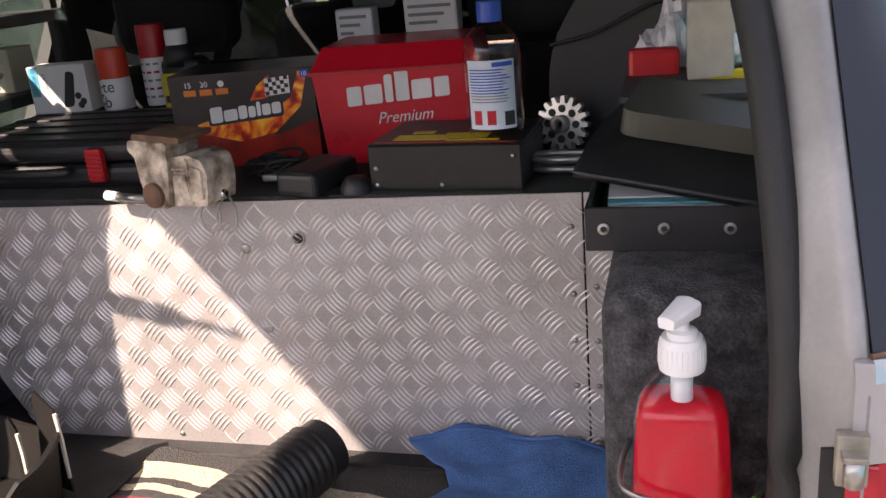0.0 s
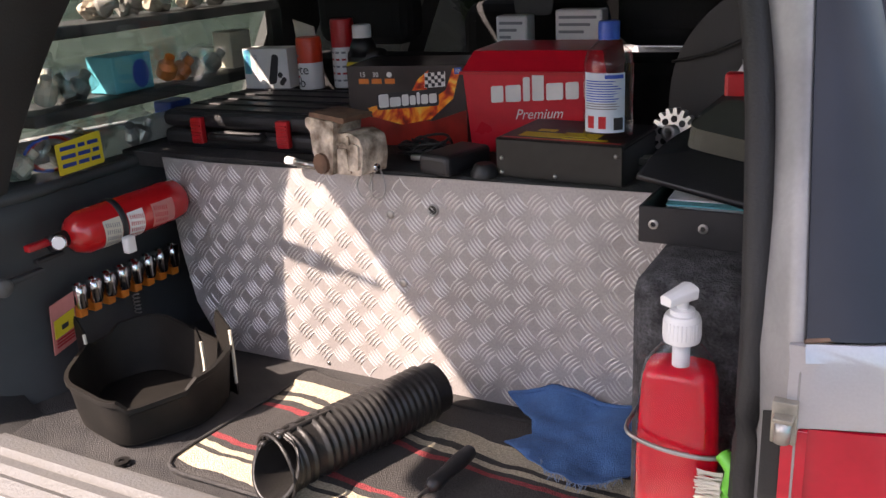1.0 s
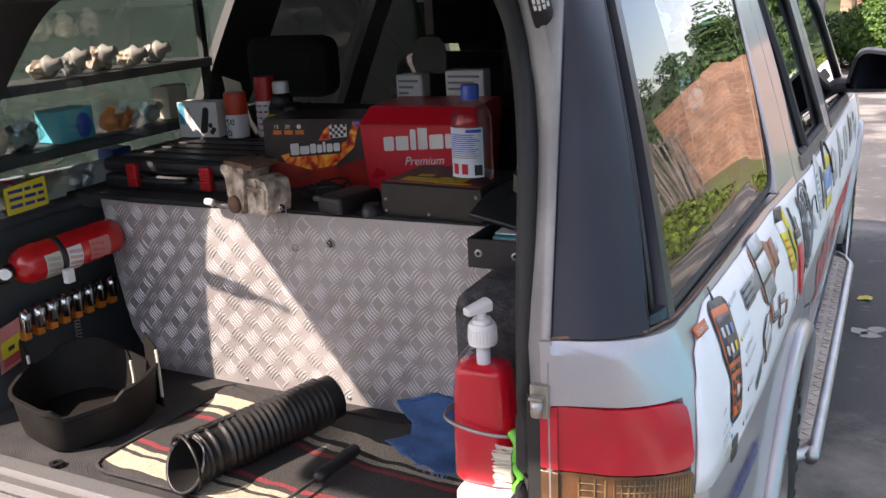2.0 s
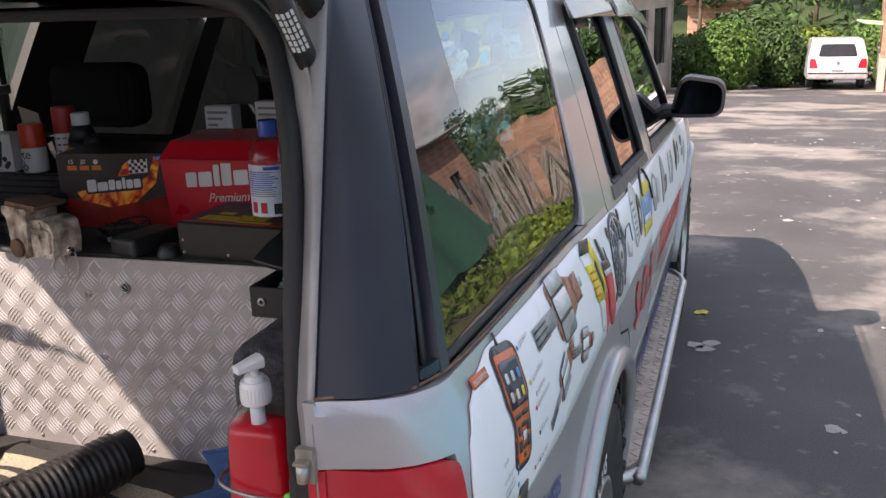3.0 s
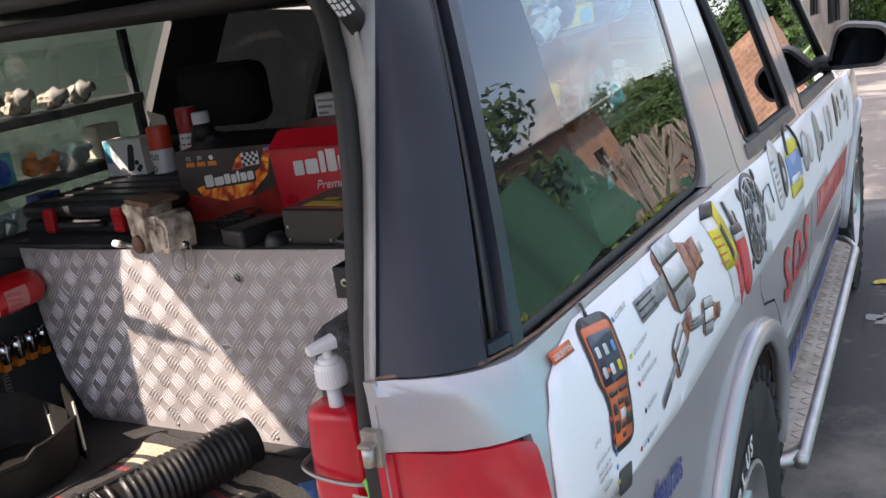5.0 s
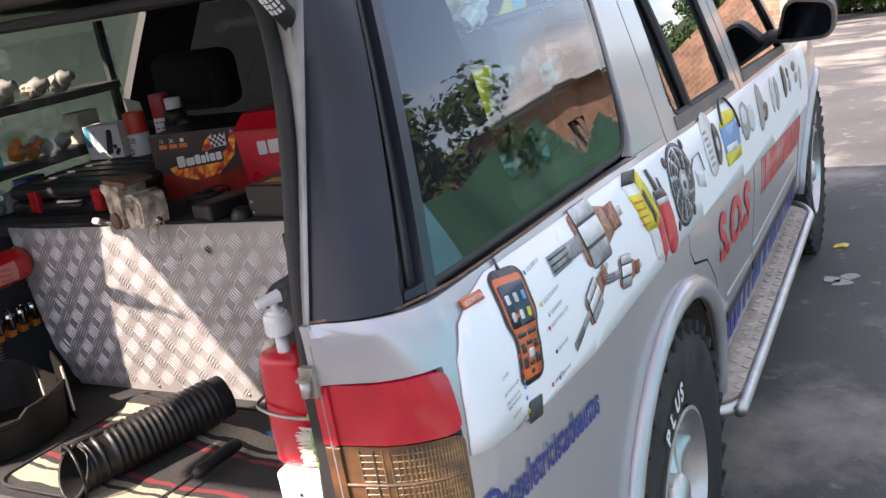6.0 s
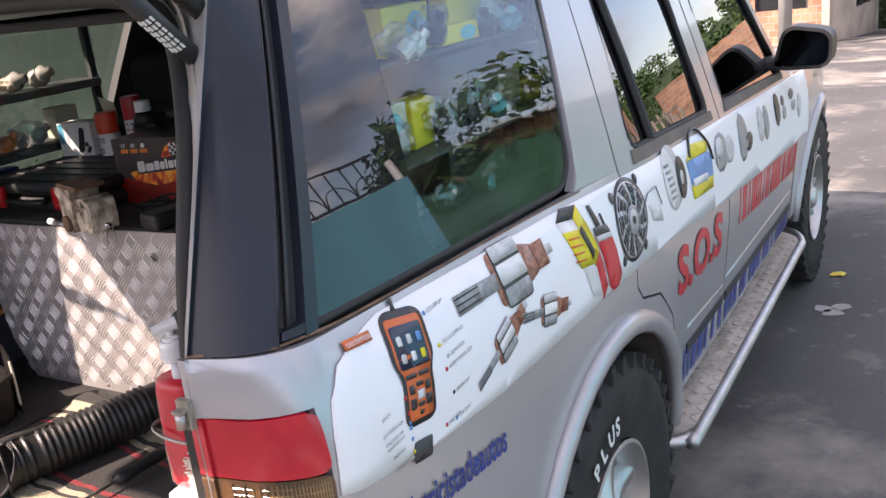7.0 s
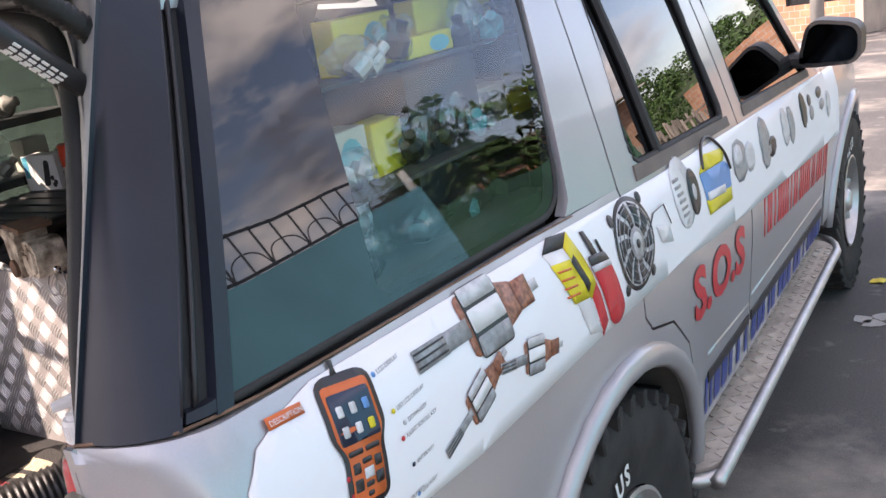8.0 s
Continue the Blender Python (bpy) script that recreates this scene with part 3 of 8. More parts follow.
lamp = new("tail_lamp")
lamp.parent = car
tagged(lamp, label="red and amber tail lamp with ribbed lenses")
lens("top_lens", 1.062, 1.1395, RED_LENS, "red lens")
lens("middle_lens", 0.962, 1.060, AMBER_LENS, "amber lens")
lens("bottom_lens", 0.80, 0.960, RED_LENS, "red lens")
rib = bmesh.new()
for i in range(22):
    y = 0.050 + i * 0.0023
    rib_pts = [on_side(y, z + (y - 0.05) * 0.06, -0.0065) for z in (0.966, 1.01, 1.056)]
    sweep(rib_pts, 0.0012, 4, bm=rib)
for k in range(10):
    z = 0.97 + k * 0.0088
    sweep([on_side(y, z + (y - 0.05) * 0.06, -0.0065) for y in (0.050, 0.06, 0.07, 0.085, 0.098)], 0.0008, 4, bm=rib)
part("lens_ribs", rib, LENS_RIB, lamp)
part("lens_bar", sweep([on_side(y, 1.010 + (y - 0.05) * 0.06, -0.0065) for y in (0.046, 0.055, 0.065, 0.08, 0.10)], 0.0022, 5), AMBER_LENS, lamp)
part("lamp_back", slab([(0.046, 0.79), (0.108, 0.79), (0.108, 1.15), (0.046, 1.15)], lambda y, z, d: on_side(y, z, d + 0.010), 0.02, 0.012, 0.05), RUBBER, lamp)
# left tail lamp
part("far_tail_lamp", slab([(0.047, 0.80), (0.12, 0.80), (0.12, 1.14), (0.047, 1.14)], lambda y, z, d: on_left(y, z, d - 0.005), 0.02, 0.015, 0.05), RED_LENS, car, "red tail lamp")
# rusty joint line under the black pillar and the quarter glass
RUST = node_mat("rusty_sealant", (0.20, 0.11, 0.07), 0.8, 0, 0.5, 40)
part("belt_joint", sweep([on_side(0.05 + i * 0.05, 1.2165 if i < 3 else belt(0.05 + i * 0.05) - 0.004, 0.001) for i in range(19)], 0.0022, 5), RUST, car, "rust-stained joint below the window")

# striker catch on the jamb
catch = new("striker")
catch.parent = car
STRIKER_M = node_mat("dirty_zinc", (0.42, 0.38, 0.31), 0.55, 0.3, 0.5, 40, 0.2, 200)
part("plate", box((0.680, 0.036, 1.128), (0.700, 0.046, 1.166), 0.001), STRIKER_M, catch)
part("pin", rod((0.690, 0.031, 1.133), (0.690, 0.031, 1.152), 0.0065), STEEL, catch, "worn steel striker pin", smooth=True)
part("cap", box((0.682, 0.025, 1.152), (0.698, 0.040, 1.156), 0.001), STRIKER_M, catch)
# slot in the jamb by the pillar
part("jamb_slot", rod((0.652, 0.205, 1.47), (0.640, 0.235, 1.53), 0.012), RUBBER, car, smooth=True)

# tailgate, raised
HATCH_GLASS = glass_mat("tailgate_glass", (0.05, 0.10, 0.08), 0.12)
H0, H1 = Vector((0, 0.262, 1.664)), Vector((0, -0.62, 1.85))
hatch = new("tailgate")
hatch.parent = car
tagged(hatch, label="raised tailgate with dark glass, seen from below")


def on_hatch(u, v, d=0.0):
    n = Vector((0, (H1 - H0).z, -(H1 - H0).y)).normalized()
    if n.z < 0:
        n = -n
    return H0.lerp(H1, v) + Vector((u, 0, 0)) + n * (0.03 * math.sin(math.pi * min(1, max(0, v))) + d - 0.03 * abs(u) ** 2)


hw = [(-0.47, 0.0), (0.62, 0.0), (0.70, 0.5), (0.70, 1.0), (-0.48, 1.0), (-0.48, 0.5)]
hh = rounded([(-0.40, 0.035), (0.55, 0.035), (0.58, 0.5), (-0.41, 0.5)], 0.03)
part("frame", slab(rounded(hw, 0.05), on_hatch, 0.035, 0.1, 0.1, holes=[hh]), TRIM, hatch)
part("glass", slab(hh, lambda u, v, d: on_hatch(u, v, d + 0.02), 0.004, 0.1, 0.1), HATCH_GLASS, hatch)
for hx in (0.47, -0.40):
    part("hinge", box((hx - 0.022, 0.225, 1.640), (hx + 0.022, 0.275, 1.664), 0.003), SILVER_DULL, hatch)
# gas struts and the wire conduit
for p0, p1 in (((0.632, 0.245, 1.515), (0.70, -0.08, 1.755)), ((-0.525, 0.20, 1.45), (-0.50, -0.10, 1.745))):
    st = new("gas_strut")
    st.parent = car
    tagged(st, label="black gas strut")
    a, b = Vector(p0), Vector(p1)
    part("tube", rod(a, a.lerp(b, 0.6), 0.0125), BLACK_PLASTIC, st, smooth=True)
    part("piston_rod", rod(a.lerp(b, 0.6), b, 0.005), CHROME, st, smooth=True)
    if p0[0] > 0:
        w, ax = a.lerp(b, 0.20), (b - a).normalized()
        out = Vector((0.4, -0.9, 0.0))
        out = (out - ax * out.dot(ax)).normalized()
        side = ax.cross(out).normalized()
        for k in range(4):
            for j in range(6):
                ang = (k - 1.5) * 0.42
                c = w + ax * (j * 0.012) + (out * math.cos(ang) + side * math.sin(ang)) * 0.0126
                basis = Matrix((side, ax, out)).transposed().to_4x4()
                part("print_bar", box((-0.0016, -0.0042, -0.0006), (0.0016, 0.0042, 0.0006), 0, 1, Matrix.Translation(c) @ basis), WHITE_PRINT, st)
con = smooth_path([(0.642, 0.245, 1.585), (0.645, 0.20, 1.618), (0.655, 0.14, 1.655), (0.675, 0.06, 1.72), (0.70, -0.02, 1.80)], 14)
part("wire_conduit", sweep(con, lambda t: 0.0125 + 0.002 * (1 if int(t * 56) % 2 else -1), 10), RUBBER, car, "corrugated black wire conduit", smooth=True)
# rear edge of the roof, light gutter above the opening
part("roof_gutter", sweep(smooth_path([(0.62, 0.262, 1.60), (0.60, 0.268, 1.63), (0.54, 0.275, 1.640), (0.3, 0.285, 1.648), (0, 0.29, 1.652), (-0.3, 0.285, 1.648), (-0.55, 0.27, 1.625)], 8), 0.012, 8, flat=0.8), SILVER_DULL, car, smooth=True)
# lining under the roof
part("headliner", box((-0.60, 0.30, 1.585), (0.60, 2.4, 1.60), 0.005), DARK, car, "dark roof lining")
# bumper and sill plate
part("bumper_skin", box((-0.84, -0.10, 0.46), (0.84, 0.08, 0.70), 0.04, 3), SILVER, car, "silver bumper")
pad = new("bumper_pad")
pad.parent = car
tagged(pad, label="ribbed grey plastic bumper step pad")
part("pad_base", box((-0.62, -0.09, 0.70), (0.62, 0.05, 0.715), 0.006), TRIM, pad)
for i in range(7):
    part("pad_rib", box((-0.60, -0.082 + i * 0.018, 0.714), (0.60, -0.072 + i * 0.018, 0.722), 0.002), TRIM, pad)
SILL = node_mat("scuffed_grey_sill", (0.10, 0.097, 0.092), 0.55, 0, 0.45, 18, 0.3, 200, tone=(0.10, 0.10, 0.10))
sill_prof = [(0.03, 0.74), (0.03, 0.796), (0.05, 0.806), (0.062, 0.80), (0.07, 0.812), (0.085, 0.812), (0.09, 0.80), (0.10, 0.815), (0.125, 0.816), (0.13, 0.803), (0.145, 0.803), (0.15, 0.79)]
tmp = bmesh.new()
for (xa, xb) in ((-0.52, 0.02), (0.075, 0.52)):
    rows = [[tmp.verts.new((x, y, z)) for y, z in sill_prof] for x in (xa, xb)]
    for i in range(len(sill_prof) - 1):
        tmp.faces.new((rows[0][i], rows[0][i + 1], rows[1][i + 1], rows[1][i]))
    tmp.faces.new(rows[0]), tmp.faces.new(rows[1])
tmp2 = [tmp.verts.new((x, y, min(z, 0.797))) for x in (0.02,) for y, z in sill_prof]
tmp3 = [tmp.verts.new((x, y, min(z, 0.797))) for x in (0.075,) for y, z in sill_prof]
for i in range(len(sill_prof) - 1):
    tmp.faces.new((tmp2[i], tmp2[i + 1], tmp3[i + 1], tmp3[i]))
part("sill_plate", tmp, SILL, car, "scuffed grey plastic sill plate with ridges")
part("sill_face", box((-0.62, 0.02, 0.60), (0.62, 0.06, 0.79), 0.01), SILVER_DULL, car)

# ---- side fittings ----
SILL_TRIM = node_mat("faded_brown_rubber", (0.17, 0.135, 0.115), 0.7, 0, 0.35, 10, 0.2, 300)
VISOR = node_mat("smoked_visor", (0.05, 0.05, 0.055), 0.12, 0, 0.2, 8)
for a, b, door in ((1.30, 1.94, rear_door), (1.99, 2.60, front_door)):
    top = lambda y: (1.600 - 0.03 * (y - 1.30)) if y < 1.97 else 1.578 - 0.25 * max(0, y - 2.2) ** 1.3
    vis = [(a - 0.02, top(a) - 0.06), (a + 0.03, top(a)), ((a + b) / 2, top((a + b) / 2) + 0.005), (b - 0.03, top(b)), (b, top(b) - 0.06), ((a + b) / 2, top((a + b) / 2) - 0.058)]
    part("rain_visor", slab(vis, lambda y, z, d: on_side(y, z, d - 0.018 - 0.15 * max(0, 1.6 - z)), 0.003, 0.06, 0.02), VISOR, door, "smoked plastic rain visor", smooth=True)
for y0, y1, door in ((1.55, 1.945, rear_door), (1.975, 3.06, front_door)):
    part("rub_strip", slab([(y0, 0.598 - 0.03 * (y0 - 1.5)), (y1, 0.598 - 0.03 * (y1 - 1.5)), (y1, 0.57 - 0.03 * (y1 - 1.5)), (y0, 0.57 - 0.03 * (y0 - 1.5))], lambda y, z, d: on_side(y, z, d - 0.004), 0.008, 0.1, 0.02), BLACK_PLASTIC, door, "black rub strip")
    part("body_crease", sweep([on_side(y0 + (y1 - y0) * i / 5, 0.645 - 0.03 * (y0 - 1.5) - 0.006 * i, 0.012) for i in range(6)], 0.0155, 8, flat=0.8), SILVER, door, smooth=True)
    w0, w1 = (1.225, 1.885) if y0 < 1.9 else (2.03, 2.92)
    part("window_sill_trim", slab([(w0, belt(w0) - 0.004), (w1, belt(w1) - 0.004), (w1, belt(w1) + 0.020), (w0 + 0.01, belt(w0) + 0.024)], lambda y, z, d: on_side(y, z, d - 0.004), 0.008, 0.1, 0.03), SILL_TRIM, door, "faded brown-grey window sill moulding")
# door mirror
mir = new("door_mirror")
mir.parent = car
tagged(mir, label="black door mirror")
mm = pose(0.93, 2.80, 1.19)
auto(part("housing", slab(rounded([(-0.10, -0.075), (0.10, -0.07), (0.105, 0.06), (-0.06, 0.085)], 0.05, 6), lambda u, v, d: mm @ Vector((u, d * (1 - 0.0 * u), v)), 0.11), BLACK_PLASTIC, mir))
# near-black base paints the dark reflection into the mirror's colour
MIRROR = node_mat("mirror_dark_reflection", (0.012, 0.014, 0.017), 0.04, 1.0, 0.05, 3)
part("mirror_glass", slab(rounded([(-0.085, -0.06), (0.087, -0.057), (0.092, 0.05), (-0.05, 0.072)], 0.04, 6), lambda u, v, d: mm @ Vector((u, d - 0.004, v)), 0.004), MIRROR, mir)
part("bracket", box((0.79, 2.80, 1.115), (0.88, 2.87, 1.165), 0.015), BLACK_PLASTIC, mir)
# roof bars with an orange lamp bar, seen over the roof edge
rack = new("roof_bar")
rack.parent = car
part("rail", sweep(smooth_path([(0.56, 1.3, 1.685), (0.56, 1.4, 1.715), (0.56, 2.0, 1.70), (0.56, 2.1, 1.655)], 6), 0.012, 8), BLACK_PLASTIC, rack, smooth=True)

# ---- load space: linings ----
FLOOR_Z, SHELF_Z, PLATE_Y = 0.80, 1.183, 0.55
RED_P = node_mat("red_plastic", (0.50, 0.012, 0.018), 0.32, 0, 0.15, 9)
RED_PAINT = node_mat("red_enamel", (0.52, 0.012, 0.014), 0.22, 0, 0.1, 9, coat=0.5)
YELLOW = node_mat("yellow_card", (0.72, 0.56, 0.03), 0.5, 0, 0.1, 9)
BLUE = node_mat("blue_plastic", (0.03, 0.10, 0.50), 0.4)
ORANGE = node_mat("orange_plastic", (0.75, 0.20, 0.02), 0.45, 0, 0.15, 20)
CREAM = node_mat("cream_card", (0.62, 0.58, 0.48), 0.7, 0, 0.2, 15)
GREEN_P = node_mat("green_plastic", (0.12, 0.55, 0.05), 0.4)
PINK = node_mat("pink_card", (0.62, 0.22, 0.20), 0.6, 0, 0.2, 15)
TEAL = node_mat("teal_card", (0.10, 0.45, 0.50), 0.5, 0, 0.15, 15)
GREY_PRINT = node_mat("grey_print", (0.25, 0.26, 0.28), 0.6)
DARK_PRINT = node_mat("dark_print", (0.03, 0.03, 0.035), 0.6)
CASTING = node_mat("dirty_cream_casting", (0.74, 0.63, 0.51), 0.65, 0.0, 0.6, 34, 0.5, 150, tone=(0.13, 0.085, 0.055), fine=0.5)
DENIM = node_mat("blue_denim", (0.06, 0.17, 0.40), 0.95, 0, 0.3, 25, 0.8, 500, fine=0.5)
CLEAR = glass_mat("clear_plastic", (0.96, 0.965, 0.97), -0.015, 0.03)
PLEXI = glass_mat("hazy_acrylic", (0.95, 0.97, 0.96), 0.02, 0.04)
FILM_BAG = glass_mat("bag_film", (0.86, 0.89, 0.89), 0.07, 0.16)
SOAP = bpy.data.materials.new("red_soap")
SOAP.use_nodes = True
sb = SOAP.node_tree.nodes["Principled BSDF"]
sb.inputs["Base Color"].default_value = (0.95, 0.02, 0.05, 1)
sb.inputs["Roughness"].default_value = 0.12
sb.inputs["Specular IOR Level"].default_value = 0.25
sb.inputs["Transmission Weight"].default_value = 0.5
sb.inputs["Subsurface Weight"].default_value = 0.4
sb.inputs["Subsurface Radius"].default_value = (0.05, 0.005, 0.005)

part("load_floor", box((-0.66, 0.13, 0.60), (0.66, 1.10, FLOOR_Z), 0.004), CARPET, car, "dusty grey load floor carpet")
part("shelf", box((-0.60, PLATE_Y + 0.008, SHELF_Z - 0.03), (0.62, 1.05, SHELF_Z), 0.003), CARPET, car, "grey carpeted shelf")
part("seat_wall", box((-0.66, 1.05, 0.80), (0.66, 1.16, 1.30), 0.03), DARK, car, "dark back of the rear seat")
for hx in (-0.36, 0.34):
    part("headrest", box((hx - 0.12, 1.06, 1.32), (hx + 0.12, 1.16, 1.47), 0.035, 3), DARK, car)
for hx in (-0.36, 0.36):
    part("front_seat", box((hx - 0.23, 2.0, 0.8), (hx + 0.23, 2.2, 1.34), 0.06, 3), DARK, car)
    part("front_headrest", box((hx - 0.12, 2.04, 1.37), (hx + 0.12, 2.16, 1.53), 0.04, 3), DARK, car)
part("cabin_floor", box((-0.8, 1.1, 0.60), (0.8, 3.1, 0.64), 0), DARK, car)
part("dashboard", box((-0.75, 2.75, 0.7), (0.75, 3.05, 1.06), 0.05), DARK, car)
part("carpet_box", box((0.517, 0.175, FLOOR_Z), (0.668, 0.548, 1.205), 0.025, 3), CARPET_BLACK, car, "box covered in black carpet", smooth=True)
part("right_lining", slab([(0.12, 0.78), (1.05, 0.78), (1.05, 1.19), (0.2, 1.20)], lambda y, z, d: Vector((0.70 + 0.06 * (1.2 - z) + d, y, z)), 0.02, 0.1, 0.1), TRIM, car)


# left lining: dished panel with a ledge
def left_wall(y, z, d=0.0):
    x = -0.545 - 0.03 * math.sin(min(1, max(0, (1.16 - z) / 0.36)) * math.pi) - 0.05 * max(0, min(1, (0.30 - y) / 0.2))
    if z > 1.13:
        x -= (z - 1.13) * 0.9
    return Vector((x - d, y, z))


ll = [(0.10, 0.79), (0.80, 0.79), (0.80, 1.165), (0.24, 1.165), (0.155, 1.13), (0.125, 1.0)]
auto(part("left_lining", slab(ll, left_wall, 0.02, 0.03, 0.02), TRIM, car, "grey plastic side lining"))
part("lining_ledge", sweep([left_wall(0.20 + 0.1 * i, 1.162, -0.004) for i in range(6)], 0.012, 8), TRIM, car, smooth=True)
lampL = new("courtesy_lamp")
lampL.parent = car
part("lamp_body", lathe([(0.016, 0), (0.016, 0.006), (0.012, 0.012), (0, 0.013)], 20, along((-0.545, 0.215, 1.03), (-0.53, 0.213, 1.03))), SILL, lampL, smooth=True)
part("lamp_bracket", box((-0.56, 0.225, 1.026), (-0.545, 0.30, 1.036), 0.003), TRIM, lampL)

# ---- aluminium tread-plate bulkhead ----
bulk = new("bulkhead")
bulk.parent = car
tagged(bulk, label="scuffed aluminium tread-plate bulkhead")


def on_plate(u, v, d=0.0):
    return Vector((u, PLATE_Y + d, v))


TOPL = lambda u: 1.178 + 0.012 * (u + 0.0)
main_out = [(-0.40, 0.80), (0.466, 0.80), (0.466, TOPL(0.46)), (-0.388, TOPL(-0.39))]
left_out = [(-0.402, 0.803), (-0.39, TOPL(-0.39)), (-0.49, 1.176), (-0.475, 1.0), (-0.455, 0.89), (-0.43, 0.845)]
right_out = [(0.4685, 0.80), (0.54, 0.80), (0.54, TOPL(0.5)), (0.4685, TOPL(0.47))]
for nm, o, dd in (("main_sheet", main_out, 0.0), ("side_sheet", left_out, 0.002), ("side_sheet", right_out, 0.0)):
    part(nm, slab(o, lambda u, v, d, dd=dd: on_plate(u, v, d + dd), 0.003), ALU, bulk)


def inside(u, v, poly):
    hit = False
    for i in range(len(poly)):
        (x0, y0), (x1, y1) = poly[i - 1], poly[i]
        if (y0 > v) != (y1 > v) and u < (x1 - x0) * (v - y0) / (y1 - y0) + x0:
            hit = not hit
    return hit


bars = bmesh.new()
CELL = 0.0365
cr, sr = math.cos(radians(3)), math.sin(radians(3))
for i in range(-18, 20):
    for j in range(-8, 9):
        cu, cv = i * CELL, j * CELL
        cu, cv = cu * cr - cv * sr + 0.02, cu * sr + cv * cr + 0.99
        ang = radians(48 if (i + j) % 2 else -48)
        for k in range(5):
            off = (k - 2) * 0.0066
            length = 0.0170 - abs(k - 2) * 0.0012
            ca, sa = math.cos(ang), math.sin(ang)
            pts = []
            for s in (-1, -0.5, 0, 0.5, 1):
                a, b = s * length, off + 0.0022 * (1 - s * s) * (1 if (i + j) % 2 else -1)
                pts.append((cu + a * ca - b * sa, cv + a * sa + b * ca))
            if not all(any(inside(u, v, o) for o in (main_out, left_out, right_out)) for u, v in (pts[0], pts[-1])):
                continue
            w = [0.0003, 0.0013, 0.0016, 0.0013, 0.0003]
            left_r, top_r, right_r = [], [], []
            for (u, v), ww in zip(pts, w):
                nx, ny = -sa, ca
                left_r.append(bars.verts.new(on_plate(u - nx * ww, v - ny * ww, 0.0)))
                top_r.append(bars.verts.new(on_plate(u, v, -0.0003 - ww * 1.0)))
                right_r.append(bars.verts.new(on_plate(u + nx * ww, v + ny * ww, 0.0)))
            for m in range(4):
                bars.faces.new((left_r[m], left_r[m + 1], top_r[m + 1], top_r[m]))
                bars.faces.new((top_r[m], top_r[m + 1], right_r[m + 1], right_r[m]))
# tread bars get a paler, smoother metal than the sheet
BAR_ALU = node_mat("pale_tread_bars", (0.72, 0.70, 0.68), 0.30, 0.55, 0.15, 20)
tagged(part("tread_pattern", bars, BAR_ALU, bulk, smooth=True), kind="stuff")
for u, v, r, hollow in ((0.006, 1.111, 0.0075, 0), (0.086, 1.126, 0.0085, 1), (0.022, 0.992, 0.0075, 0)):
    m = along((u, PLATE_Y, v), (u, PLATE_Y - 0.01, v))
    if hollow:
        part("hole_rim", lathe([(r, -0.001), (r * 1.25, 0.0012), (r * 1.2, 0.003), (r, 0.0035), (r * 0.82, 0.0)], 20, m, cap=False), STEEL, bulk, smooth=True)
        part("hole", lathe([(0.0, 0.0006), (r * 0.95, 0.0008)], 20, m, cap=False), RUBBER, bulk)
    else:
        part("screw", lathe([(r, 0.0), (r * 0.95, 0.0018), (r * 0.5, 0.0026), (0, 0.0026)], 20, m), STEEL, bulk, smooth=True)
rivet_mesh = lathe([(0.0042, 0), (0.0038, 0.0015), (0.002, 0.0024), (0, 0.0026)], 12)
first = None
for u, vs in ((0.452, (1.14, 1.05, 0.985, 0.92, 0.84)), (0.481, (1.14, 1.06, 0.985, 0.92, 0.84)), (0.40, (0.812,)), (0.1, (0.812,)), (-0.15, (0.812,))):
    for v in vs:
        m = along((u, PLATE_Y, v), (u, PLATE_Y - 0.01, v))
        if first is None:
            first = part("rivet", rivet_mesh, STEEL, bulk, smooth=True)
            first.matrix_local = m
        else:
            r = new("rivet", first.data)
            r.parent, r.matrix_local = bulk, m

# ---- things on the shelf ----
def face_of(origin, yaw):
    """Map of a front face: u to the right, v up, d inwards."""
    m = pose(*origin, 0, 0, yaw)
    return lambda u, v, d=0.0: m @ Vector((u, d, v))


def bars_of_text(parent, to, u0, u1, v, h, mat, rng, name="print_bar"):
    u = u0
    while u < u1:
        w = rng.uniform(1.5, 5) * h
        part(name, slab([(u, v), (min(u + w, u1), v), (min(u + w, u1), v + h), (u, v + h)], lambda a, b, d: to(a, b, d - 0.0007), 0.0005), mat, parent)
        u += w + h * 0.8


rng = random.Random(11)
# black tool case with red latches
case = thing("tool_case", "black plastic tool case with two red latches on the shelf", "tool case")
m_case = pose(-0.345, 0.745, SHELF_Z, 0, 0, 1.5)
body = part("case_body", box((-0.19, -0.135, 0), (0.19, 0.135, 0.036), 0.012, 3), BLACK_PLASTIC, case)
lid = part("case_lid", box((-0.19, -0.135, 0.038), (0.19, 0.135, 0.070), 0.014, 3), BLACK_PLASTIC, case)
for o in (body, lid):
    o.matrix_local = m_case
for lx in (-0.095, 0.100):
    lt = part("latch", box((lx - 0.013, -0.148, 0.012), (lx + 0.013, -0.134, 0.062), 0.003), RED_P, case, "red latch")
    lt.matrix_local = m_case
    for k in range(6):
        rb = part("latch_rib", box((lx - 0.011, -0.1505, 0.018 + k * 0.0065), (lx + 0.011, -0.147, 0.0215 + k * 0.0065), 0.0006, 1), RED_P, lt)
        rb.matrix_local = Matrix.Identity(4)
for k in range(5):
    rb = part("case_rib", box((-0.17, -0.12 + k * 0.055, 0.069), (0.17, -0.10 + k * 0.055, 0.073), 0.002, 1), BLACK_PLASTIC, case)
    rb.matrix_local = m_case
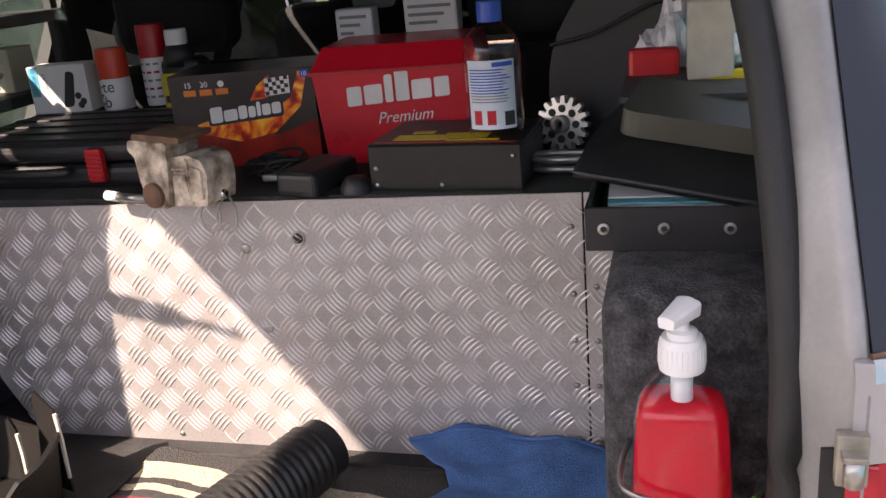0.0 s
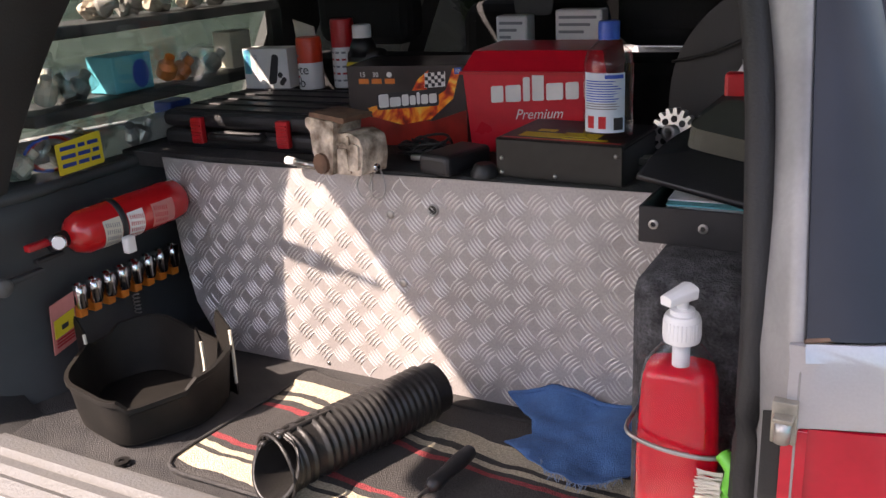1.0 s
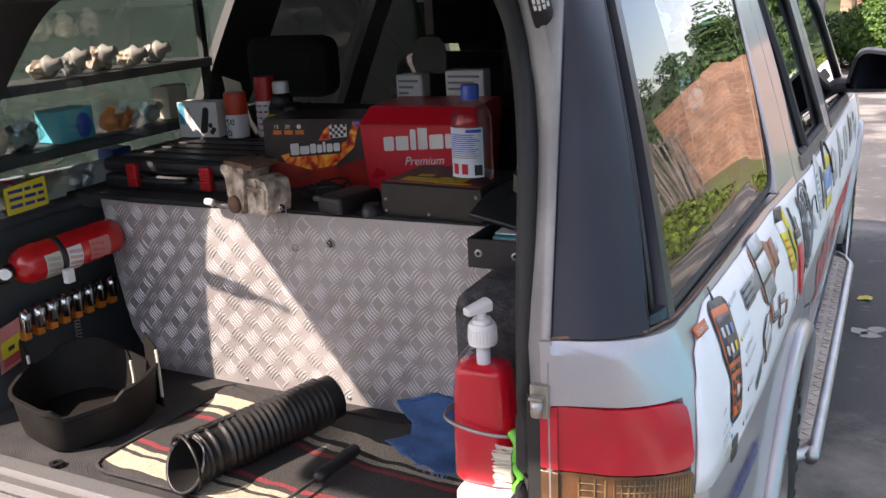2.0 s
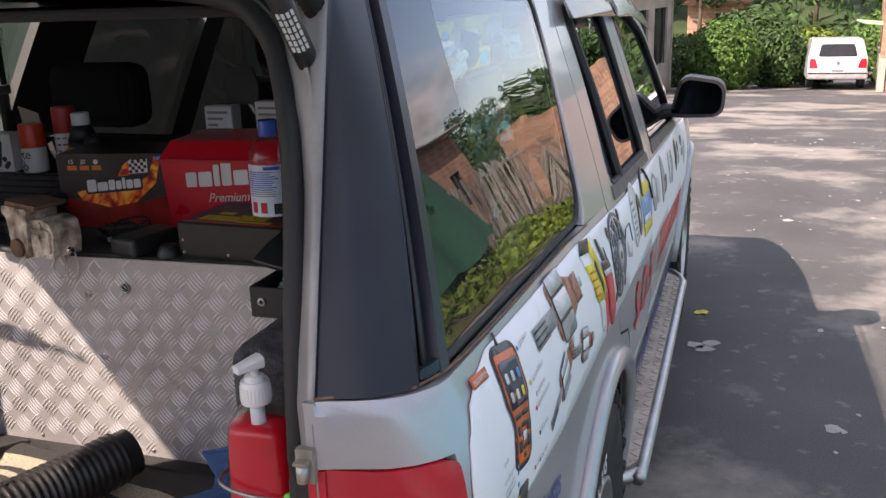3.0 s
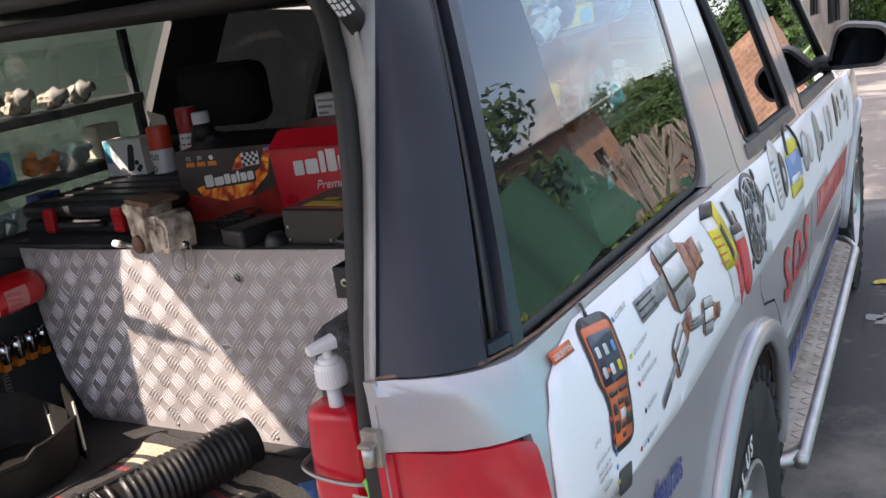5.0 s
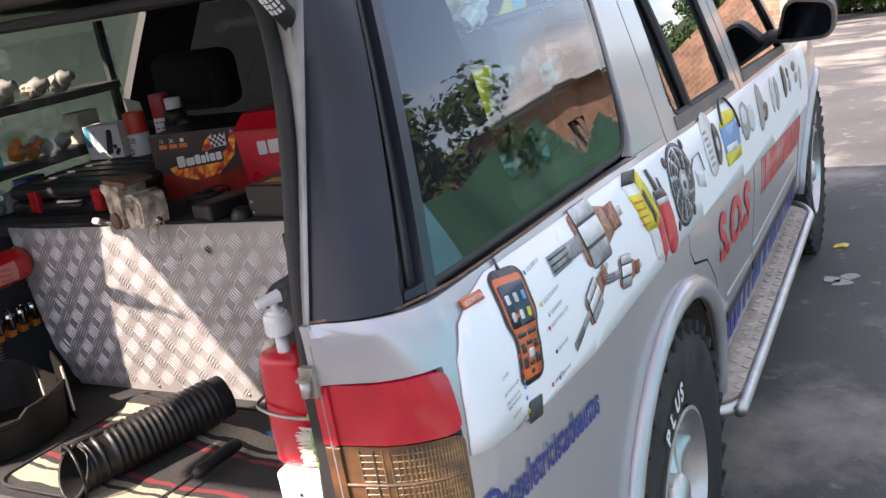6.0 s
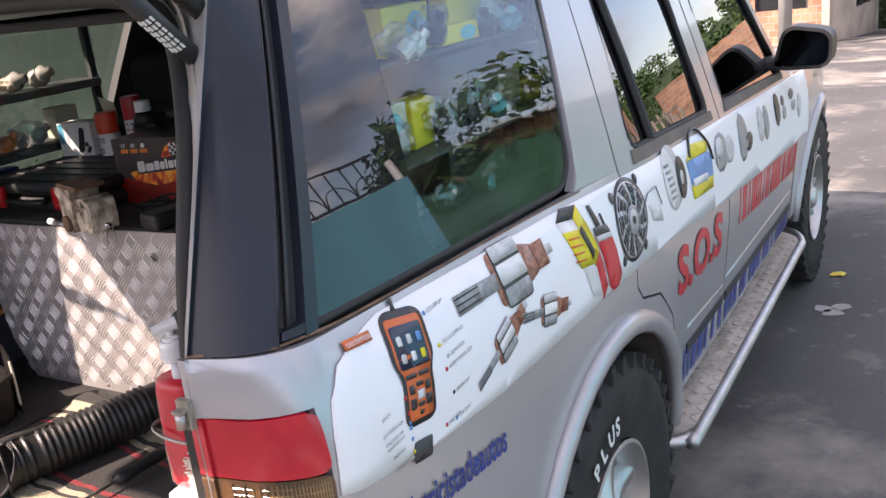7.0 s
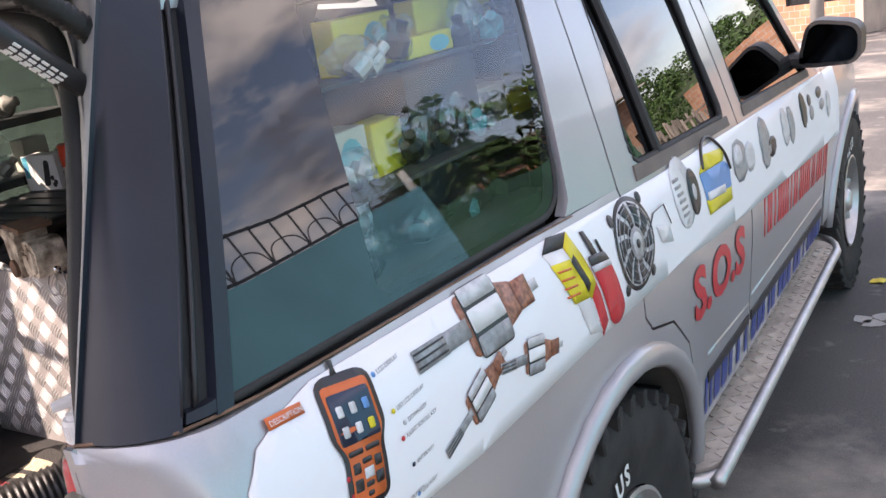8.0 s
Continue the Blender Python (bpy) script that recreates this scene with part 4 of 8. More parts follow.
hd = part("handle", sweep(smooth_path([(-0.055, -0.136, 0.03), (-0.05, -0.155, 0.03), (0.045, -0.155, 0.03), (0.05, -0.136, 0.03)], 5), 0.007, 8), BLACK_PLASTIC, case, smooth=True)
hd.matrix_local = m_case
CASE_TOP = SHELF_Z + 0.0735

# white sensor box
sbx = thing("sensor_box", "white cardboard sensor box with a black gadget printed on it", "box")
to = face_of((-0.515, 0.845, CASE_TOP), 8)
part("carton", slab([(0, 0), (0.105, 0), (0.105, 0.082), (0, 0.082)], to, 0.05), WHITE_PLASTIC, sbx)
part("printed_gadget", slab(rounded([(0.055, 0.008), (0.075, 0.01), (0.085, 0.068), (0.070, 0.072)], 0.008), lambda u, v, d: to(u, v, d - 0.001), 0.0006), DARK_PRINT, sbx)
for (u, v) in ((0.085, 0.028), (0.093, 0.018), (0.088, 0.012)):
    part("printed_disc", slab([(u + 0.006 * math.cos(a * 0.6), v + 0.006 * math.sin(a * 0.6)) for a in range(10)], lambda a, b, d: to(a, b, d - 0.0012), 0.0006), DARK_PRINT, sbx)
part("blue_panel", slab([(0.002, 0.03), (0.018, 0.03), (0.018, 0.08), (0.002, 0.08)], lambda u, v, d: to(u, v, d - 0.0008), 0.0004), TEAL, sbx)
tv = lambda u, v, d=0.0: to(0.014 - v, 0.034 + u, d - 0.0012)
words("SENSOR DE", 0.0095, BLUE, tv, sbx)
tv2 = lambda u, v, d=0.0: to(0.034 - v, 0.030 + u, d - 0.0012)
words("DISPLAY", 0.011, GREY_PRINT, tv2, sbx)
flap = thing("paper_flap", "torn cream card standing behind the sensor box", "paper")
tof = face_of((-0.455, 0.915, CASE_TOP), -8)
part("card", slab([(0, 0), (0.06, 0), (0.075, 0.12), (0.02, 0.135)], lambda u, v, d: tof(u, v, d + 0.02 * math.sin(v * 20)), 0.002, 0.02, 0.02), CREAM, flap)


def spray_can(x, y, h, r, cap_h, cap_mat, label, letters=None):
    c = thing("spray_can", label, "spray can", (x, y, CASE_TOP))
    part("can", lathe([(r * 0.96, 0), (r, 0.004), (r, h - cap_h - 0.012), (r * 0.92, h - cap_h - 0.004), (r * 0.86, h - cap_h)], 28), WHITE_PLASTIC, c, "white printed can", smooth=True)
    auto(part("cap", lathe([(r * 0.99, h - cap_h - 0.006), (r * 0.99, h - 0.006), (r * 0.93, h - 0.001), (0, h)], 28), cap_mat, c, "red cap"))
    for k in range(5):
        for a0 in (-2.3, -1.75, -1.2):
            seg = [(a0 + i * 0.09) for i in range(5)]
            v = h * 0.1 + k * 0.014
            if letters and a0 > -2.0:
                continue
            tmp = bmesh.new()
            lo = [tmp.verts.new(((r + 0.0004) * math.cos(a), (r + 0.0004) * math.sin(a), v)) for a in seg]
            hi = [tmp.verts.new(((r + 0.0004) * math.cos(a), (r + 0.0004) * math.sin(a), v + 0.004)) for a in seg]
            for i in range(4):
                tmp.faces.new((lo[i], lo[i + 1], hi[i + 1], hi[i]))
            part("print_bar", tmp, RED_P if k % 2 else GREY_PRINT, c)
    if letters:
        for text, v in letters:
            wrap = lambda u, vv, d=0.0, v=v: Vector(((r + 0.0008) * math.cos(-1.95 + u / r), (r + 0.0008) * math.sin(-1.95 + u / r), v + vv))
            words(text, 0.028, DARK_PRINT, wrap, c)
    return c


CAP_RED = node_mat("orange_red_cap", (0.70, 0.05, 0.015), 0.35, 0, 0.12, 12)
spray_can(-0.365, 0.875, 0.105, 0.0265, 0.045, CAP_RED, "white spray can with an orange-red cap and black lettering", (("te", 0.032), ("b", 0.006)))
spray_can(-0.300, 0.905, 0.138, 0.0245, 0.05, RED_P, "tall white spray can with a red cap")
oil = thing("oil_bottle", "black oil bottle with a white cap and yellow label", "bottle", (-0.235, 0.885, SHELF_Z))
auto(part("bottle", box((-0.035, -0.022, 0), (0.045, 0.022, 0.155), 0.014, 3), BLACK_PLASTIC, oil))
part("neck", lathe([(0.03, 0.14), (0.024, 0.165), (0.018, 0.178)], 20, Matrix.Translation((-0.005, 0, 0))), BLACK_PLASTIC, oil, smooth=True)
auto(part("cap", lathe([(0.019, 0.172), (0.019, 0.198), (0.017, 0.201), (0, 0.201)], 24, Matrix.Translation((-0.005, 0, 0))), WHITE_PLASTIC, oil, "white cap"))
tob = lambda u, v, d=0.0: Vector((u, -0.0225 + d, v))
part("label", slab(rounded([(-0.032, 0.055), (0.02, 0.055), (0.02, 0.13), (-0.032, 0.13)], 0.006), lambda u, v, d: tob(u, v, d - 0.0006), 0.0004), YELLOW, oil, "yellow label")
part("label_foot", slab([(-0.032, 0.048), (0.02, 0.048), (0.02, 0.068), (-0.032, 0.064)], lambda u, v, d: tob(u, v, d - 0.001), 0.0004), BLUE, oil)
part("brand_bar", slab([(-0.029, 0.081), (0.016, 0.081), (0.016, 0.093), (-0.029, 0.093)], lambda u, v, d: tob(u, v, d - 0.0012), 0.0004), DARK_PRINT, oil)

# battery carton with flames
am = thing("battery_carton", "black battery carton with flame print and checkered flag", "battery box")
AW, AH, yaw_a = 0.222, 0.143, 11
to = face_of((-0.168, 0.715, SHELF_Z), yaw_a)
CARTON = node_mat("printed_black_carton", (0.045, 0.033, 0.03), 0.3, 0, 0.3, 12)
part("carton", slab([(0, 0), (AW, 0), (AW, AH), (0, AH)], to, 0.14), CARTON, am)
def flame_mat():
    m = node_mat("flame_print", (0.6, 0.06, 0.01), 0.3)
    n, l = m.node_tree.nodes, m.node_tree.links
    co = n.new("ShaderNodeTexCoord")
    no = n.new("ShaderNodeTexNoise")
    no.inputs["Scale"].default_value, no.inputs["Detail"].default_value, no.inputs["Distortion"].default_value = 14, 5, 2.2
    rp = n.new("ShaderNodeValToRGB")
    e = rp.color_ramp.elements
    e[0].position, e[0].color = 0.34, (0.25, 0.015, 0.008, 1)
    e[1].position, e[1].color = 0.62, (0.95, 0.55, 0.08, 1)
    for pos, col in ((0.43, (0.65, 0.05, 0.01, 1)), (0.53, (0.95, 0.28, 0.02, 1))):
        x = e.new(pos)
        x.color = col
    l.new(co.outputs["Object"], no.inputs["Vector"])
    l.new(no.outputs["Fac"], rp.inputs[0])
    l.new(rp.outputs[0], n["Principled BSDF"].inputs["Base Color"])
    return m


FLAME = flame_mat()
DEEP_RED = node_mat("deep_red_print", (0.36, 0.02, 0.012), 0.3, 0, 0.5, 18)
part("red_foot", slab([(0.0, 0.0), (AW, 0.0), (AW, 0.065), (0.16, 0.045), (0.08, 0.045), (0.0, 0.06)], lambda u, v, d: to(u, v, d - 0.0006), 0.0004, 0.03, 0.03), DEEP_RED, am)
swoosh = [(0.045, 0.052), (0.10, 0.038), (0.155, 0.048), (0.198, 0.085), (0.214, 0.138), (0.20, 0.138), (0.185, 0.10), (0.165, 0.088), (0.05, 0.072), (0.035, 0.068)]
part("flame_swoosh", slab(swoosh, lambda u, v, d: to(u, v, d - 0.001), 0.0004, 0.03, 0.03), FLAME, am)
part("flame_tail", slab([(0.12, 0.095), (0.15, 0.10), (0.155, 0.135), (0.135, 0.12)], lambda u, v, d: to(u, v, d - 0.001), 0.0004), FLAME, am)
def word_shape(parent, to, u0, v0, heights, widths, gap, mat, slope, layer, name="word_shape"):
    """A brand mark as plain rounded blocks of its size and colour."""
    u = u0
    for h, w in zip(heights, widths):
        o = rounded([(u, v0 + u * slope), (u + w, v0 + (u + w) * slope), (u + w, v0 + h + (u + w) * slope), (u, v0 + h + u * slope)], 0.0035, 3)
        part(name, slab(o, lambda a, b, d: to(a, b, d - layer), 0.0005), mat, parent)
        u += w + gap


part("word_shade", slab(rounded([(0.054, 0.064), (0.172, 0.073), (0.172, 0.103), (0.054, 0.094)], 0.006), lambda a, b, d: to(a, b, d - 0.0014), 0.0004), DARK_PRINT, am)
word_shape(am, to, 0.058, 0.063, (0.024, 0.017, 0.020, 0.017, 0.022, 0.017, 0.017), (0.019, 0.021, 0.013, 0.011, 0.006, 0.013, 0.014), 0.0022, WHITE_PRINT, 0.09, 0.002)
for i in range(6):
    for j in range(4):
        if (i + j) % 2 == 0:
            u, v = 0.148 + i * 0.006, 0.105 + j * 0.0062 + i * 0.0008
            part("flag_square", slab([(u, v), (u + 0.006, v), (u + 0.006, v + 0.006), (u, v + 0.006)], lambda a, b, d: to(a, b, d - 0.002), 0.0004), DARK_PRINT, am)
part("flag", slab([(0.147, 0.104), (0.185, 0.107), (0.186, 0.133), (0.148, 0.13)], lambda a, b, d: to(a, b, d - 0.0016), 0.0004), WHITE_PRINT, am, "checkered flag")
for k, tx in enumerate(("15", "30", "")):
    u = 0.022 + k * 0.025
    part("gold_tag", slab([(u, 0.112), (u + 0.019, 0.112), (u + 0.019, 0.121), (u, 0.121)], lambda a, b, d: to(a, b, d - 0.001), 0.0004), ORANGE, am)
    if tx:
        words(tx, 0.012, WHITE_PRINT, lambda a, b, d=0.0, u=u: to(u + 0.002 + a, 0.1245 + b, d - 0.001), am)
    else:
        part("dial_print", slab([(u + 0.009 + 0.005 * math.cos(a * 0.63), 0.128 + 0.005 * math.sin(a * 0.63)) for a in range(10)], lambda a, b, d: to(a, b, d - 0.001), 0.0004), WHITE_PRINT, am)
part("corner_tag", slab([(0.203, 0.128), (0.216, 0.129), (0.216, 0.140), (0.203, 0.139)], lambda a, b, d: to(a, b, d - 0.0024), 0.0004), BLUE, am)
words("10", 0.009, WHITE_PRINT, lambda a, b, d=0.0: to(0.2045 + a, 0.131 + b, d - 0.0028), am)

# red box with lid
rf = thing("red_carton", "bright red box with a red lid and white lettering", "box")
to = face_of((0.062, 0.725, SHELF_Z), 5)
RED_CARD = node_mat("red_gloss_card", (0.58, 0.012, 0.025), 0.28, 0, 0.12, 7)
RW, RH = 0.245, 0.135
part("carton", slab([(0.012, 0), (RW - 0.012, 0), (RW, RH), (0, RH)], to, 0.15), RED_CARD, rf)
part("lid", slab([(-0.003, RH), (RW + 0.003, RH), (RW - 0.01, RH + 0.034), (0.012, RH + 0.034)], lambda u, v, d: to(u, v, d - 0.004 + (v - RH) * 0.9), 0.15), RED_CARD, rf)
part("lid_edge", slab([(-0.004, RH - 0.002), (RW + 0.004, RH - 0.002), (RW + 0.004, RH + 0.003), (-0.004, RH + 0.003)], lambda u, v, d: to(u, v, d - 0.007), 0.006), RED_P, rf)
word_shape(rf, to, 0.050, 0.082, (0.028, 0.028, 0.040, 0.046, 0.028, 0.028), (0.022, 0.027, 0.012, 0.020, 0.029, 0.022), 0.004, WHITE_PRINT, 0.06, 0.0012)
words("Premium", 0.024, WHITE_PRINT, lambda u, v, d=0.0: to(0.092 + u, 0.058 + v + u * 0.05, d - 0.0012), rf, shear=0.3, stretch=0.95)

# black metal case with a printed top
amp = thing("inverter_case", "black metal inverter case with screws and a printed top", "electronics")
m_amp = pose(0.29, 0.575, SHELF_Z, 0, 0, -3)
for nm, lo, hi, mat in (("chassis", (-0.10, 0.002, 0.0), (0.10, 0.15, 0.054), BLACK_PLASTIC), ("front_panel", (-0.102, -0.004, 0.0), (0.102, 0.002, 0.060), node_mat("black_anodised", (0.03, 0.03, 0.028), 0.35, 0.4, 0.3, 14)), ("cover", (-0.102, -0.002, 0.056), (0.102, 0.152, 0.061), BLACK_PLASTIC)):
    o = part(nm, box(lo, hi, 0.0015, 1), mat, amp)
    o.matrix_local = m_amp
for sx, sz in ((-0.092, 0.03), (0.092, 0.045), (-0.003, 0.008), (-0.092, 0.008)):
    o = part("screw", lathe([(0.0035, 0), (0.003, 0.002), (0, 0.0025)], 12, along((sx, -0.004, sz), (sx, -0.01, sz))), STEEL, amp, smooth=True)
    o.matrix_local = m_amp
o = part("red_stripe", box((-0.095, 0.004, 0.0612), (0.095, 0.010, 0.0616)), RED_P, amp)
o.matrix_local = m_amp
for k, (a, b, c, dd) in enumerate(((-0.075, 0.02, 0.0, 0.05), (-0.06, 0.06, -0.03, 0.075), (-0.01, 0.03, 0.05, 0.06), (0.0, 0.015, 0.07, 0.024))):
    o = part("yellow_print", box((a, b, 0.0613), (c, dd, 0.0617)), YELLOW, amp)
    o.matrix_local = m_amp

# clear bottle of alcohol
alc = thing("alcohol_bottle", "clear plastic alcohol bottle with a blue cap and printed label", "bottle", (0.352, 0.622, SHELF_Z + 0.0625))
prof = [(0.031, 0.0), (0.0365, 0.004), (0.037, 0.02), (0.0355, 0.05), (0.0365, 0.09), (0.036, 0.108), (0.031, 0.125), (0.018, 0.137), (0.0135, 0.142), (0.0135, 0.15)]
part("bottle", lathe(prof, 32, cap=False), CLEAR, alc, "clear bottle", smooth=True)
for z in (0.112, 0.117, 0.122):
    part("bottle_ridge", lathe([(0.036 - (z - 0.108) * 0.25, z - 0.001), (0.0368 - (z - 0.108) * 0.25, z), (0.036 - (z - 0.108) * 0.25, z + 0.001)], 32, cap=False), CLEAR, alc, smooth=True)
auto(part("cap", lathe([(0.0155, 0.142), (0.0158, 0.165), (0.0145, 0.1675), (0, 0.168)], 28), BLUE, alc, "blue screw cap"))
def wrapped(r, a0):
    return lambda u, v, d=0.0: Vector(((r - d) * math.cos(a0 + u / r), (r - d) * math.sin(a0 + u / r), v))


wr = wrapped(0.0372, -2.35)
part("label", slab([(0, 0.012), (0.065, 0.012), (0.065, 0.098), (0, 0.098)], lambda u, v, d: wr(u, v, d - 0.0003), 0.0002, 0.004, 0.0), node_mat("bottle_label", (0.62, 0.72, 0.80), 0.4), alc, "pale blue label")
for k in range(12):
    v = 0.046 + k * 0.0036
    part("label_line", slab([(0.004, v), (0.045 + 0.014 * rng.random(), v), (0.045 + 0.014 * rng.random(), v + 0.0016), (0.004, v + 0.0016)], lambda u, vv, d: wr(u, vv, d - 0.0008), 0.0002, 0.004), BLUE if k > 2 else GREY_PRINT, alc)
part("label_head", slab([(0.035, 0.09), (0.062, 0.09), (0.062, 0.0955), (0.035, 0.0955)], lambda u, vv, d: wr(u, vv, d - 0.0008), 0.0002, 0.004), BLUE, alc)
for u in (0.008, 0.026):
    part("label_mark", slab([(u, 0.018), (u + 0.011, 0.018), (u + 0.011, 0.036), (u, 0.036)], lambda a, vv, d: wr(a, vv, d - 0.0008), 0.0002, 0.004), RED_P, alc)
part("label_code", slab([(0.048, 0.016), (0.062, 0.016), (0.062, 0.034), (0.048, 0.034)], lambda a, vv, d: wr(a, vv, d - 0.0008), 0.0002, 0.004), DARK_PRINT, alc)

# cast throttle body, dirty
tb = thing("throttle_body", "dirty cream-coloured cast throttle body on the shelf edge", "car part")
mt = pose(-0.055, 0.535, SHELF_Z, 0, 0, -14)
def cast(name, outline, y0, thick, mat=CASTING):
    """Rough cast block from its front outline."""
    bm = slab(rounded(outline, 0.004, 2), lambda u, v, d: Vector((u, y0 + d, v)), thick, 0.012, 0.012)
    for v in bm.verts:
        v.co += Vector((noise.noise(v.co * 60), noise.noise(v.co * 60 + Vector((9, 0, 0))), noise.noise(v.co * 60 + Vector((0, 9, 0))))) * 0.0016
    ob = auto(part(name, bm, mat, tb), 40)
    ob.matrix_local = mt
    return ob


cast("casting", [(-0.046, 0.0), (-0.008, 0.0), (0.002, 0.05), (0.006, 0.088), (-0.060, 0.091), (-0.064, 0.078), (-0.054, 0.066)], -0.034, 0.060)
cast("gasket", [(-0.058, 0.090), (0.026, 0.086), (0.028, 0.095), (-0.056, 0.099)], -0.030, 0.062, RUST)
cast("side_block", [(-0.010, 0.0), (0.052, 0.004), (0.058, 0.046), (0.052, 0.064), (0.030, 0.072), (0.0, 0.068)], -0.024, 0.056)
cast("cover_plate", [(0.0, 0.008), (0.026, 0.010), (0.026, 0.046), (0.002, 0.044)], -0.028, 0.006)
cast("ear", [(0.030, 0.010), (0.050, 0.014), (0.052, 0.054), (0.034, 0.056)], -0.029, 0.008)
for rib_p in ([(-0.006, 0.052), (0.024, 0.052), (0.028, 0.066)], [(0.028, 0.006), (0.029, 0.035), (0.028, 0.066)]):
    o = part("cast_rib", sweep([(u, -0.026, v) for u, v in rib_p], 0.0024, 6), CASTING, tb)
    o.matrix_local = mt
o = part("bore", rod((-0.028, -0.04, 0.018), (-0.028, -0.033, 0.018), 0.017), RUST, tb)
o.matrix_local = mt
o = part("shaft", rod((-0.10, -0.035, 0.012), (-0.045, -0.035, 0.012), 0.0055), STEEL, tb, smooth=True)
o.matrix_local = mt
o = part("white_tip", rod((-0.118, -0.036, 0.013), (-0.098, -0.035, 0.012), 0.0068), WHITE_PLASTIC, tb, smooth=True)
o.matrix_local = mt

# plier-like clip and wire loops over the plate edge
clip = thing("hose_clip", "small steel spring clip hanging over the plate edge", "clip")
part("joint", rod((-0.03, 0.535, 1.193), (0.0, 0.53, 1.196), 0.007), CHROME, clip, smooth=True)
for k in range(2):
    x = -0.03 + k * 0.024
    part("loop", sweep(smooth_path([(x, 0.535, 1.19), (x - 0.012, 0.53, 1.165), (x - 0.004, 0.528, 1.145), (x + 0.014, 0.528, 1.148), (x + 0.016, 0.532, 1.17), (x + 0.008, 0.536, 1.19)], 5), 0.0016, 6), STEEL, clip, smooth=True)
adp = thing("power_adapter", "black rectangular power adapter on the shelf", "adapter")
o = part("adapter_body", box((-0.032, -0.055, 0.0), (0.032, 0.055, 0.034), 0.009, 3), BLACK_PLASTIC, adp)
o.matrix_local = pose(0.105, 0.60, SHELF_Z, 0, 0, -14)
puck = thing("suction_puck", "small round black puck on the shelf", "puck", (0.168, 0.575, SHELF_Z))
auto(part("puck_body", lathe([(0.022, 0), (0.022, 0.006), (0.017, 0.016), (0.013, 0.02), (0, 0.021)], 24), BLACK_PLASTIC, puck))
cables = thing("cable_tangle", "tangled thin black cables behind the adapter", "cable")
for k in range(7):
    pts = []
    cx, cy = 0.035 + rng.uniform(-0.02, 0.02), 0.645 + rng.uniform(-0.02, 0.02)
    for i in range(9):
        a = i * 1.2 + k
        pts.append((cx + 0.04 * math.cos(a) * rng.uniform(0.6, 1.2), cy + 0.025 * math.sin(a), SHELF_Z + 0.006 + 0.03 * rng.random()))
    part("cable", sweep(smooth_path(pts, 5), 0.0024, 6), RUBBER, cables, smooth=True)
part("plug", box((0.02, 0.60, SHELF_Z + 0.008), (0.07, 0.612, SHELF_Z + 0.018), 0.003), STEEL, cables)

# toothed pinion and shackles
pin = thing("starter_pinion", "grey toothed gear leaning on the shelf", "gear")
tg = bmesh.new()
N = 16
outline = []
for i in range(N):
    a = 2 * math.pi * i / N
    for da, r in ((-0.13, 0.029), (-0.07, 0.038), (0.07, 0.038), (0.13, 0.029)):
        outline.append((r * math.cos(a + da), r * math.sin(a + da)))
m_pin = pose(0.425, 0.715, SHELF_Z + 0.052, -8, 0, -18)
part("toothed_ring", slab(outline, lambda u, v, d: m_pin @ Vector((u, d, v)), 0.012, holes=[[(0.013 * math.cos(a * 0.5236), 0.013 * math.sin(a * 0.5236)) for a in range(12)]]), ALLOY, pin)
part("hub", lathe([(0.0125, -0.004), (0.0125, 0.014), (0.006, 0.014), (0.006, -0.004)], 20, m_pin @ Matrix.Rotation(radians(90), 4, "X"), cap=False), STEEL, pin, smooth=True)
for k in range(8):
    a = k * math.pi / 4
    part("spoke_gap", rod(m_pin @ Vector((0.021 * math.cos(a), -0.001, 0.021 * math.sin(a))), m_pin @ Vector((0.021 * math.cos(a), 0.0, 0.021 * math.sin(a))), 0.0055, seg=10), RUBBER, pin)
shk = thing("steel_rings", "pair of worn steel rings below the gear", "ring")
for k in range(2):
    part("ring", sweep([(0.435 + 0.045 * math.cos(a * 0.35), 0.655 + 0.02 * math.sin(a * 0.35), SHELF_Z + 0.008 + 0.013 * k) for a in range(18)], 0.0055, 8, True), STEEL, shk, smooth=True)

# big black moulded case behind
hc = thing("moulded_case", "large black moulded plastic case with a curved top", "case")
co = rounded([(0.40, SHELF_Z), (0.66, SHELF_Z), (0.66, 1.47), (0.56, 1.465), (0.46, 1.42), (0.40, 1.33)], [0.01, 0.01, 0.03, 0.05, 0.05, 0.06])
auto(part("shell", slab(co, lambda u, v, d: Vector((u, 0.76 + d + 0.10 * (0.66 - u), v)), 0.22), BLACK_PLASTIC, hc))
part("seam", sweep(smooth_path([(0.405, 0.778, 1.335), (0.47, 0.77, 1.35), (0.55, 0.762, 1.385), (0.655, 0.752, 1.40)], 6), 0.003, 6), RUBBER, hc, smooth=True)

# black tray with tilted lid on the carpet box
BOX_TOP = 1.205
tray = thing("parts_tray", "black plastic tray with a tilted lid and cards inside", "tray")
for lo, hi in (((0.497, 0.28, BOX_TOP), (0.67, 0.284, BOX_TOP + 0.042)), ((0.497, 0.284, BOX_TOP), (0.501, 0.50, BOX_TOP + 0.042)), ((0.666, 0.284, BOX_TOP), (0.67, 0.50, BOX_TOP + 0.042)), ((0.501, 0.496, BOX_TOP), (0.666, 0.50, BOX_TOP + 0.042))):
    part("tray_wall", box(lo, hi, 0.001, 1), BLACK_PLASTIC, tray)
part("tray_floor", box((0.501, 0.284, BOX_TOP), (0.666, 0.496, BOX_TOP + 0.003)), BLACK_PLASTIC, tray)
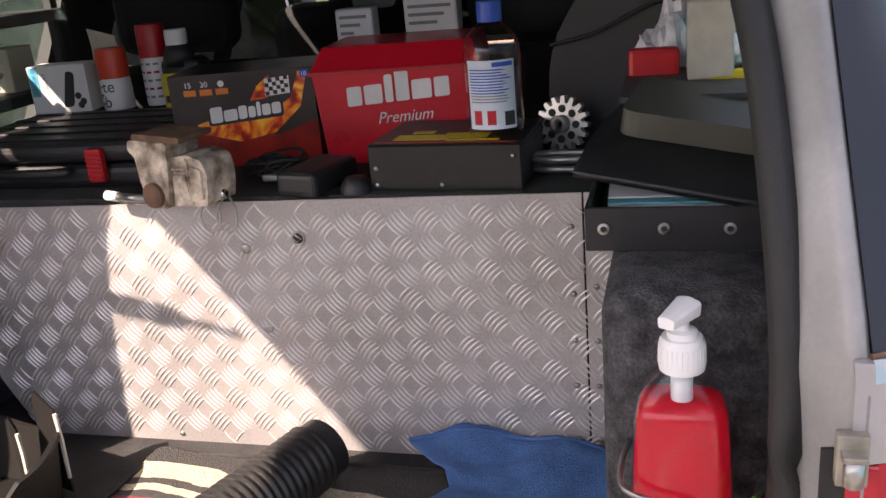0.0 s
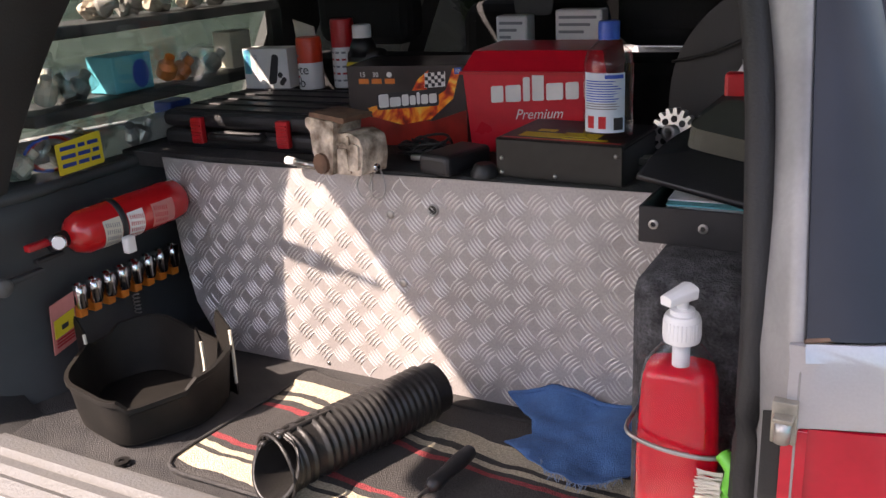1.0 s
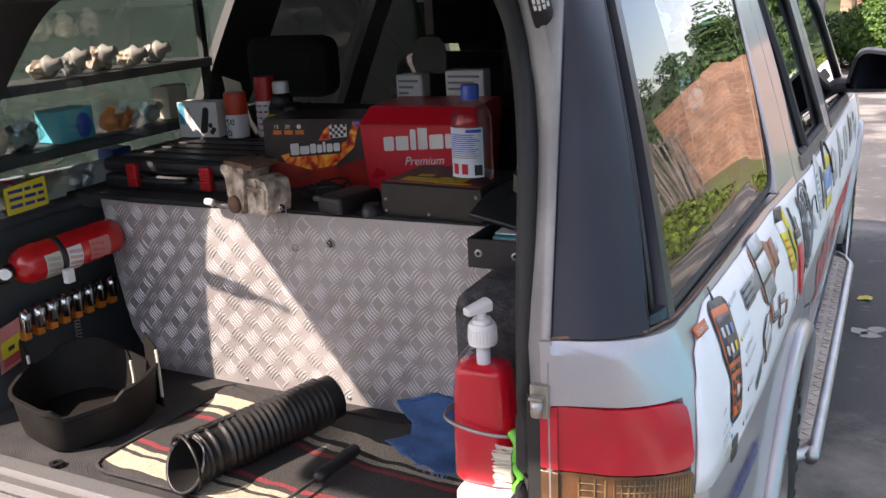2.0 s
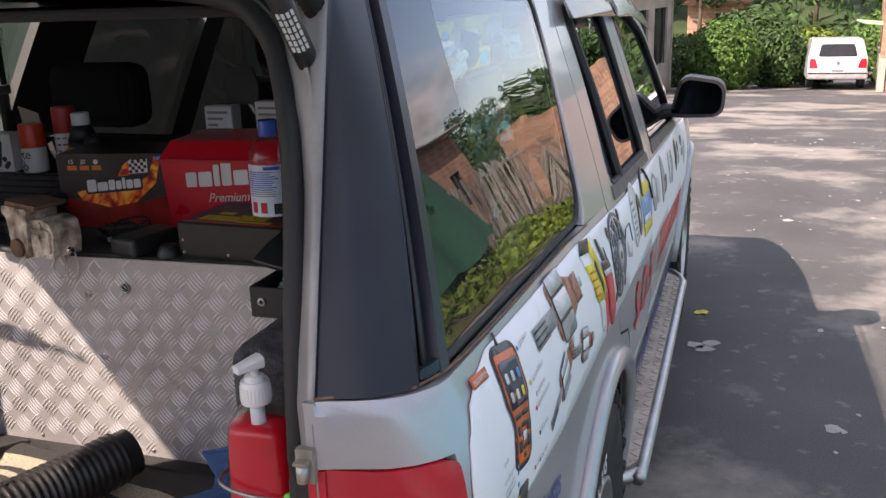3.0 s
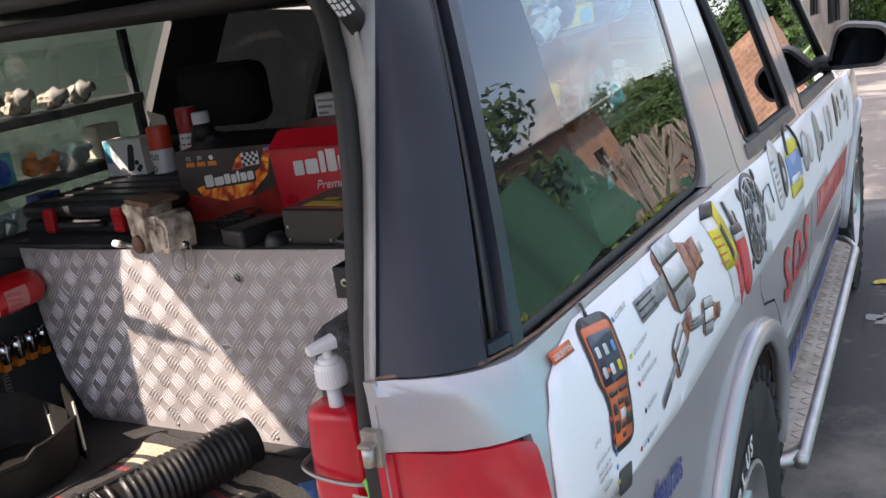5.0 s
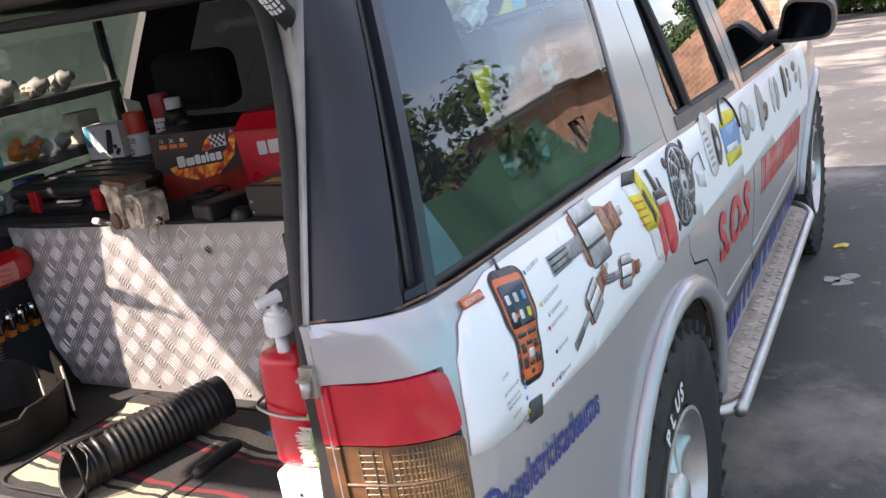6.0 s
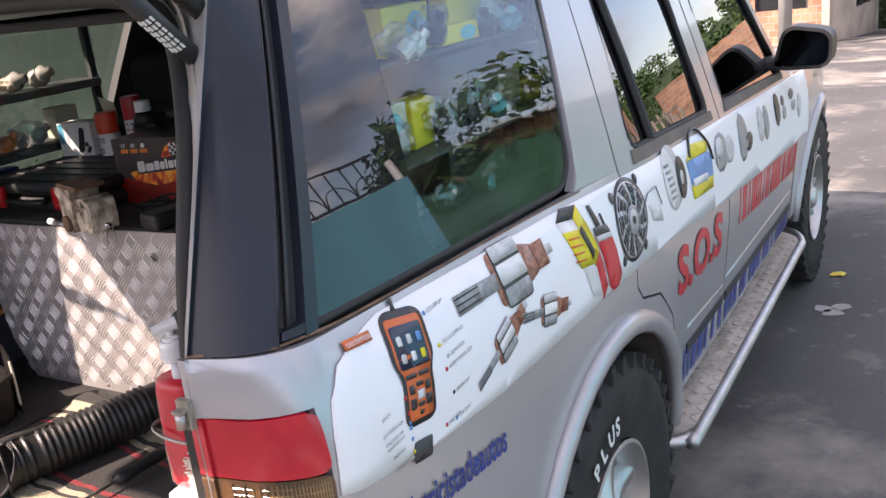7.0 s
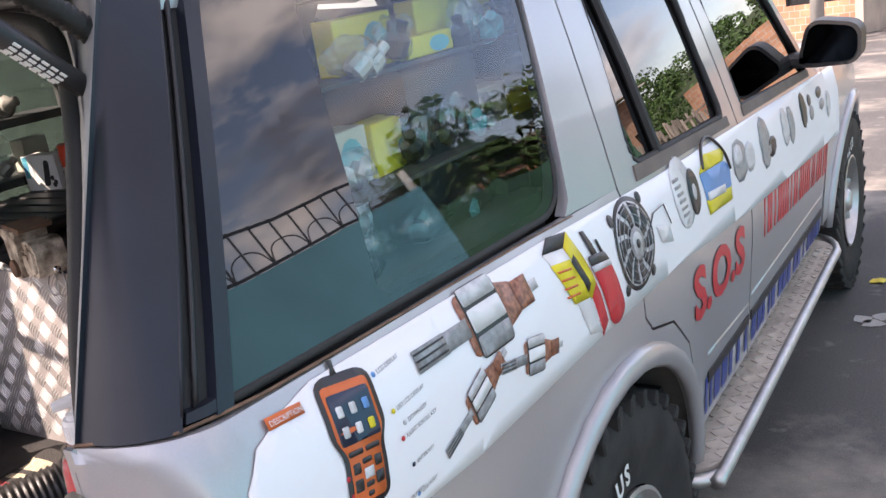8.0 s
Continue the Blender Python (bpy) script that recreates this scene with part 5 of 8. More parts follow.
for x in (0.514, 0.568, 0.625):
    part("eyelet", lathe([(0.0055, 0), (0.0055, 0.002), (0.003, 0.0025), (0.003, 0.0)], 14, along((x, 0.28, BOX_TOP + 0.022), (x, 0.27, BOX_TOP + 0.022)), cap=False), STEEL, tray)
for k in range(5):
    o = part("card", box((0.515, 0.30, 0), (0.64, 0.44, 0.0015)), TEAL if k % 2 else WHITE_PLASTIC, tray)
    o.matrix_local = Matrix.Translation((0.003 * k, 0.004 * k, BOX_TOP + 0.02 + k * 0.0035)) @ Matrix.Rotation(0.01 * k, 4, "Z")
OLIVE = node_mat("dusty_olive_plastic", (0.075, 0.072, 0.055), 0.5, 0, 0.3, 14)
ml = pose(0.575, 0.40, BOX_TOP + 0.062, 5, 9, -4)
part("tray_lid", slab([(-0.085, -0.09), (0.105, -0.095), (0.105, 0.11), (-0.06, 0.11)], lambda u, v, d: ml @ Vector((u, v, 0.022 * (1 - max(0, -v / 0.09) ** 2) - d)), 0.006, 0.04, 0.03), BLACK_PLASTIC, tray, "black lid", smooth=True)
part("lid_top", slab(rounded([(-0.055, -0.03), (0.10, -0.035), (0.10, 0.10), (-0.045, 0.10)], 0.02), lambda u, v, d: ml @ Vector((u, v, 0.048 - 0.06 * max(0, -v) - d)), 0.025), OLIVE, tray, "dusty olive top")
# red and clear packets behind the tray
for (x, y, z, mat, nm, lab) in ((0.552, 0.60, 1.322, RED_P, "red_packet", "red plastic packet hanging by the window"), (0.64, 0.55, 1.30, YELLOW, "yellow_packet", "small yellow packet beside the tray")):
    pk = thing(nm, lab, "packet")
    part("packet_body", box((x - 0.03, y - 0.01, z - 0.025), (x + 0.03, y + 0.01, z + 0.025), 0.006), mat, pk)

# pale packets behind the red box and a crumpled bag beside the case
for x0, x1, top, lab in ((0.025, 0.09, 1.392, "pale printed packet standing behind the red box"), (0.145, 0.235, 1.402, "white and lilac packet standing behind the red box")):
    pk = thing("paper_packet", lab, "packet")
    part("packet_body", box((x0, 0.945, SHELF_Z), (x1, 0.985, top), 0.004, 2), WHITE_PLASTIC, pk)
    for k in range(3):
        part("print_bar", box((x0 + 0.008, 0.9435, top - 0.016 - k * 0.013), (x1 - 0.01 - 0.012 * k, 0.9455, top - 0.011 - k * 0.013)), GREY_PRINT, pk)
bagw = thing("crumpled_bag", "crumpled white plastic bag beside the black case", "bag")
crumple_src = bmesh.new()
bmesh.ops.create_icosphere(crumple_src, subdivisions=4, radius=1.0)
for v in crumple_src.verts:
    k = 1 + 0.30 * noise.noise(v.co * 1.8) + 0.30 * noise.noise(v.co * 4.5 + Vector((4, 1, 0)))
    v.co = Vector((0.578 + v.co.x * 0.050 * k, 0.665 + v.co.y * 0.030 * k, max(SHELF_Z, 1.285 + v.co.z * 0.098 * k)))
part("bag_skin", crumple_src, node_mat("white_bag_film", (0.66, 0.67, 0.70), 0.25, 0, 0.4, 40, tone=(0.30, 0.31, 0.34)), bagw)

# ---- soap bottle on the carpet box ----
soap = thing("soap_dispenser", "pump bottle of red liquid soap held by a wire", "soap bottle", (0.583, 0.132, 0.979))


def soap_body(profile, n=40, square=3.4, flat=0.66):
    """Rounded-square bottle sections of (half width, height)."""
    bm = bmesh.new()
    rings = []
    for r, z, q in profile:
        p = 2 + (square - 2) * q
        ring_v = []
        for k in range(n):
            a = 2 * math.pi * k / n
            c, sn = math.cos(a), math.sin(a)
            f = flat + (1 - flat) * (1 - q)
            ring_v.append(bm.verts.new((r * math.copysign(abs(c) ** (2 / p), c), r * f * math.copysign(abs(sn) ** (2 / p), sn), z)))
        rings.append(ring_v)
    for a, b in zip(rings, rings[1:]):
        for k in range(n):
            bm.faces.new((a[k], a[(k + 1) % n], b[(k + 1) % n], b[k]))
    return bm, rings


bm, rings = soap_body([(0.037, 0.002, 1), (0.0398, 0.008, 1), (0.0395, 0.06, 1), (0.0372, 0.115, 1), (0.0348, 0.146, 1), (0.031, 0.158, 0.9)])
bm.faces.new(rings[0]), bm.faces.new(rings[-1])
part("soap_liquid", bm, SOAP, soap, "red liquid soap", smooth=True)
bm, rings = soap_body([(0.038, 0.0, 1), (0.0410, 0.006, 1), (0.0407, 0.06, 1), (0.0385, 0.115, 1), (0.0362, 0.146, 1), (0.033, 0.160, 0.9), (0.024, 0.174, 0.5), (0.0165, 0.183, 0.0), (0.0155, 0.190, 0.0)])
part("bottle", bm, CLEAR, soap, "clear bottle", smooth=True)
auto(part("collar", lathe([(0.0172, 0.184), (0.0178, 0.187), (0.0170, 0.208), (0.0155, 0.211), (0.0115, 0.211), (0.0115, 0.216), (0.0055, 0.217), (0.0055, 0.228)], 32, cap=False), WHITE_PLASTIC, soap, "white screw collar"))
grip_lines = bmesh.new()
for k in range(28):
    a = 2 * math.pi * k / 28
    sweep([(0.0176 * math.cos(a), 0.0176 * math.sin(a), 0.189), (0.0172 * math.cos(a), 0.0172 * math.sin(a), 0.205)], 0.0007, 4, bm=grip_lines)
part("collar_ribs", grip_lines, WHITE_PLASTIC, soap)
ph = slab(rounded([(-0.013, 0.0), (0.013, 0.0), (0.0145, 0.016), (0.0, 0.0195), (-0.0145, 0.016)], 0.004), lambda u, v, d: Matrix.Rotation(radians(-32), 3, "Z") @ Vector((u * (0.50 + 9 * d), -0.022 + d, 0.2255 + v * (0.50 + 9 * d) - 0.04 * (0.031 - d))), 0.031)
auto(part("pump_head", ph, WHITE_PLASTIC, soap, "white pump head"))
part("dip_tube", rod((0, 0, 0.02), (0, 0, 0.18), 0.003), WHITE_PLASTIC, soap, smooth=True)
part("pump_barrel", lathe([(0.0085, 0.135), (0.0085, 0.182)], 16), WHITE_PLASTIC, soap, smooth=True)
wire = thing("wire_holder", "bent galvanised wire round the soap bottle", "wire")
part("wire_loop", sweep(smooth_path([(0.66, 0.165, 1.060), (0.632, 0.115, 1.055), (0.585, 0.098, 1.060), (0.541, 0.105, 1.067), (0.535, 0.14, 1.069), (0.54, 0.176, 1.069)], 7), 0.0024, 8), STEEL, wire, smooth=True)
br = thing("nail_brush", "green nail brush with white bristles hung on the wire", "brush")
part("grip", sweep(smooth_path([(0.632, 0.100, 1.068), (0.643, 0.092, 1.057), (0.641, 0.09, 1.032), (0.648, 0.09, 1.012), (0.637, 0.092, 0.997)], 5), 0.0075, 8), GREEN_P, br, "green grip", smooth=True)
tuft = bmesh.new()
for k in range(160):
    z = 0.999 + rng.random() * 0.05
    y = 0.092 + rng.uniform(-0.007, 0.007)
    rod((0.634, y, z), (0.612 + rng.uniform(-0.003, 0.002), y + rng.uniform(-0.003, 0.003), z + rng.uniform(-0.004, 0.004)), 0.0009, 0.0007, 4, tuft)
tagged(part("bristles", tuft, CREAM, br), kind="stuff")
outl = thing("power_socket", "white power socket mounted on the carpet box", "socket")
auto(part("socket_plate", box((0.555, 0.092, 0.895), (0.628, 0.176, 0.978), 0.006, 2), WHITE_PLASTIC, outl))
for dx, dz in ((-0.01, 0), (0.01, 0), (0, 0.008)):
    part("contact_hole", rod((0.592 + dx, 0.0915, 0.94 + dz), (0.592 + dx, 0.093, 0.94 + dz), 0.003), RUBBER, outl)

# ---- left side things ----
ext = thing("fire_extinguisher", "red car fire extinguisher strapped to the side lining", "fire extinguisher")
A, B = Vector((-0.497, 0.315, 1.090)), Vector((-0.455, 0.552, 1.104))
me_ = along(A, B)
part("cylinder", lathe([(0.0, 0.0), (0.016, 0.002), (0.03, 0.012), (0.038, 0.03), (0.0385, 0.2), (0.037, 0.225), (0.028, 0.238), (0.0, 0.242)], 36, me_), RED_PAINT, ext, "red cylinder", smooth=True)
for z0, z1, mat in ((0.052, 0.086, CREAM), (0.100, 0.132, WHITE_PLASTIC), (0.150, 0.196, PINK)):
    tmp = bmesh.new()
    arcs = [[tmp.verts.new(me_ @ Vector((0.0390 * math.cos(2.7 + 0.12 * q), 0.0390 * math.sin(2.7 + 0.12 * q), z))) for q in range(15 if mat is not PINK else 11)] for z in (z0, z1)]
    for q in range(len(arcs[0]) - 1):
        tmp.faces.new((arcs[0][q], arcs[0][q + 1], arcs[1][q + 1], arcs[1][q]))
    part("label", tmp, mat, ext, smooth=True)
    for k in range(7):
        tmp = bmesh.new()
        for i in range(5):
            a0 = math.pi * (0.9 + 0.1 * i) + k * 0.02
            for zz in (z0 + 0.004 + k * 0.004,):
                if zz + 0.002 < z1:
                    vs = [tmp.verts.new(me_ @ Vector((0.0394 * math.cos(a), 0.0394 * math.sin(a), z))) for a, z in ((a0, zz), (a0 + 0.2, zz), (a0 + 0.2, zz + 0.0018), (a0, zz + 0.0018))]
                    tmp.faces.new(vs)
        part("print_bar", tmp, RED_P if mat != CREAM else GREY_PRINT, ext)
part("strap", lathe([(0.0395, 0.086), (0.041, 0.087), (0.041, 0.097), (0.0395, 0.098)], 36, me_, cap=False), BLACK_PLASTIC, ext, "black strap", smooth=True)
part("buckle", box((-0.445, 0.385, 1.045), (-0.43, 0.405, 1.075), 0.003), WHITE_PLASTIC, ext)
part("valve", rod(A + (A - B).normalized() * -0.005, A + (A - B).normalized() * 0.03, 0.014), BLACK_PLASTIC, ext, smooth=True)
part("gauge", lathe([(0.013, 0), (0.013, 0.008), (0.011, 0.010), (0, 0.010)], 24, along((-0.487, 0.295, 1.09), (-0.465, 0.27, 1.096))), CHROME, ext, smooth=True)
part("gauge_face", lathe([(0.0105, 0.0103), (0, 0.0104)], 24, along((-0.487, 0.295, 1.09), (-0.465, 0.27, 1.096)), cap=False), WHITE_PLASTIC, ext)
part("lever", box((-0.515, 0.245, 1.085), (-0.50, 0.305, 1.097), 0.003), RED_P, ext, "red lever")
part("lower_lever", box((-0.512, 0.255, 1.062), (-0.497, 0.31, 1.070), 0.003), BLACK_PLASTIC, ext)

rail = thing("socket_rail", "orange rail of chrome sockets hung on the lining", "socket set")
part("rail_bar", box((-0.556, 0.335, 0.930), (-0.548, 0.60, 0.944), 0.002), ORANGE, rail, "orange rail")
for k in range(8):
    y = 0.35 + k * 0.033
    r = 0.0125 if k else 0.011
    part("clip", box((-0.552, y - 0.009, 0.926), (-0.530, y + 0.009, 0.946), 0.003), ORANGE, rail)
    part("chrome_socket", lathe([(r * 0.85, 0), (r, 0.006), (r, 0.022), (r * 1.08, 0.026), (r * 1.08, 0.045), (r * 0.8, 0.045), (r * 0.8, 0.03)], 18, Matrix.Translation((-0.532, y, 0.944)), cap=False), CHROME, rail, smooth=True)
part("spring_bit", sweep([(-0.53 + 0.006 * math.cos(i), 0.47 + 0.006 * math.sin(i), 0.925 - i * 0.0012) for i in range(34)], 0.0015, 5), STEEL, rail, smooth=True)
card = thing("header_card", "pink and yellow hanging card of the socket set", "card")
toc = lambda u, v, d=0.0: Vector((-0.545 - d + 0.012 * v / 0.1, 0.285 + u, 0.875 + v))
part("backing", slab([(0.0, 0.0), (0.052, 0.012), (0.052, 0.105), (0.0, 0.095)], toc, 0.002), PINK, card)
part("yellow_field", slab([(0.004, 0.03), (0.048, 0.04), (0.048, 0.075), (0.004, 0.065)], lambda u, v, d: toc(u, v, d - 0.002), 0.001), YELLOW, card)
for k in range(3):
    part("print_bar", slab([(0.006, 0.012 + k * 0.006), (0.044, 0.02 + k * 0.006), (0.044, 0.023 + k * 0.006), (0.006, 0.015 + k * 0.006)], lambda u, v, d: toc(u, v, d - 0.002), 0.001), RED_P, card)
part("hang_slot", slab([(0.018, 0.044), (0.032, 0.047), (0.032, 0.056), (0.018, 0.053)], lambda u, v, d: toc(u, v, d - 0.004), 0.001), DARK_PRINT, card)

# ---- on the floor ----
def stripe_mat():
    m = node_mat("striped_rug", (0.05, 0.05, 0.05), 0.97, 0, 0.4, 20, 1.0, 420, fine=0.6)
    n, l = m.node_tree.nodes, m.node_tree.links
    co = n.new("ShaderNodeTexCoord")
    sep = n.new("ShaderNodeSeparateXYZ")
    no = n.new("ShaderNodeTexNoise")
    no.inputs["Scale"].default_value, no.inputs["Detail"].default_value = 6, 4
    ma = n.new("ShaderNodeMath")
    ma.operation = "MULTIPLY_ADD"
    ma.inputs[1].default_value = 0.055
    rp = n.new("ShaderNodeValToRGB")
    rp.color_ramp.interpolation = "CONSTANT"
    e = rp.color_ramp.elements
    e[0].position, e[0].color = 0.0, (0.045, 0.042, 0.04, 1)
    e[1].position, e[1].color = 0.97, (0.045, 0.042, 0.04, 1)
    dark, cream, red = (0.04, 0.037, 0.035, 1), (0.46, 0.40, 0.29, 1), (0.25, 0.035, 0.04, 1)
    for pos, col in ((0.10, cream), (0.22, dark), (0.25, cream), (0.29, dark), (0.33, red), (0.36, dark), (0.64, red), (0.67, dark), (0.70, cream), (0.735, dark), (0.77, cream), (0.88, dark)):
        x = e.new(pos)
        x.color = col
    mr = n.new("ShaderNodeMapRange")
    mr.inputs["From Min"].default_value, mr.inputs["From Max"].default_value = 0.17, 0.52
    nx = n.new("ShaderNodeMath")
    nx.operation = "MULTIPLY_ADD"
    nx.inputs[1].default_value = 0.10
    l.new(co.outputs["Object"], sep.inputs[0])
    l.new(co.outputs["Object"], no.inputs["Vector"])
    l.new(sep.outputs["X"], nx.inputs[0])
    l.new(sep.outputs["Y"], nx.inputs[2])
    l.new(no.outputs["Fac"], ma.inputs[0])
    l.new(nx.outputs[0], ma.inputs[2])
    l.new(ma.outputs[0], mr.inputs["Value"])
    l.new(mr.outputs[0], rp.inputs[0])
    fine = n.new("ShaderNodeTexNoise")
    fine.inputs["Scale"].default_value = 300
    mx = n.new("ShaderNodeMixRGB")
    mx.blend_type, mx.inputs[0].default_value = "OVERLAY", 0.7
    l.new(co.outputs["Object"], fine.inputs["Vector"])
    l.new(rp.outputs[0], mx.inputs[1])
    l.new(fine.outputs["Fac"], mx.inputs[2])
    l.new(mx.outputs[0], n["Principled BSDF"].inputs["Base Color"])
    return m


rug = thing("striped_rug", "dark rug with cream and red stripes on the load floor", "rug")
ro = rounded([(-0.20, 0.165), (0.50, 0.165), (0.515, 0.50), (-0.165, 0.505)], [0.05, 0.01, 0.01, 0.03])
part("rug_cloth", slab(ro, lambda u, v, d: Vector((u, v, FLOOR_Z + 0.0075 + 0.004 * noise.noise(Vector((u * 14, v * 14, 0))) + (0.012 * max(0, (v - 0.46) / 0.04) * max(0, 1 - (u + 0.16) / 0.1) if u < -0.06 else 0) - d)), 0.006, 0.02, 0.02), stripe_mat(), rug, smooth=True)
part("stitched_edge", sweep([(u, v, FLOOR_Z + 0.008) for u, v in ro], 0.0035, 6, True), CARPET, rug, smooth=True)

hose = thing("intake_hose", "black corrugated rubber air intake hose on the rug", "hose")
HR = 0.043
hp = smooth_path([(0.021, 0.176, FLOOR_Z + 0.054), (0.029, 0.220, FLOOR_Z + 0.053), (0.060, 0.305, FLOOR_Z + 0.054), (0.092, 0.385, FLOOR_Z + 0.056), (0.122, 0.462, FLOOR_Z + 0.060)], 30)
def hose_r(t):
    if t < 0.10:
        return HR * (1.06 if t < 0.03 else 0.98)
    if t > 0.9:
        return HR * 0.97
    if 0.34 < t:
        return HR * (1.03 + 0.05 * math.sin(t * 190))
    return HR * (0.97 + (0.09 if (t * 60) % 5 < 1.2 else 0))


tmp = bmesh.new()
rings = []
for i, p in enumerate(hp):
    t = i / (len(hp) - 1)
    d = (hp[min(i + 1, len(hp) - 1)] - hp[max(i - 1, 0)]).normalized()
    s = d.cross(Vector((0, 0, 1))).normalized()
    w = s.cross(d)
    rings.append([[tmp.verts.new(p + (s * math.cos(2 * math.pi * k / 32) + w * math.sin(2 * math.pi * k / 32)) * (hose_r(t) if th == 0 else HR * 0.92) - d * (0.022 * max(0.0, 1 - t / 0.12) * -math.sin(2 * math.pi * k / 32))) for k in range(32)] for th in (0, 0.0035)])
for a, b in zip(rings, rings[1:]):
    for side in (0, 1):
        for k in range(32):
            j = (k + 1) % 32
            tmp.faces.new((a[side][k], a[side][j], b[side][j], b[side][k]))
for r in (rings[0], rings[-1]):
    for k in range(32):
        j = (k + 1) % 32
        tmp.faces.new((r[0][k], r[0][j], r[1][j], r[1][k]))
HOSE_M = node_mat("hose_rubber", (0.011, 0.010, 0.010), 0.38, 0, 0.4, 14, 0.15, 250, tone=(0.019, 0.018, 0.017))
part("hose_tube", tmp, HOSE_M, hose, smooth=True)
part("hose_clamp", sweep([hp[3] + Vector((0.047 * math.cos(a * 0.3), -0.02 * math.cos(a * 0.3), 0.047 * math.sin(a * 0.3))) for a in range(21)], 0.0028, 6, True), HOSE_M, hose, smooth=True)
for k in range(3):
    pts = [hp[i] + Vector((0.035 * math.cos(0.6 + k * 0.5) * -1, 0, 0.043 * math.sin(0.6 + k * 0.5))) for i in range(10, 55, 5)]
    part("moulded_rib", sweep(pts, 0.004, 6), HOSE_M, hose, smooth=True)

cover = thing("engine_cover", "black plastic box-shaped engine cover lying open", "car part")
PLAST = node_mat("dusty_black_plastic", (0.008, 0.0075, 0.007), 0.55, 0, 0.5, 14, 0.1, 300, spec=0.22, tone=(0.018, 0.016, 0.014))
c0 = [(-0.275, 0.165), (-0.20, 0.30), (-0.235, 0.41), (-0.45, 0.43), (-0.50, 0.34), (-0.43, 0.20)]
ring_c = rounded(c0, 0.04, 4)
mid_c = Vector((sum(p[0] for p in c0) / len(c0), sum(p[1] for p in c0) / len(c0), 0))
tmp = bmesh.new()
rows = []
for k, (u, v) in enumerate(ring_c):
    p = Vector((u, v, 0))
    top = 0.092 + 0.14 * max(0.0, v - 0.2) * (0.5 if u > -0.3 else 0.8) - (0.014 if k % 9 in (3, 4, 5) else 0.0)
    rows.append([tmp.verts.new(mid_c + (p - mid_c) * f + Vector((0, 0, FLOOR_Z + h))) for f, h in ((0.86, 0.006), (0.90, 0.010), (0.93, 0.03), (0.98, top - 0.012), (1.015, top - 0.008), (1.015, top), (0.96, top), (0.91, 0.04), (0.86, 0.014))])
for k in range(len(rows)):
    a, b = rows[k], rows[(k + 1) % len(rows)]
    for q in range(8):
        tmp.faces.new((a[q], b[q], b[q + 1], a[q + 1]))
auto(part("wall", tmp, PLAST, cover), 35)
part("base", slab(ring_c, lambda u, v, d: Vector((mid_c.x + (u - mid_c.x) * 0.88, mid_c.y + (v - mid_c.y) * 0.88, FLOOR_Z + 0.012 - d)), 0.006), PLAST, cover)
for (x, y, h, w) in ((-0.235, 0.395, 0.15, 0.05), (-0.285, 0.375, 0.125, 0.016), (-0.48, 0.30, 0.14, 0.04)):
    part("tab", slab([(0, 0.0), (w, 0.0), (w, h * 0.9), (w * 0.8, h), (0, h * 0.85)], lambda u, v, d, x=x, y=y: Vector((x - u * 0.9, y + u * 0.3 + d, FLOOR_Z + 0.006 + v)), 0.004), PLAST, cover)
    # cream strip paints the sunlit edge of the black tab
    part("sunlit_edge", sweep([(x + 0.001, y - 0.001, FLOOR_Z + 0.03), (x + 0.002, y, FLOOR_Z + h * 0.6), (x + 0.001, y, FLOOR_Z + h * 0.86)], 0.003, 5), CREAM, cover)
lug = part("lug", lathe([(0.012, 0), (0.012, 0.004), (0.005, 0.004), (0.005, 0)], 16, Matrix.Translation((-0.262, 0.155, FLOOR_Z + 0.004)), cap=False), PLAST, cover)

rag = thing("denim_rag", "crumpled blue denim rag at the foot of the bulkhead", "cloth")
ragp = [(0.215, 0.535), (0.30, 0.545), (0.43, 0.535), (0.515, 0.515), (0.518, 0.45), (0.47, 0.41), (0.455, 0.37), (0.415, 0.335), (0.335, 0.35), (0.275, 0.385), (0.30, 0.43), (0.285, 0.465), (0.25, 0.50)]
def rag_at(u, v, d=0.0):
    h = 0.02 + 0.026 * noise.noise(Vector((u * 11, v * 11, 3))) + 0.006 * noise.noise(Vector((u * 40, v * 40, 1))) + 0.05 * max(0, (v - 0.49) / 0.05) ** 1.5 * 0.3
    return Vector((u, v, FLOOR_Z + 0.014 + max(0.0, h) - d))


part("cloth", slab(ragp, rag_at, 0.002, 0.012, 0.012), DENIM, rag, smooth=True)
part("hem", sweep([rag_at(0.218 + 0.0295 * i, 0.533 + 0.008 * math.sin(i * 0.35) - 0.0009 * i) for i in range(11)], 0.0035, 6), DENIM, rag, smooth=True)
fr = bmesh.new()
for k in range(60):
    t = k / 60
    p = rag_at(0.455 - 0.12 * t, 0.37 - 0.035 * math.sin(t * 3.1))
    sweep([p, p + Vector((rng.uniform(-0.006, 0.008), rng.uniform(-0.014, -0.003), rng.uniform(-0.008, 0.002)))], 0.0006, 4, bm=fr)
tagged(part("frayed_threads", fr, node_mat("pale_threads", (0.25, 0.35, 0.5), 0.9), rag), kind="stuff")

drv = thing("screwdriver", "black-handled screwdriver on the rug", "screwdriver")
h0, h1, h2 = Vector((0.235, 0.36, FLOOR_Z + 0.03)), Vector((0.22, 0.25, FLOOR_Z + 0.026)), Vector((0.20, 0.10, FLOOR_Z + 0.024))
part("handle", lathe([(0.006, 0), (0.011, 0.006), (0.0125, 0.03), (0.0105, 0.07), (0.012, 0.095), (0.007, 0.108)], 12, along(h0, h1)), BLACK_PLASTIC, drv, "black handle", smooth=True)
part("blade", rod(h1, h2, 0.0032), STEEL, drv, "steel blade", smooth=True)

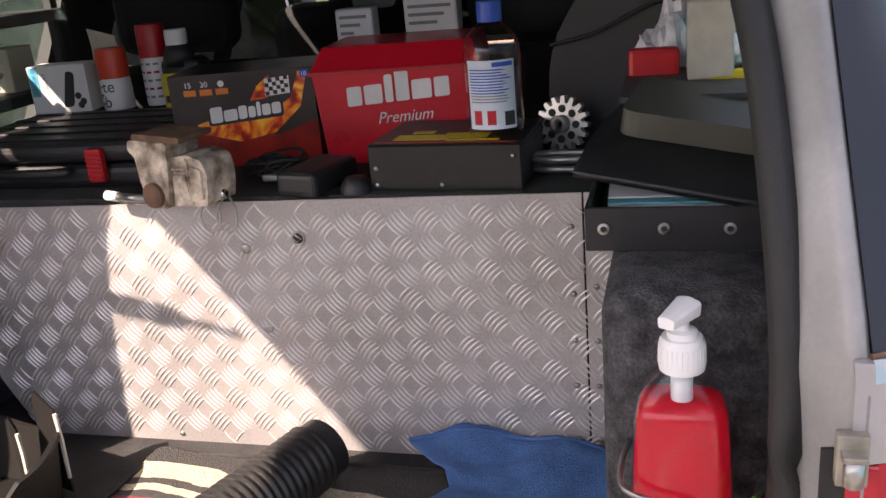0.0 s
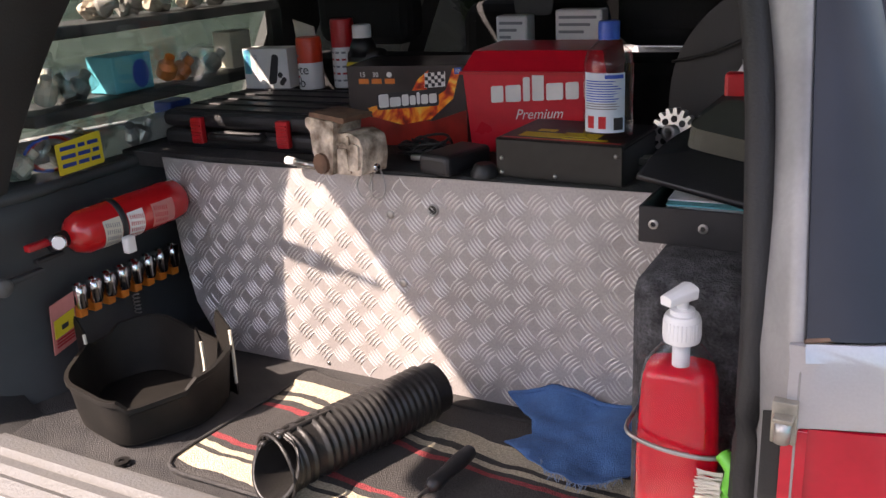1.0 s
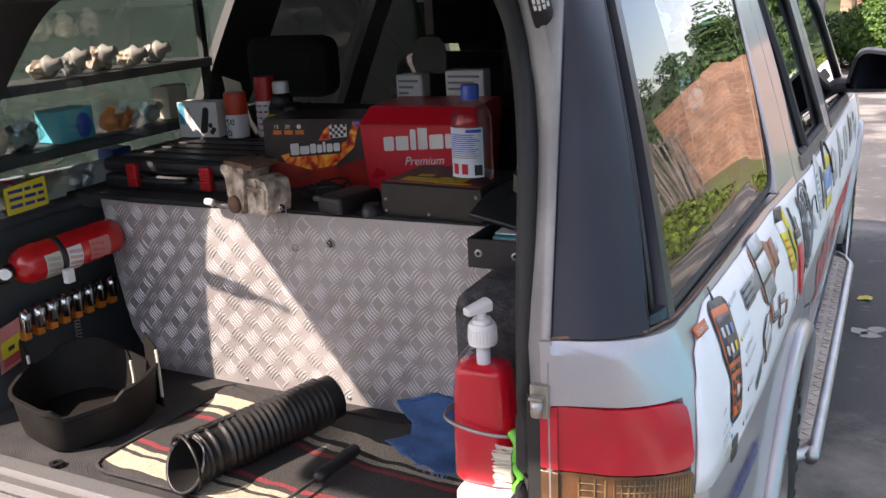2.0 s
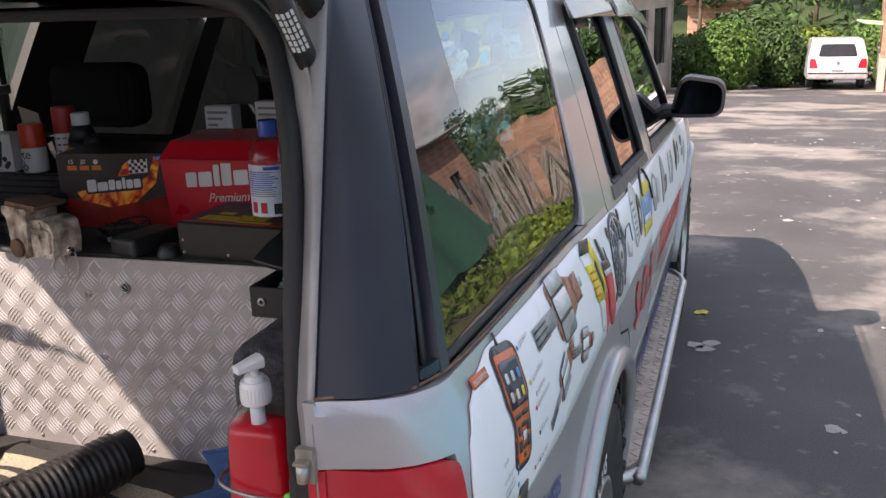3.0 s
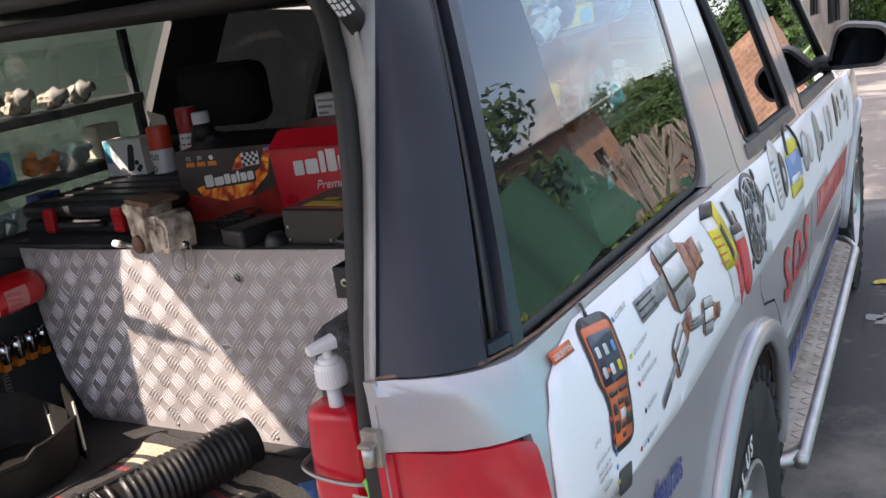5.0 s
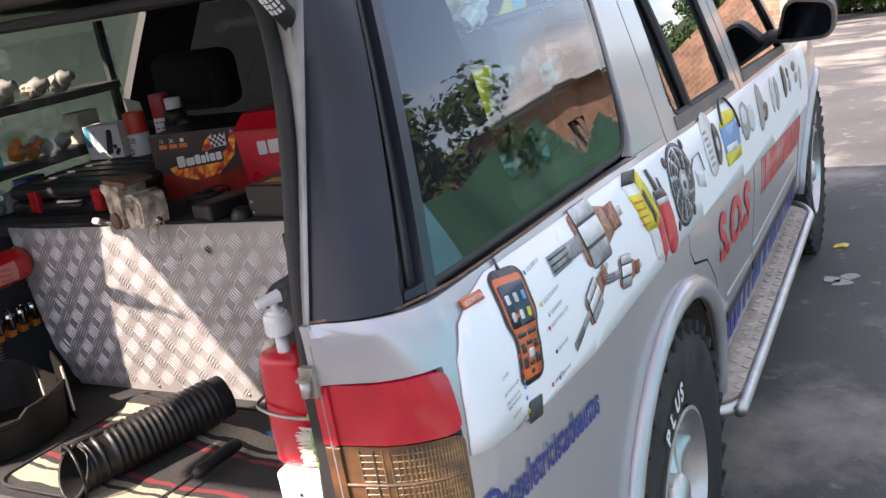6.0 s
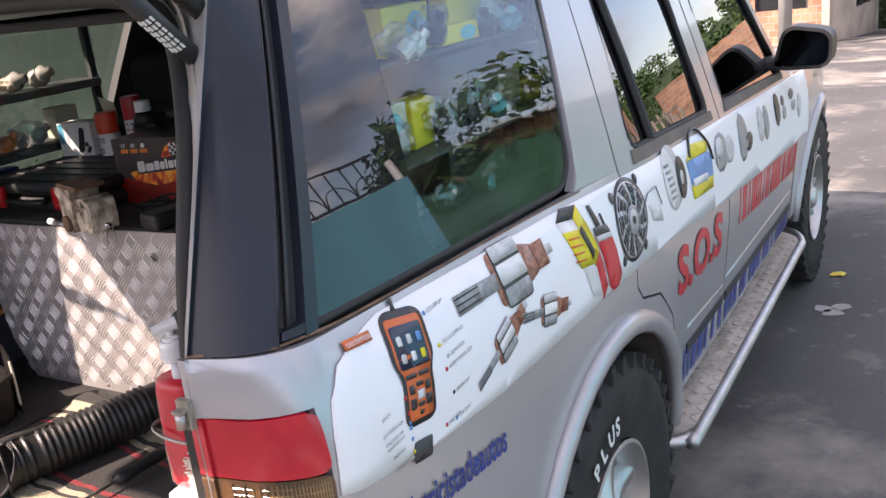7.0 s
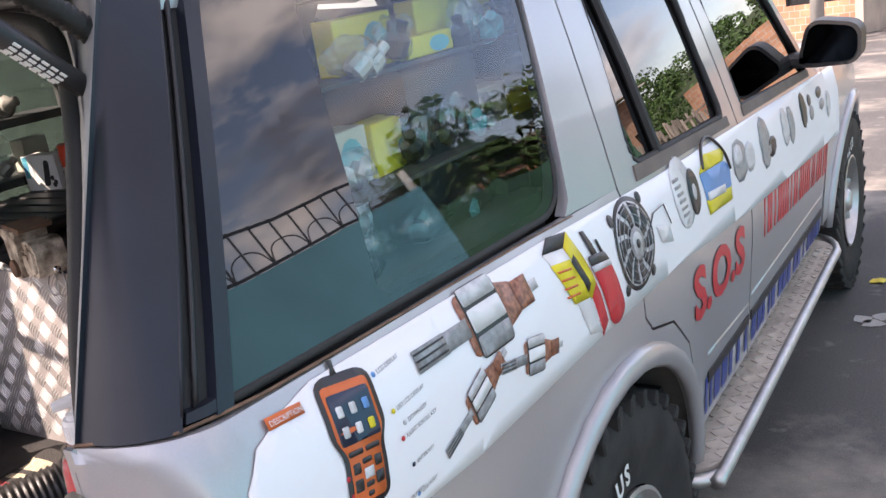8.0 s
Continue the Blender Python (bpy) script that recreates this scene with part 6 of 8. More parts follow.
# ---- prints on the side film ----
P_BLACK = node_mat("print_black", (0.03, 0.03, 0.032), 0.35)
P_ORANGE = node_mat("print_orange", (0.70, 0.14, 0.03), 0.35)
P_GREY = node_mat("print_grey", (0.33, 0.34, 0.35), 0.35, 0, 0.4, 90)
P_LIGHT = node_mat("print_light_grey", (0.60, 0.60, 0.61), 0.35, 0, 0.25, 70)
P_COPPER = node_mat("print_copper", (0.42, 0.17, 0.10), 0.35, 0, 0.6, 120, tone=(0.16, 0.06, 0.04))
P_RED = node_mat("print_red", (0.62, 0.03, 0.04), 0.35, 0, 0.15, 30)
P_BLUE = node_mat("print_blue", (0.015, 0.045, 0.24), 0.35)
P_SKY = node_mat("print_sky_blue", (0.10, 0.30, 0.62), 0.35)
P_YELLOW = node_mat("print_yellow", (0.75, 0.62, 0.02), 0.35)
P_SCREEN = node_mat("print_screen", (0.02, 0.035, 0.07), 0.25)
P_WHITE = node_mat("print_white", (0.78, 0.78, 0.78), 0.35)


def film_print(name, label):
    e = new(name)
    e.parent = film
    return tagged(e, label=label)


def on_film(y, z, d=0.0, layer=1):
    return on_side(y, z, d - 0.0035 - 0.0006 * layer)


def shape(name, pts, mat, parent, layer=1):
    return part(name, slab(pts, lambda y, z, d: on_film(y, z, d, layer), 0.0004, 0.04, 0.04), mat, parent, smooth=True)


def disc(cy, cz, ry, rz, n=24, a0=0.0):
    return [(cy + ry * math.cos(a0 + 2 * math.pi * i / n), cz + rz * math.sin(a0 + 2 * math.pi * i / n)) for i in range(n)]


def turned(pts, cy, cz, deg):
    c, s = math.cos(radians(deg)), math.sin(radians(deg))
    return [(cy + u * c - v * s, cz + u * s + v * c) for u, v in pts]


# hand-held scanner
sc = film_print("printed_scanner", "printed orange and black hand-held scanner")
SA = -11
def S(pts):
    return turned(pts, 0.285, 1.118, SA)


shape("scanner_case", S(rounded([(-0.044, 0.066), (-0.030, 0.074), (0.030, 0.074), (0.044, 0.066), (0.045, 0.01), (0.034, -0.01), (0.036, -0.068), (0.024, -0.076), (-0.024, -0.076), (-0.036, -0.068), (-0.034, -0.01), (-0.045, 0.01)], 0.008, 2)), P_BLACK, sc, 1)
shape("scanner_body", S(rounded([(-0.037, 0.064), (0.037, 0.064), (0.038, 0.008), (0.027, -0.012), (0.028, -0.068), (-0.028, -0.068), (-0.027, -0.012), (-0.038, 0.008)], 0.006, 2)), P_ORANGE, sc, 2)
shape("screen", S(rounded([(-0.033, 0.055), (0.033, 0.055), (0.033, 0.0), (-0.033, 0.0)], 0.004, 2)), P_SCREEN, sc, 3)
for i in range(3):
    for j in range(2):
        u, v = -0.021 + i * 0.021, 0.036 - j * 0.022
        shape("icon", S(rounded([(u - 0.005, v - 0.006), (u + 0.005, v - 0.006), (u + 0.005, v + 0.006), (u - 0.005, v + 0.006)], 0.002, 2)), (P_WHITE, P_LIGHT, P_SKY, P_LIGHT, P_WHITE, P_YELLOW)[i + 3 * j], sc, 4)
for u, v, w, h in ((-0.015, -0.010, 0.012, 0.003), (0.013, -0.010, 0.012, 0.003), (-0.018, -0.027, 0.006, 0.006), (0.0, -0.022, 0.008, 0.003), (0.018, -0.027, 0.006, 0.006), (-0.018, -0.046, 0.007, 0.007), (0.0, -0.049, 0.007, 0.003), (0.018, -0.046, 0.007, 0.007), (0.0, -0.060, 0.005, 0.003)):
    shape("key", S(rounded([(u - w, v - h), (u + w, v - h), (u + w, v + h), (u - w, v + h)], 0.002, 2)), P_BLACK, sc, 3)
shape("key", S([(-0.008, -0.042), (0.008, -0.042), (0.008, -0.030), (-0.008, -0.030)]), P_LIGHT, sc, 4)
shape("antenna", S([(-0.012, 0.073), (-0.002, 0.073), (-0.002, 0.080), (0.0, 0.088), (-0.009, 0.088), (-0.008, 0.080)]), P_BLACK, sc, 1)
shape("pad", S(rounded([(-0.018, -0.098), (0.026, -0.098), (0.026, -0.128), (-0.018, -0.128)], 0.005, 2)), P_BLACK, sc, 1)
shape("tag", turned([(-0.026, -0.006), (0.026, -0.006), (0.026, 0.006), (-0.026, 0.006)], 0.205, 1.186, -6), P_ORANGE, sc, 1)
tagw = lambda u, v, d=0.0: on_film(0.182 + u, 1.1855 + v - u * 0.1, d, 2)
words("DESCRIPTIONS", 0.008, P_WHITE, tagw, sc, stretch=0.95)
for text, y, z, mat in (("LCD DISPLAY", 0.352, 1.165, P_SKY), ("LED LCD DISPLAY", 0.355, 1.118, P_YELLOW), ("DOWN KEY", 0.366, 1.098, P_LIGHT), ("RIGHT SCROLL KEY", 0.355, 1.083, P_RED), ("ENTER KEY", 0.362, 1.045, P_SCREEN), ("HELP KEY", 0.335, 1.008, P_RED), ("USB PORT", 0.362, 1.005, P_SKY)):
    shape("dot", disc(y - 0.006, z + 0.002, 0.0032, 0.0032, 10), mat, sc)
    words(text, 0.0075, P_BLACK, lambda u, v, d=0.0, y=y, z=z: on_film(y + u, z + v + u * 0.02, d, 1), sc)
for text, y, z, mat in (("UP KEY", 0.19, 1.085, P_RED), ("LEFT SCROLL KEY", 0.185, 1.064, P_RED), ("ONE CLICK I/M", 0.188, 1.051, P_SKY), ("READINESS KEY", 0.19, 1.043, P_SKY), ("BACK KEY", 0.20, 1.027, P_SKY), ("POWER SWITCH", 0.202, 1.008, P_YELLOW)):
    shape("dot", disc(min(0.246, y + 0.062), z + 0.006, 0.0032, 0.0032, 10), mat, sc)
    words(text, 0.0066, P_BLACK, lambda u, v, d=0.0, y=y, z=z: on_film(y + u * 0.85, z + v + u * 0.02, d, 1), sc)


# armatures: shaft, winding pack, collector
def armature(cy, cz, deg, k, label):
    a = film_print("printed_armature", label)
    T = lambda pts: turned([(u * k, v * k) for u, v in pts], cy, cz, deg)
    shape("shaft", T([(-0.19, -0.013), (-0.06, -0.013), (-0.06, 0.013), (-0.19, 0.013)]), P_GREY, a, 1)
    shape("spline", T([(-0.195, -0.0145), (-0.12, -0.014), (-0.12, 0.014), (-0.195, 0.0145)]), P_GREY, a, 2)
    for i in range(3):
        shape("spline_groove", T([(-0.193, -0.010 + i * 0.009), (-0.122, -0.010 + i * 0.009), (-0.122, -0.0075 + i * 0.009), (-0.193, -0.0075 + i * 0.009)]), P_BLACK, a, 3)
    shape("coil_end", T(rounded([(0.03, -0.036), (0.085, -0.022), (0.085, 0.022), (0.03, 0.036)], 0.01, 3)), P_COPPER, a, 1)
    shape("coil_back", T(rounded([(-0.07, -0.04), (-0.05, -0.045), (-0.05, 0.045), (-0.07, 0.04)], 0.01, 3)), P_COPPER, a, 1)
    shape("pack", T(rounded([(-0.055, -0.05), (0.04, -0.05), (0.04, 0.05), (-0.055, 0.05)], 0.012, 3)), P_BLACK, a, 2)
    for v0, v1, m in ((0.025, 0.049, P_LIGHT), (-0.012, 0.020, P_WHITE), (-0.047, -0.018, P_GREY)):
        shape("lamination", T(rounded([(-0.052, v0), (0.038, v0), (0.038, v1), (-0.052, v1)], 0.004, 2)), m, a, 3)
    shape("collector", T([(0.08, -0.022), (0.125, -0.022), (0.125, 0.022), (0.08, 0.022)]), P_COPPER, a, 2)
    shape("pin", T([(0.125, -0.008), (0.15, -0.008), (0.15, 0.008), (0.125, 0.008)]), P_LIGHT, a, 1)


armature(0.605, 1.138, -3, 0.96, "printed starter armature with long splined shaft")
armature(0.527, 1.056, 19, 0.56, "printed starter armature pointing down")
armature(0.688, 1.040, -13, 0.56, "printed small starter armature")

# ignition coil beside its box
coil = film_print("printed_coil", "printed red ignition coil beside its yellow box")
shape("carton_front", [(0.80, 1.155), (0.865, 1.145), (0.925, 0.975), (0.875, 0.99)], P_WHITE, coil, 1)
shape("carton_panel", [(0.805, 1.135), (0.868, 1.125), (0.895, 1.05), (0.835, 1.06)], P_YELLOW, coil, 2)
shape("carton_side", [(0.865, 1.145), (0.897, 1.163), (0.952, 0.985), (0.925, 0.965)], P_RED, coil, 1)
shape("carton_side_top", [(0.866, 1.145), (0.897, 1.163), (0.925, 1.065), (0.895, 1.045)], P_YELLOW, coil, 2)
shape("carton_lid", [(0.80, 1.155), (0.835, 1.172), (0.897, 1.163), (0.865, 1.145)], P_BLACK, coil, 2)
shape("brand_bar", [(0.868, 1.12), (0.884, 1.128), (0.905, 1.07), (0.889, 1.06)], P_BLACK, coil, 3)
for i in range(4):
    shape("print_line", [(0.815, 1.122 - i * 0.014), (0.86, 1.114 - i * 0.014), (0.862, 1.110 - i * 0.014), (0.817, 1.118 - i * 0.014)], P_ORANGE, coil, 3)
shape("coil_can", rounded([(0.925, 1.090), (0.995, 1.080), (1.032, 0.980), (1.000, 0.960), (0.965, 0.970)], 0.015, 3), P_RED, coil, 3)
shape("coil_cap", rounded([(0.922, 1.110), (0.985, 1.100), (0.998, 1.077), (0.925, 1.087)], 0.006, 2), P_BLACK, coil, 4)
shape("coil_collar", [(0.923, 1.093), (0.994, 1.082), (0.998, 1.071), (0.927, 1.081)], P_LIGHT, coil, 5)
shape("coil_tower", [(0.933, 1.150), (0.948, 1.148), (0.960, 1.105), (0.940, 1.107)], P_BLACK, coil, 3)
shape("coil_post", [(0.970, 1.125), (0.978, 1.123), (0.982, 1.100), (0.973, 1.102)], P_BLACK, coil, 3)

# radiator fan
fan = film_print("printed_fan", "printed black radiator fan")
FC, FY, FZ = (1.126, 1.066), 0.090, 0.088
shape("fan_ring", disc(*FC, FY, FZ, 36), P_BLACK, fan, 1)
shape("fan_open", disc(*FC, FY * 0.9, FZ * 0.9, 36), P_LIGHT, fan, 2)
for i in range(10):
    a = 2 * math.pi * i / 10
    pts = [(FC[0] + FY * 0.9 * r * math.cos(a + da), FC[1] + FZ * 0.9 * r * math.sin(a + da)) for r, da in ((0.3, 0.0), (0.6, 0.12), (0.98, 0.3), (0.98, 0.78), (0.6, 0.55), (0.3, 0.5))]
    shape("blade", pts, P_BLACK, fan, 3)
for r in (0.45, 0.62, 0.8):
    ringp = disc(*FC, FY * r, FZ * r, 30)
    part("guard_ring", sweep([on_film(y, z, 0, 4) for y, z in ringp], 0.0009, 4, True), P_GREY, fan)
shape("motor", disc(*FC, FY * 0.36, FZ * 0.36, 24), P_GREY, fan, 5)
shape("motor_cap", disc(*FC, FY * 0.25, FZ * 0.25, 24), P_LIGHT, fan, 6)
shape("motor_hub", disc(*FC, FY * 0.1, FZ * 0.1, 16), P_BLACK, fan, 7)
for a in (0.8, 2.4, 3.9, 5.4):
    shape("lug", disc(FC[0] + FY * 1.1 * math.cos(a), FC[1] + FZ * 1.1 * math.sin(a), 0.012, 0.012, 10), P_BLACK, fan, 1)
shape("sensor", [(1.235, 1.066), (1.305, 1.046), (1.318, 1.006), (1.25, 1.026)], P_WHITE, fan, 2)
part("sensor_wire", sweep([on_film(y, z, 0, 3) for y, z in ((1.19, 1.066), (1.235, 1.092), (1.295, 1.092), (1.315, 1.046))], 0.0015, 4), P_BLACK, fan)

# alternator, battery and the row of small parts
alt = film_print("printed_alternator", "printed silver alternator")
shape("housing", disc(1.430, 1.078, 0.065, 0.078, 24), P_LIGHT, alt, 1)
shape("rear_plate", disc(1.410, 1.080, 0.045, 0.07, 24), P_WHITE, alt, 2)
for i in range(6):
    shape("slot", [(1.375 + 0.004 * i, 1.118 - i * 0.016), (1.415 + 0.004 * i, 1.116 - i * 0.016), (1.415 + 0.004 * i, 1.109 - i * 0.016), (1.375 + 0.004 * i, 1.111 - i * 0.016)], P_GREY, alt, 3)
shape("pulley", disc(1.490, 1.063, 0.036, 0.052, 24), P_BLACK, alt, 3)
shape("pulley_hub", disc(1.490, 1.063, 0.013, 0.018, 16), P_LIGHT, alt, 4)
bat = film_print("printed_battery", "printed blue and yellow car battery with handle")
shape("battery_case", rounded([(1.548, 1.085), (1.738, 1.070), (1.778, 1.050), (1.768, 0.965), (1.578, 0.985)], 0.012, 2), P_SKY, bat, 1)
shape("battery_foot", [(1.563, 1.020), (1.768, 0.998), (1.768, 0.965), (1.578, 0.982)], P_YELLOW, bat, 2)
shape("battery_top", [(1.548, 1.085), (1.618, 1.115), (1.768, 1.095), (1.738, 1.070)], P_YELLOW, bat, 2)
shape("brand_bar", [(1.578, 1.035), (1.718, 1.018), (1.718, 0.998), (1.578, 1.015)], P_WHITE, bat, 3)
part("battery_handle", sweep([on_film(y, z, 0, 3) for y, z in smooth_path([Vector((1.578, 1.090)), Vector((1.618, 1.135)), Vector((1.688, 1.140)), Vector((1.758, 1.090)), Vector((1.778, 1.040))], 5)], 0.004, 5), P_BLACK, bat)
small = film_print("printed_small_part", "printed row of grey starter parts and bulbs")
for cy, cz, ry, rz, m in ((2.05, 1.0, 0.07, 0.055, P_GREY), (2.04, 1.015, 0.04, 0.03, P_LIGHT), (2.13, 0.99, 0.05, 0.04, P_LIGHT), (2.28, 0.99, 0.06, 0.075, P_GREY), (2.34, 0.965, 0.05, 0.03, P_BLACK), (2.50, 0.985, 0.045, 0.06, P_LIGHT), (2.57, 0.975, 0.045, 0.06, P_GREY), (2.74, 0.985, 0.05, 0.06, P_BLACK), (2.83, 1.0, 0.03, 0.02, P_BLACK), (2.84, 0.955, 0.035, 0.025, P_GREY), (2.98, 1.0, 0.05, 0.02, P_BLACK), (3.0, 0.955, 0.045, 0.02, P_GREY), (3.10, 0.935, 0.04, 0.05, P_LIGHT)):
    shape("part_shape", disc(cy - 0.18 * (3.0 - cy), cz + 0.032 * (3.1 - cy), ry, rz, 9, cy), m, small, 1 if m != P_LIGHT else 2)

# lettering on the paint
let = thing("side_lettering", "red and blue vinyl lettering on the silver side", "decal")
def on_paint(y, z, d=0.0):
    return on_side(y, z, d - 0.0012)


words("S.O.S", 0.165, P_RED, lambda u, v, d=0.0: on_paint(1.428 + u * 1.12, 0.778 + v - u * 0.065, d - 0.001), let, stretch=1.1, label="red letters", bold=0.006)
u = 2.10
hts = random.Random(3)
while u < 3.12:
    w = hts.choice((0.012, 0.02, 0.028))
    part("letter_bar", slab([(u, 0.757 - (u - 2.1) * 0.08), (u + w, 0.757 - (u - 2.1) * 0.08), (u + w, 0.878 - (u - 2.1) * 0.045), (u, 0.878 - (u - 2.1) * 0.045)], lambda y, z, d: on_paint(y, z, d - 0.001), 0.0006), P_RED, let)
    u += w + hts.choice((0.008, 0.012, 0.03))
u = 1.53
while u < 3.05:
    w = hts.choice((0.02, 0.03, 0.05))
    part("number_bar", slab([(u, 0.492 - (u - 1.5) * 0.02), (u + w, 0.492 - (u - 1.5) * 0.02), (u + w, 0.585 - (u - 1.5) * 0.035), (u, 0.585 - (u - 1.5) * 0.035)], lambda y, z, d: on_paint(y, z, d - 0.001), 0.0006), P_BLUE, let)
    u += w + hts.choice((0.012, 0.02, 0.05))
words("@soseletricistadeautos", 0.062, P_BLUE, lambda u, v, d=0.0: on_paint(0.105 + u, 0.925 + v * 1.05 - u * 0.115, d - 0.001), let, stretch=0.66, shear=0.12, label="blue letters", bold=0.0014)
# white tyre lettering
for wh in (rear_wheel, front_wheel):
    for k, ch in enumerate("PLUS"):
        a0 = radians(214 - k * 9.5)
        def on_tyre(u, v, d=0.0, a0=a0):
            r = 0.245 + v
            a = a0 - u / 0.3
            return Vector((r * math.cos(a), r * math.sin(a), 0.0065 - 0.02 * max(0, v - 0.045)))
        words(ch, 0.056, WHITE_PRINT, on_tyre, wh, "tyre_letter", bold=0.0022)

# ---- racks inside the side windows ----
def crumpled(parent, name, c, size, mat, seed, label=""):
    tmp = bmesh.new()
    bmesh.ops.create_icosphere(tmp, subdivisions=3, radius=1.0)
    off = Vector((seed * 3.7, seed * 1.3, 0))
    for v in tmp.verts:
        k = 1 + 0.35 * noise.noise(v.co * 1.6 + off) + 0.22 * noise.noise(v.co * 4.2 + off)
        v.co = Vector((c[0] + v.co.x * size[0] * k, c[1] + v.co.y * size[1] * k, c[2] + v.co.z * size[2] * k))
    return part(name, tmp, mat, parent, label)


def bagged_part(x, y, z, w, h, seed, core):
    t = thing("bagged_part", "car part in a crumpled clear plastic bag on the rack", "bag", group="bagged parts on the racks")
    crumpled(t, "bag", (x, y, z + h * 0.55), (0.025, w / 2, h * 0.5), FILM_BAG, seed, "clear bag")
    r2 = random.Random(seed)
    for k in range(2):
        cy, cz = y + r2.uniform(-0.2, 0.2) * w, z + h * r2.uniform(0.25, 0.5)
        tmp = lathe([(0.012, 0), (0.02, 0.006), (0.02, 0.03), (0.01, 0.04), (0.01, 0.055)], 12, along((x, cy, cz - 0.02), (x + r2.uniform(-0.5, 0.5), cy + r2.uniform(-1, 1), cz + 0.6)))
        part("part_core", tmp, core, t)


def carton(x, y, z, w, h, mat, label, stripe=None, depth=0.05, yaw=0):
    t = thing("carton", label, "box")
    o = part("carton_body", box((-depth / 2, -w / 2, 0), (depth / 2, w / 2, h), 0.002, 1), mat, t)
    o.matrix_local = pose(x, y, z, 0, 0, yaw)
    if stripe:
        for sx in (-1, 1):
            o = part("stripe", slab(disc(0.18 * w, h * 0.45, w * 0.22, h * 0.4, 12), lambda a, b, d, sx=sx: Vector((sx * (depth / 2 + 0.0008 - d), a, b)), 0.0004), stripe, t)
            o.matrix_local = pose(x, y, z, 0, 0, yaw)


# right rack: shelves behind the quarter glass
rack_r = thing("window_rack", "dark shelves of cartons behind the quarter window", "rack")
for y0, y1, z in ((0.47, 1.22, 1.480), (0.45, 1.22, 1.322), (0.45, 1.10, 1.19)):
    part("rack_shelf", box((0.52, y0, z - 0.012 + 0.0), (0.665 if z > 1.4 else 0.70, y1, z - 0.006)), TRIM, rack_r)
carton(0.60, 0.735, 1.474, 0.15, 0.082, YELLOW, "yellow carton with a blue band in the window rack", TEAL, 0.04)
carton(0.60, 1.01, 1.474, 0.26, 0.088, YELLOW, "long yellow and cream carton in the window rack", CREAM, 0.04)
carton(0.632, 0.875, 1.474, 0.14, 0.034, YELLOW, "small yellow carton with a blue swoosh", TEAL, 0.03)
carton(0.615, 0.605, 1.316, 0.13, 0.086, CREAM, "white carton with a teal circle", TEAL)
carton(0.615, 0.755, 1.316, 0.17, 0.082, YELLOW, "bright yellow carton in the window rack", None, 0.05, 6)
carton(0.62, 1.165, 1.316, 0.10, 0.045, YELLOW, "small yellow carton on the rack")
carton(0.615, 1.06, 1.316, 0.12, 0.072, CREAM, "pale carton in the window rack")
for k, (y, z, w, h) in enumerate(((0.66, 1.474, 0.13, 0.055), (0.77, 1.474, 0.07, 0.075), (0.98, 1.474, 0.08, 0.075), (1.07, 1.474, 0.12, 0.06), (0.60, 1.316, 0.12, 0.06), (0.78, 1.316, 0.14, 0.075), (0.89, 1.316, 0.11, 0.085), (0.97, 1.316, 0.11, 0.07), (1.05, 1.316, 0.09, 0.06), (0.60, 1.187, 0.13, 0.06), (0.77, 1.187, 0.15, 0.06), (0.93, 1.187, 0.14, 0.06))):
    bagged_part(0.648, y, z, w, h, 20 + k, (ALLOY, BLACK_PLASTIC, BLACK_PLASTIC, TEAL)[k % 4])

STEEL_DULL = node_mat("dull_cast_metal", (0.42, 0.40, 0.37), 0.65, 0.3, 0.4, 30, 0.3, 200)
# left rack behind a sheet of acrylic
rack_l = thing("side_rack", "dark shelves of spare parts behind a clear acrylic sheet", "rack")
for z, y0, y1 in ((1.425, 0.40, 1.06), (1.285, 0.36, 1.06), (1.172, 0.25, 1.06)):
    part("rack_shelf", box((-0.70, y0, z - 0.022), (-0.575, y1, z), 0.003), TRIM, rack_l)
part("upright", box((-0.60, 1.04, 1.17), (-0.585, 1.06, 1.58)), TRIM, rack_l)
sheet = part("acrylic_sheet", slab([(0.33, 1.175), (1.05, 1.165), (1.05, 1.56), (0.50, 1.56)], lambda y, z, d: Vector((-0.562 - d, y, z)), 0.003), PLEXI, rack_l, "clear acrylic sheet")
sheet.visible_shadow = False
carton(-0.635, 0.62, 1.286, 0.10, 0.07, node_mat("cyan_card", (0.10, 0.50, 0.62), 0.5), "cyan carton with a round print on the rack", BLUE, 0.07)
carton(-0.63, 0.95, 1.286, 0.07, 0.08, CREAM, "cream carton on the rack")
carton(-0.63, 0.56, 1.173, 0.09, 0.045, CREAM, "cream carton on the lower rack")
carton(-0.63, 0.68, 1.173, 0.10, 0.05, WHITE_PLASTIC, "white carton on the lower rack")
carton(-0.65, 0.76, 1.173, 0.06, 0.07, BLUE, "blue carton on the lower rack")
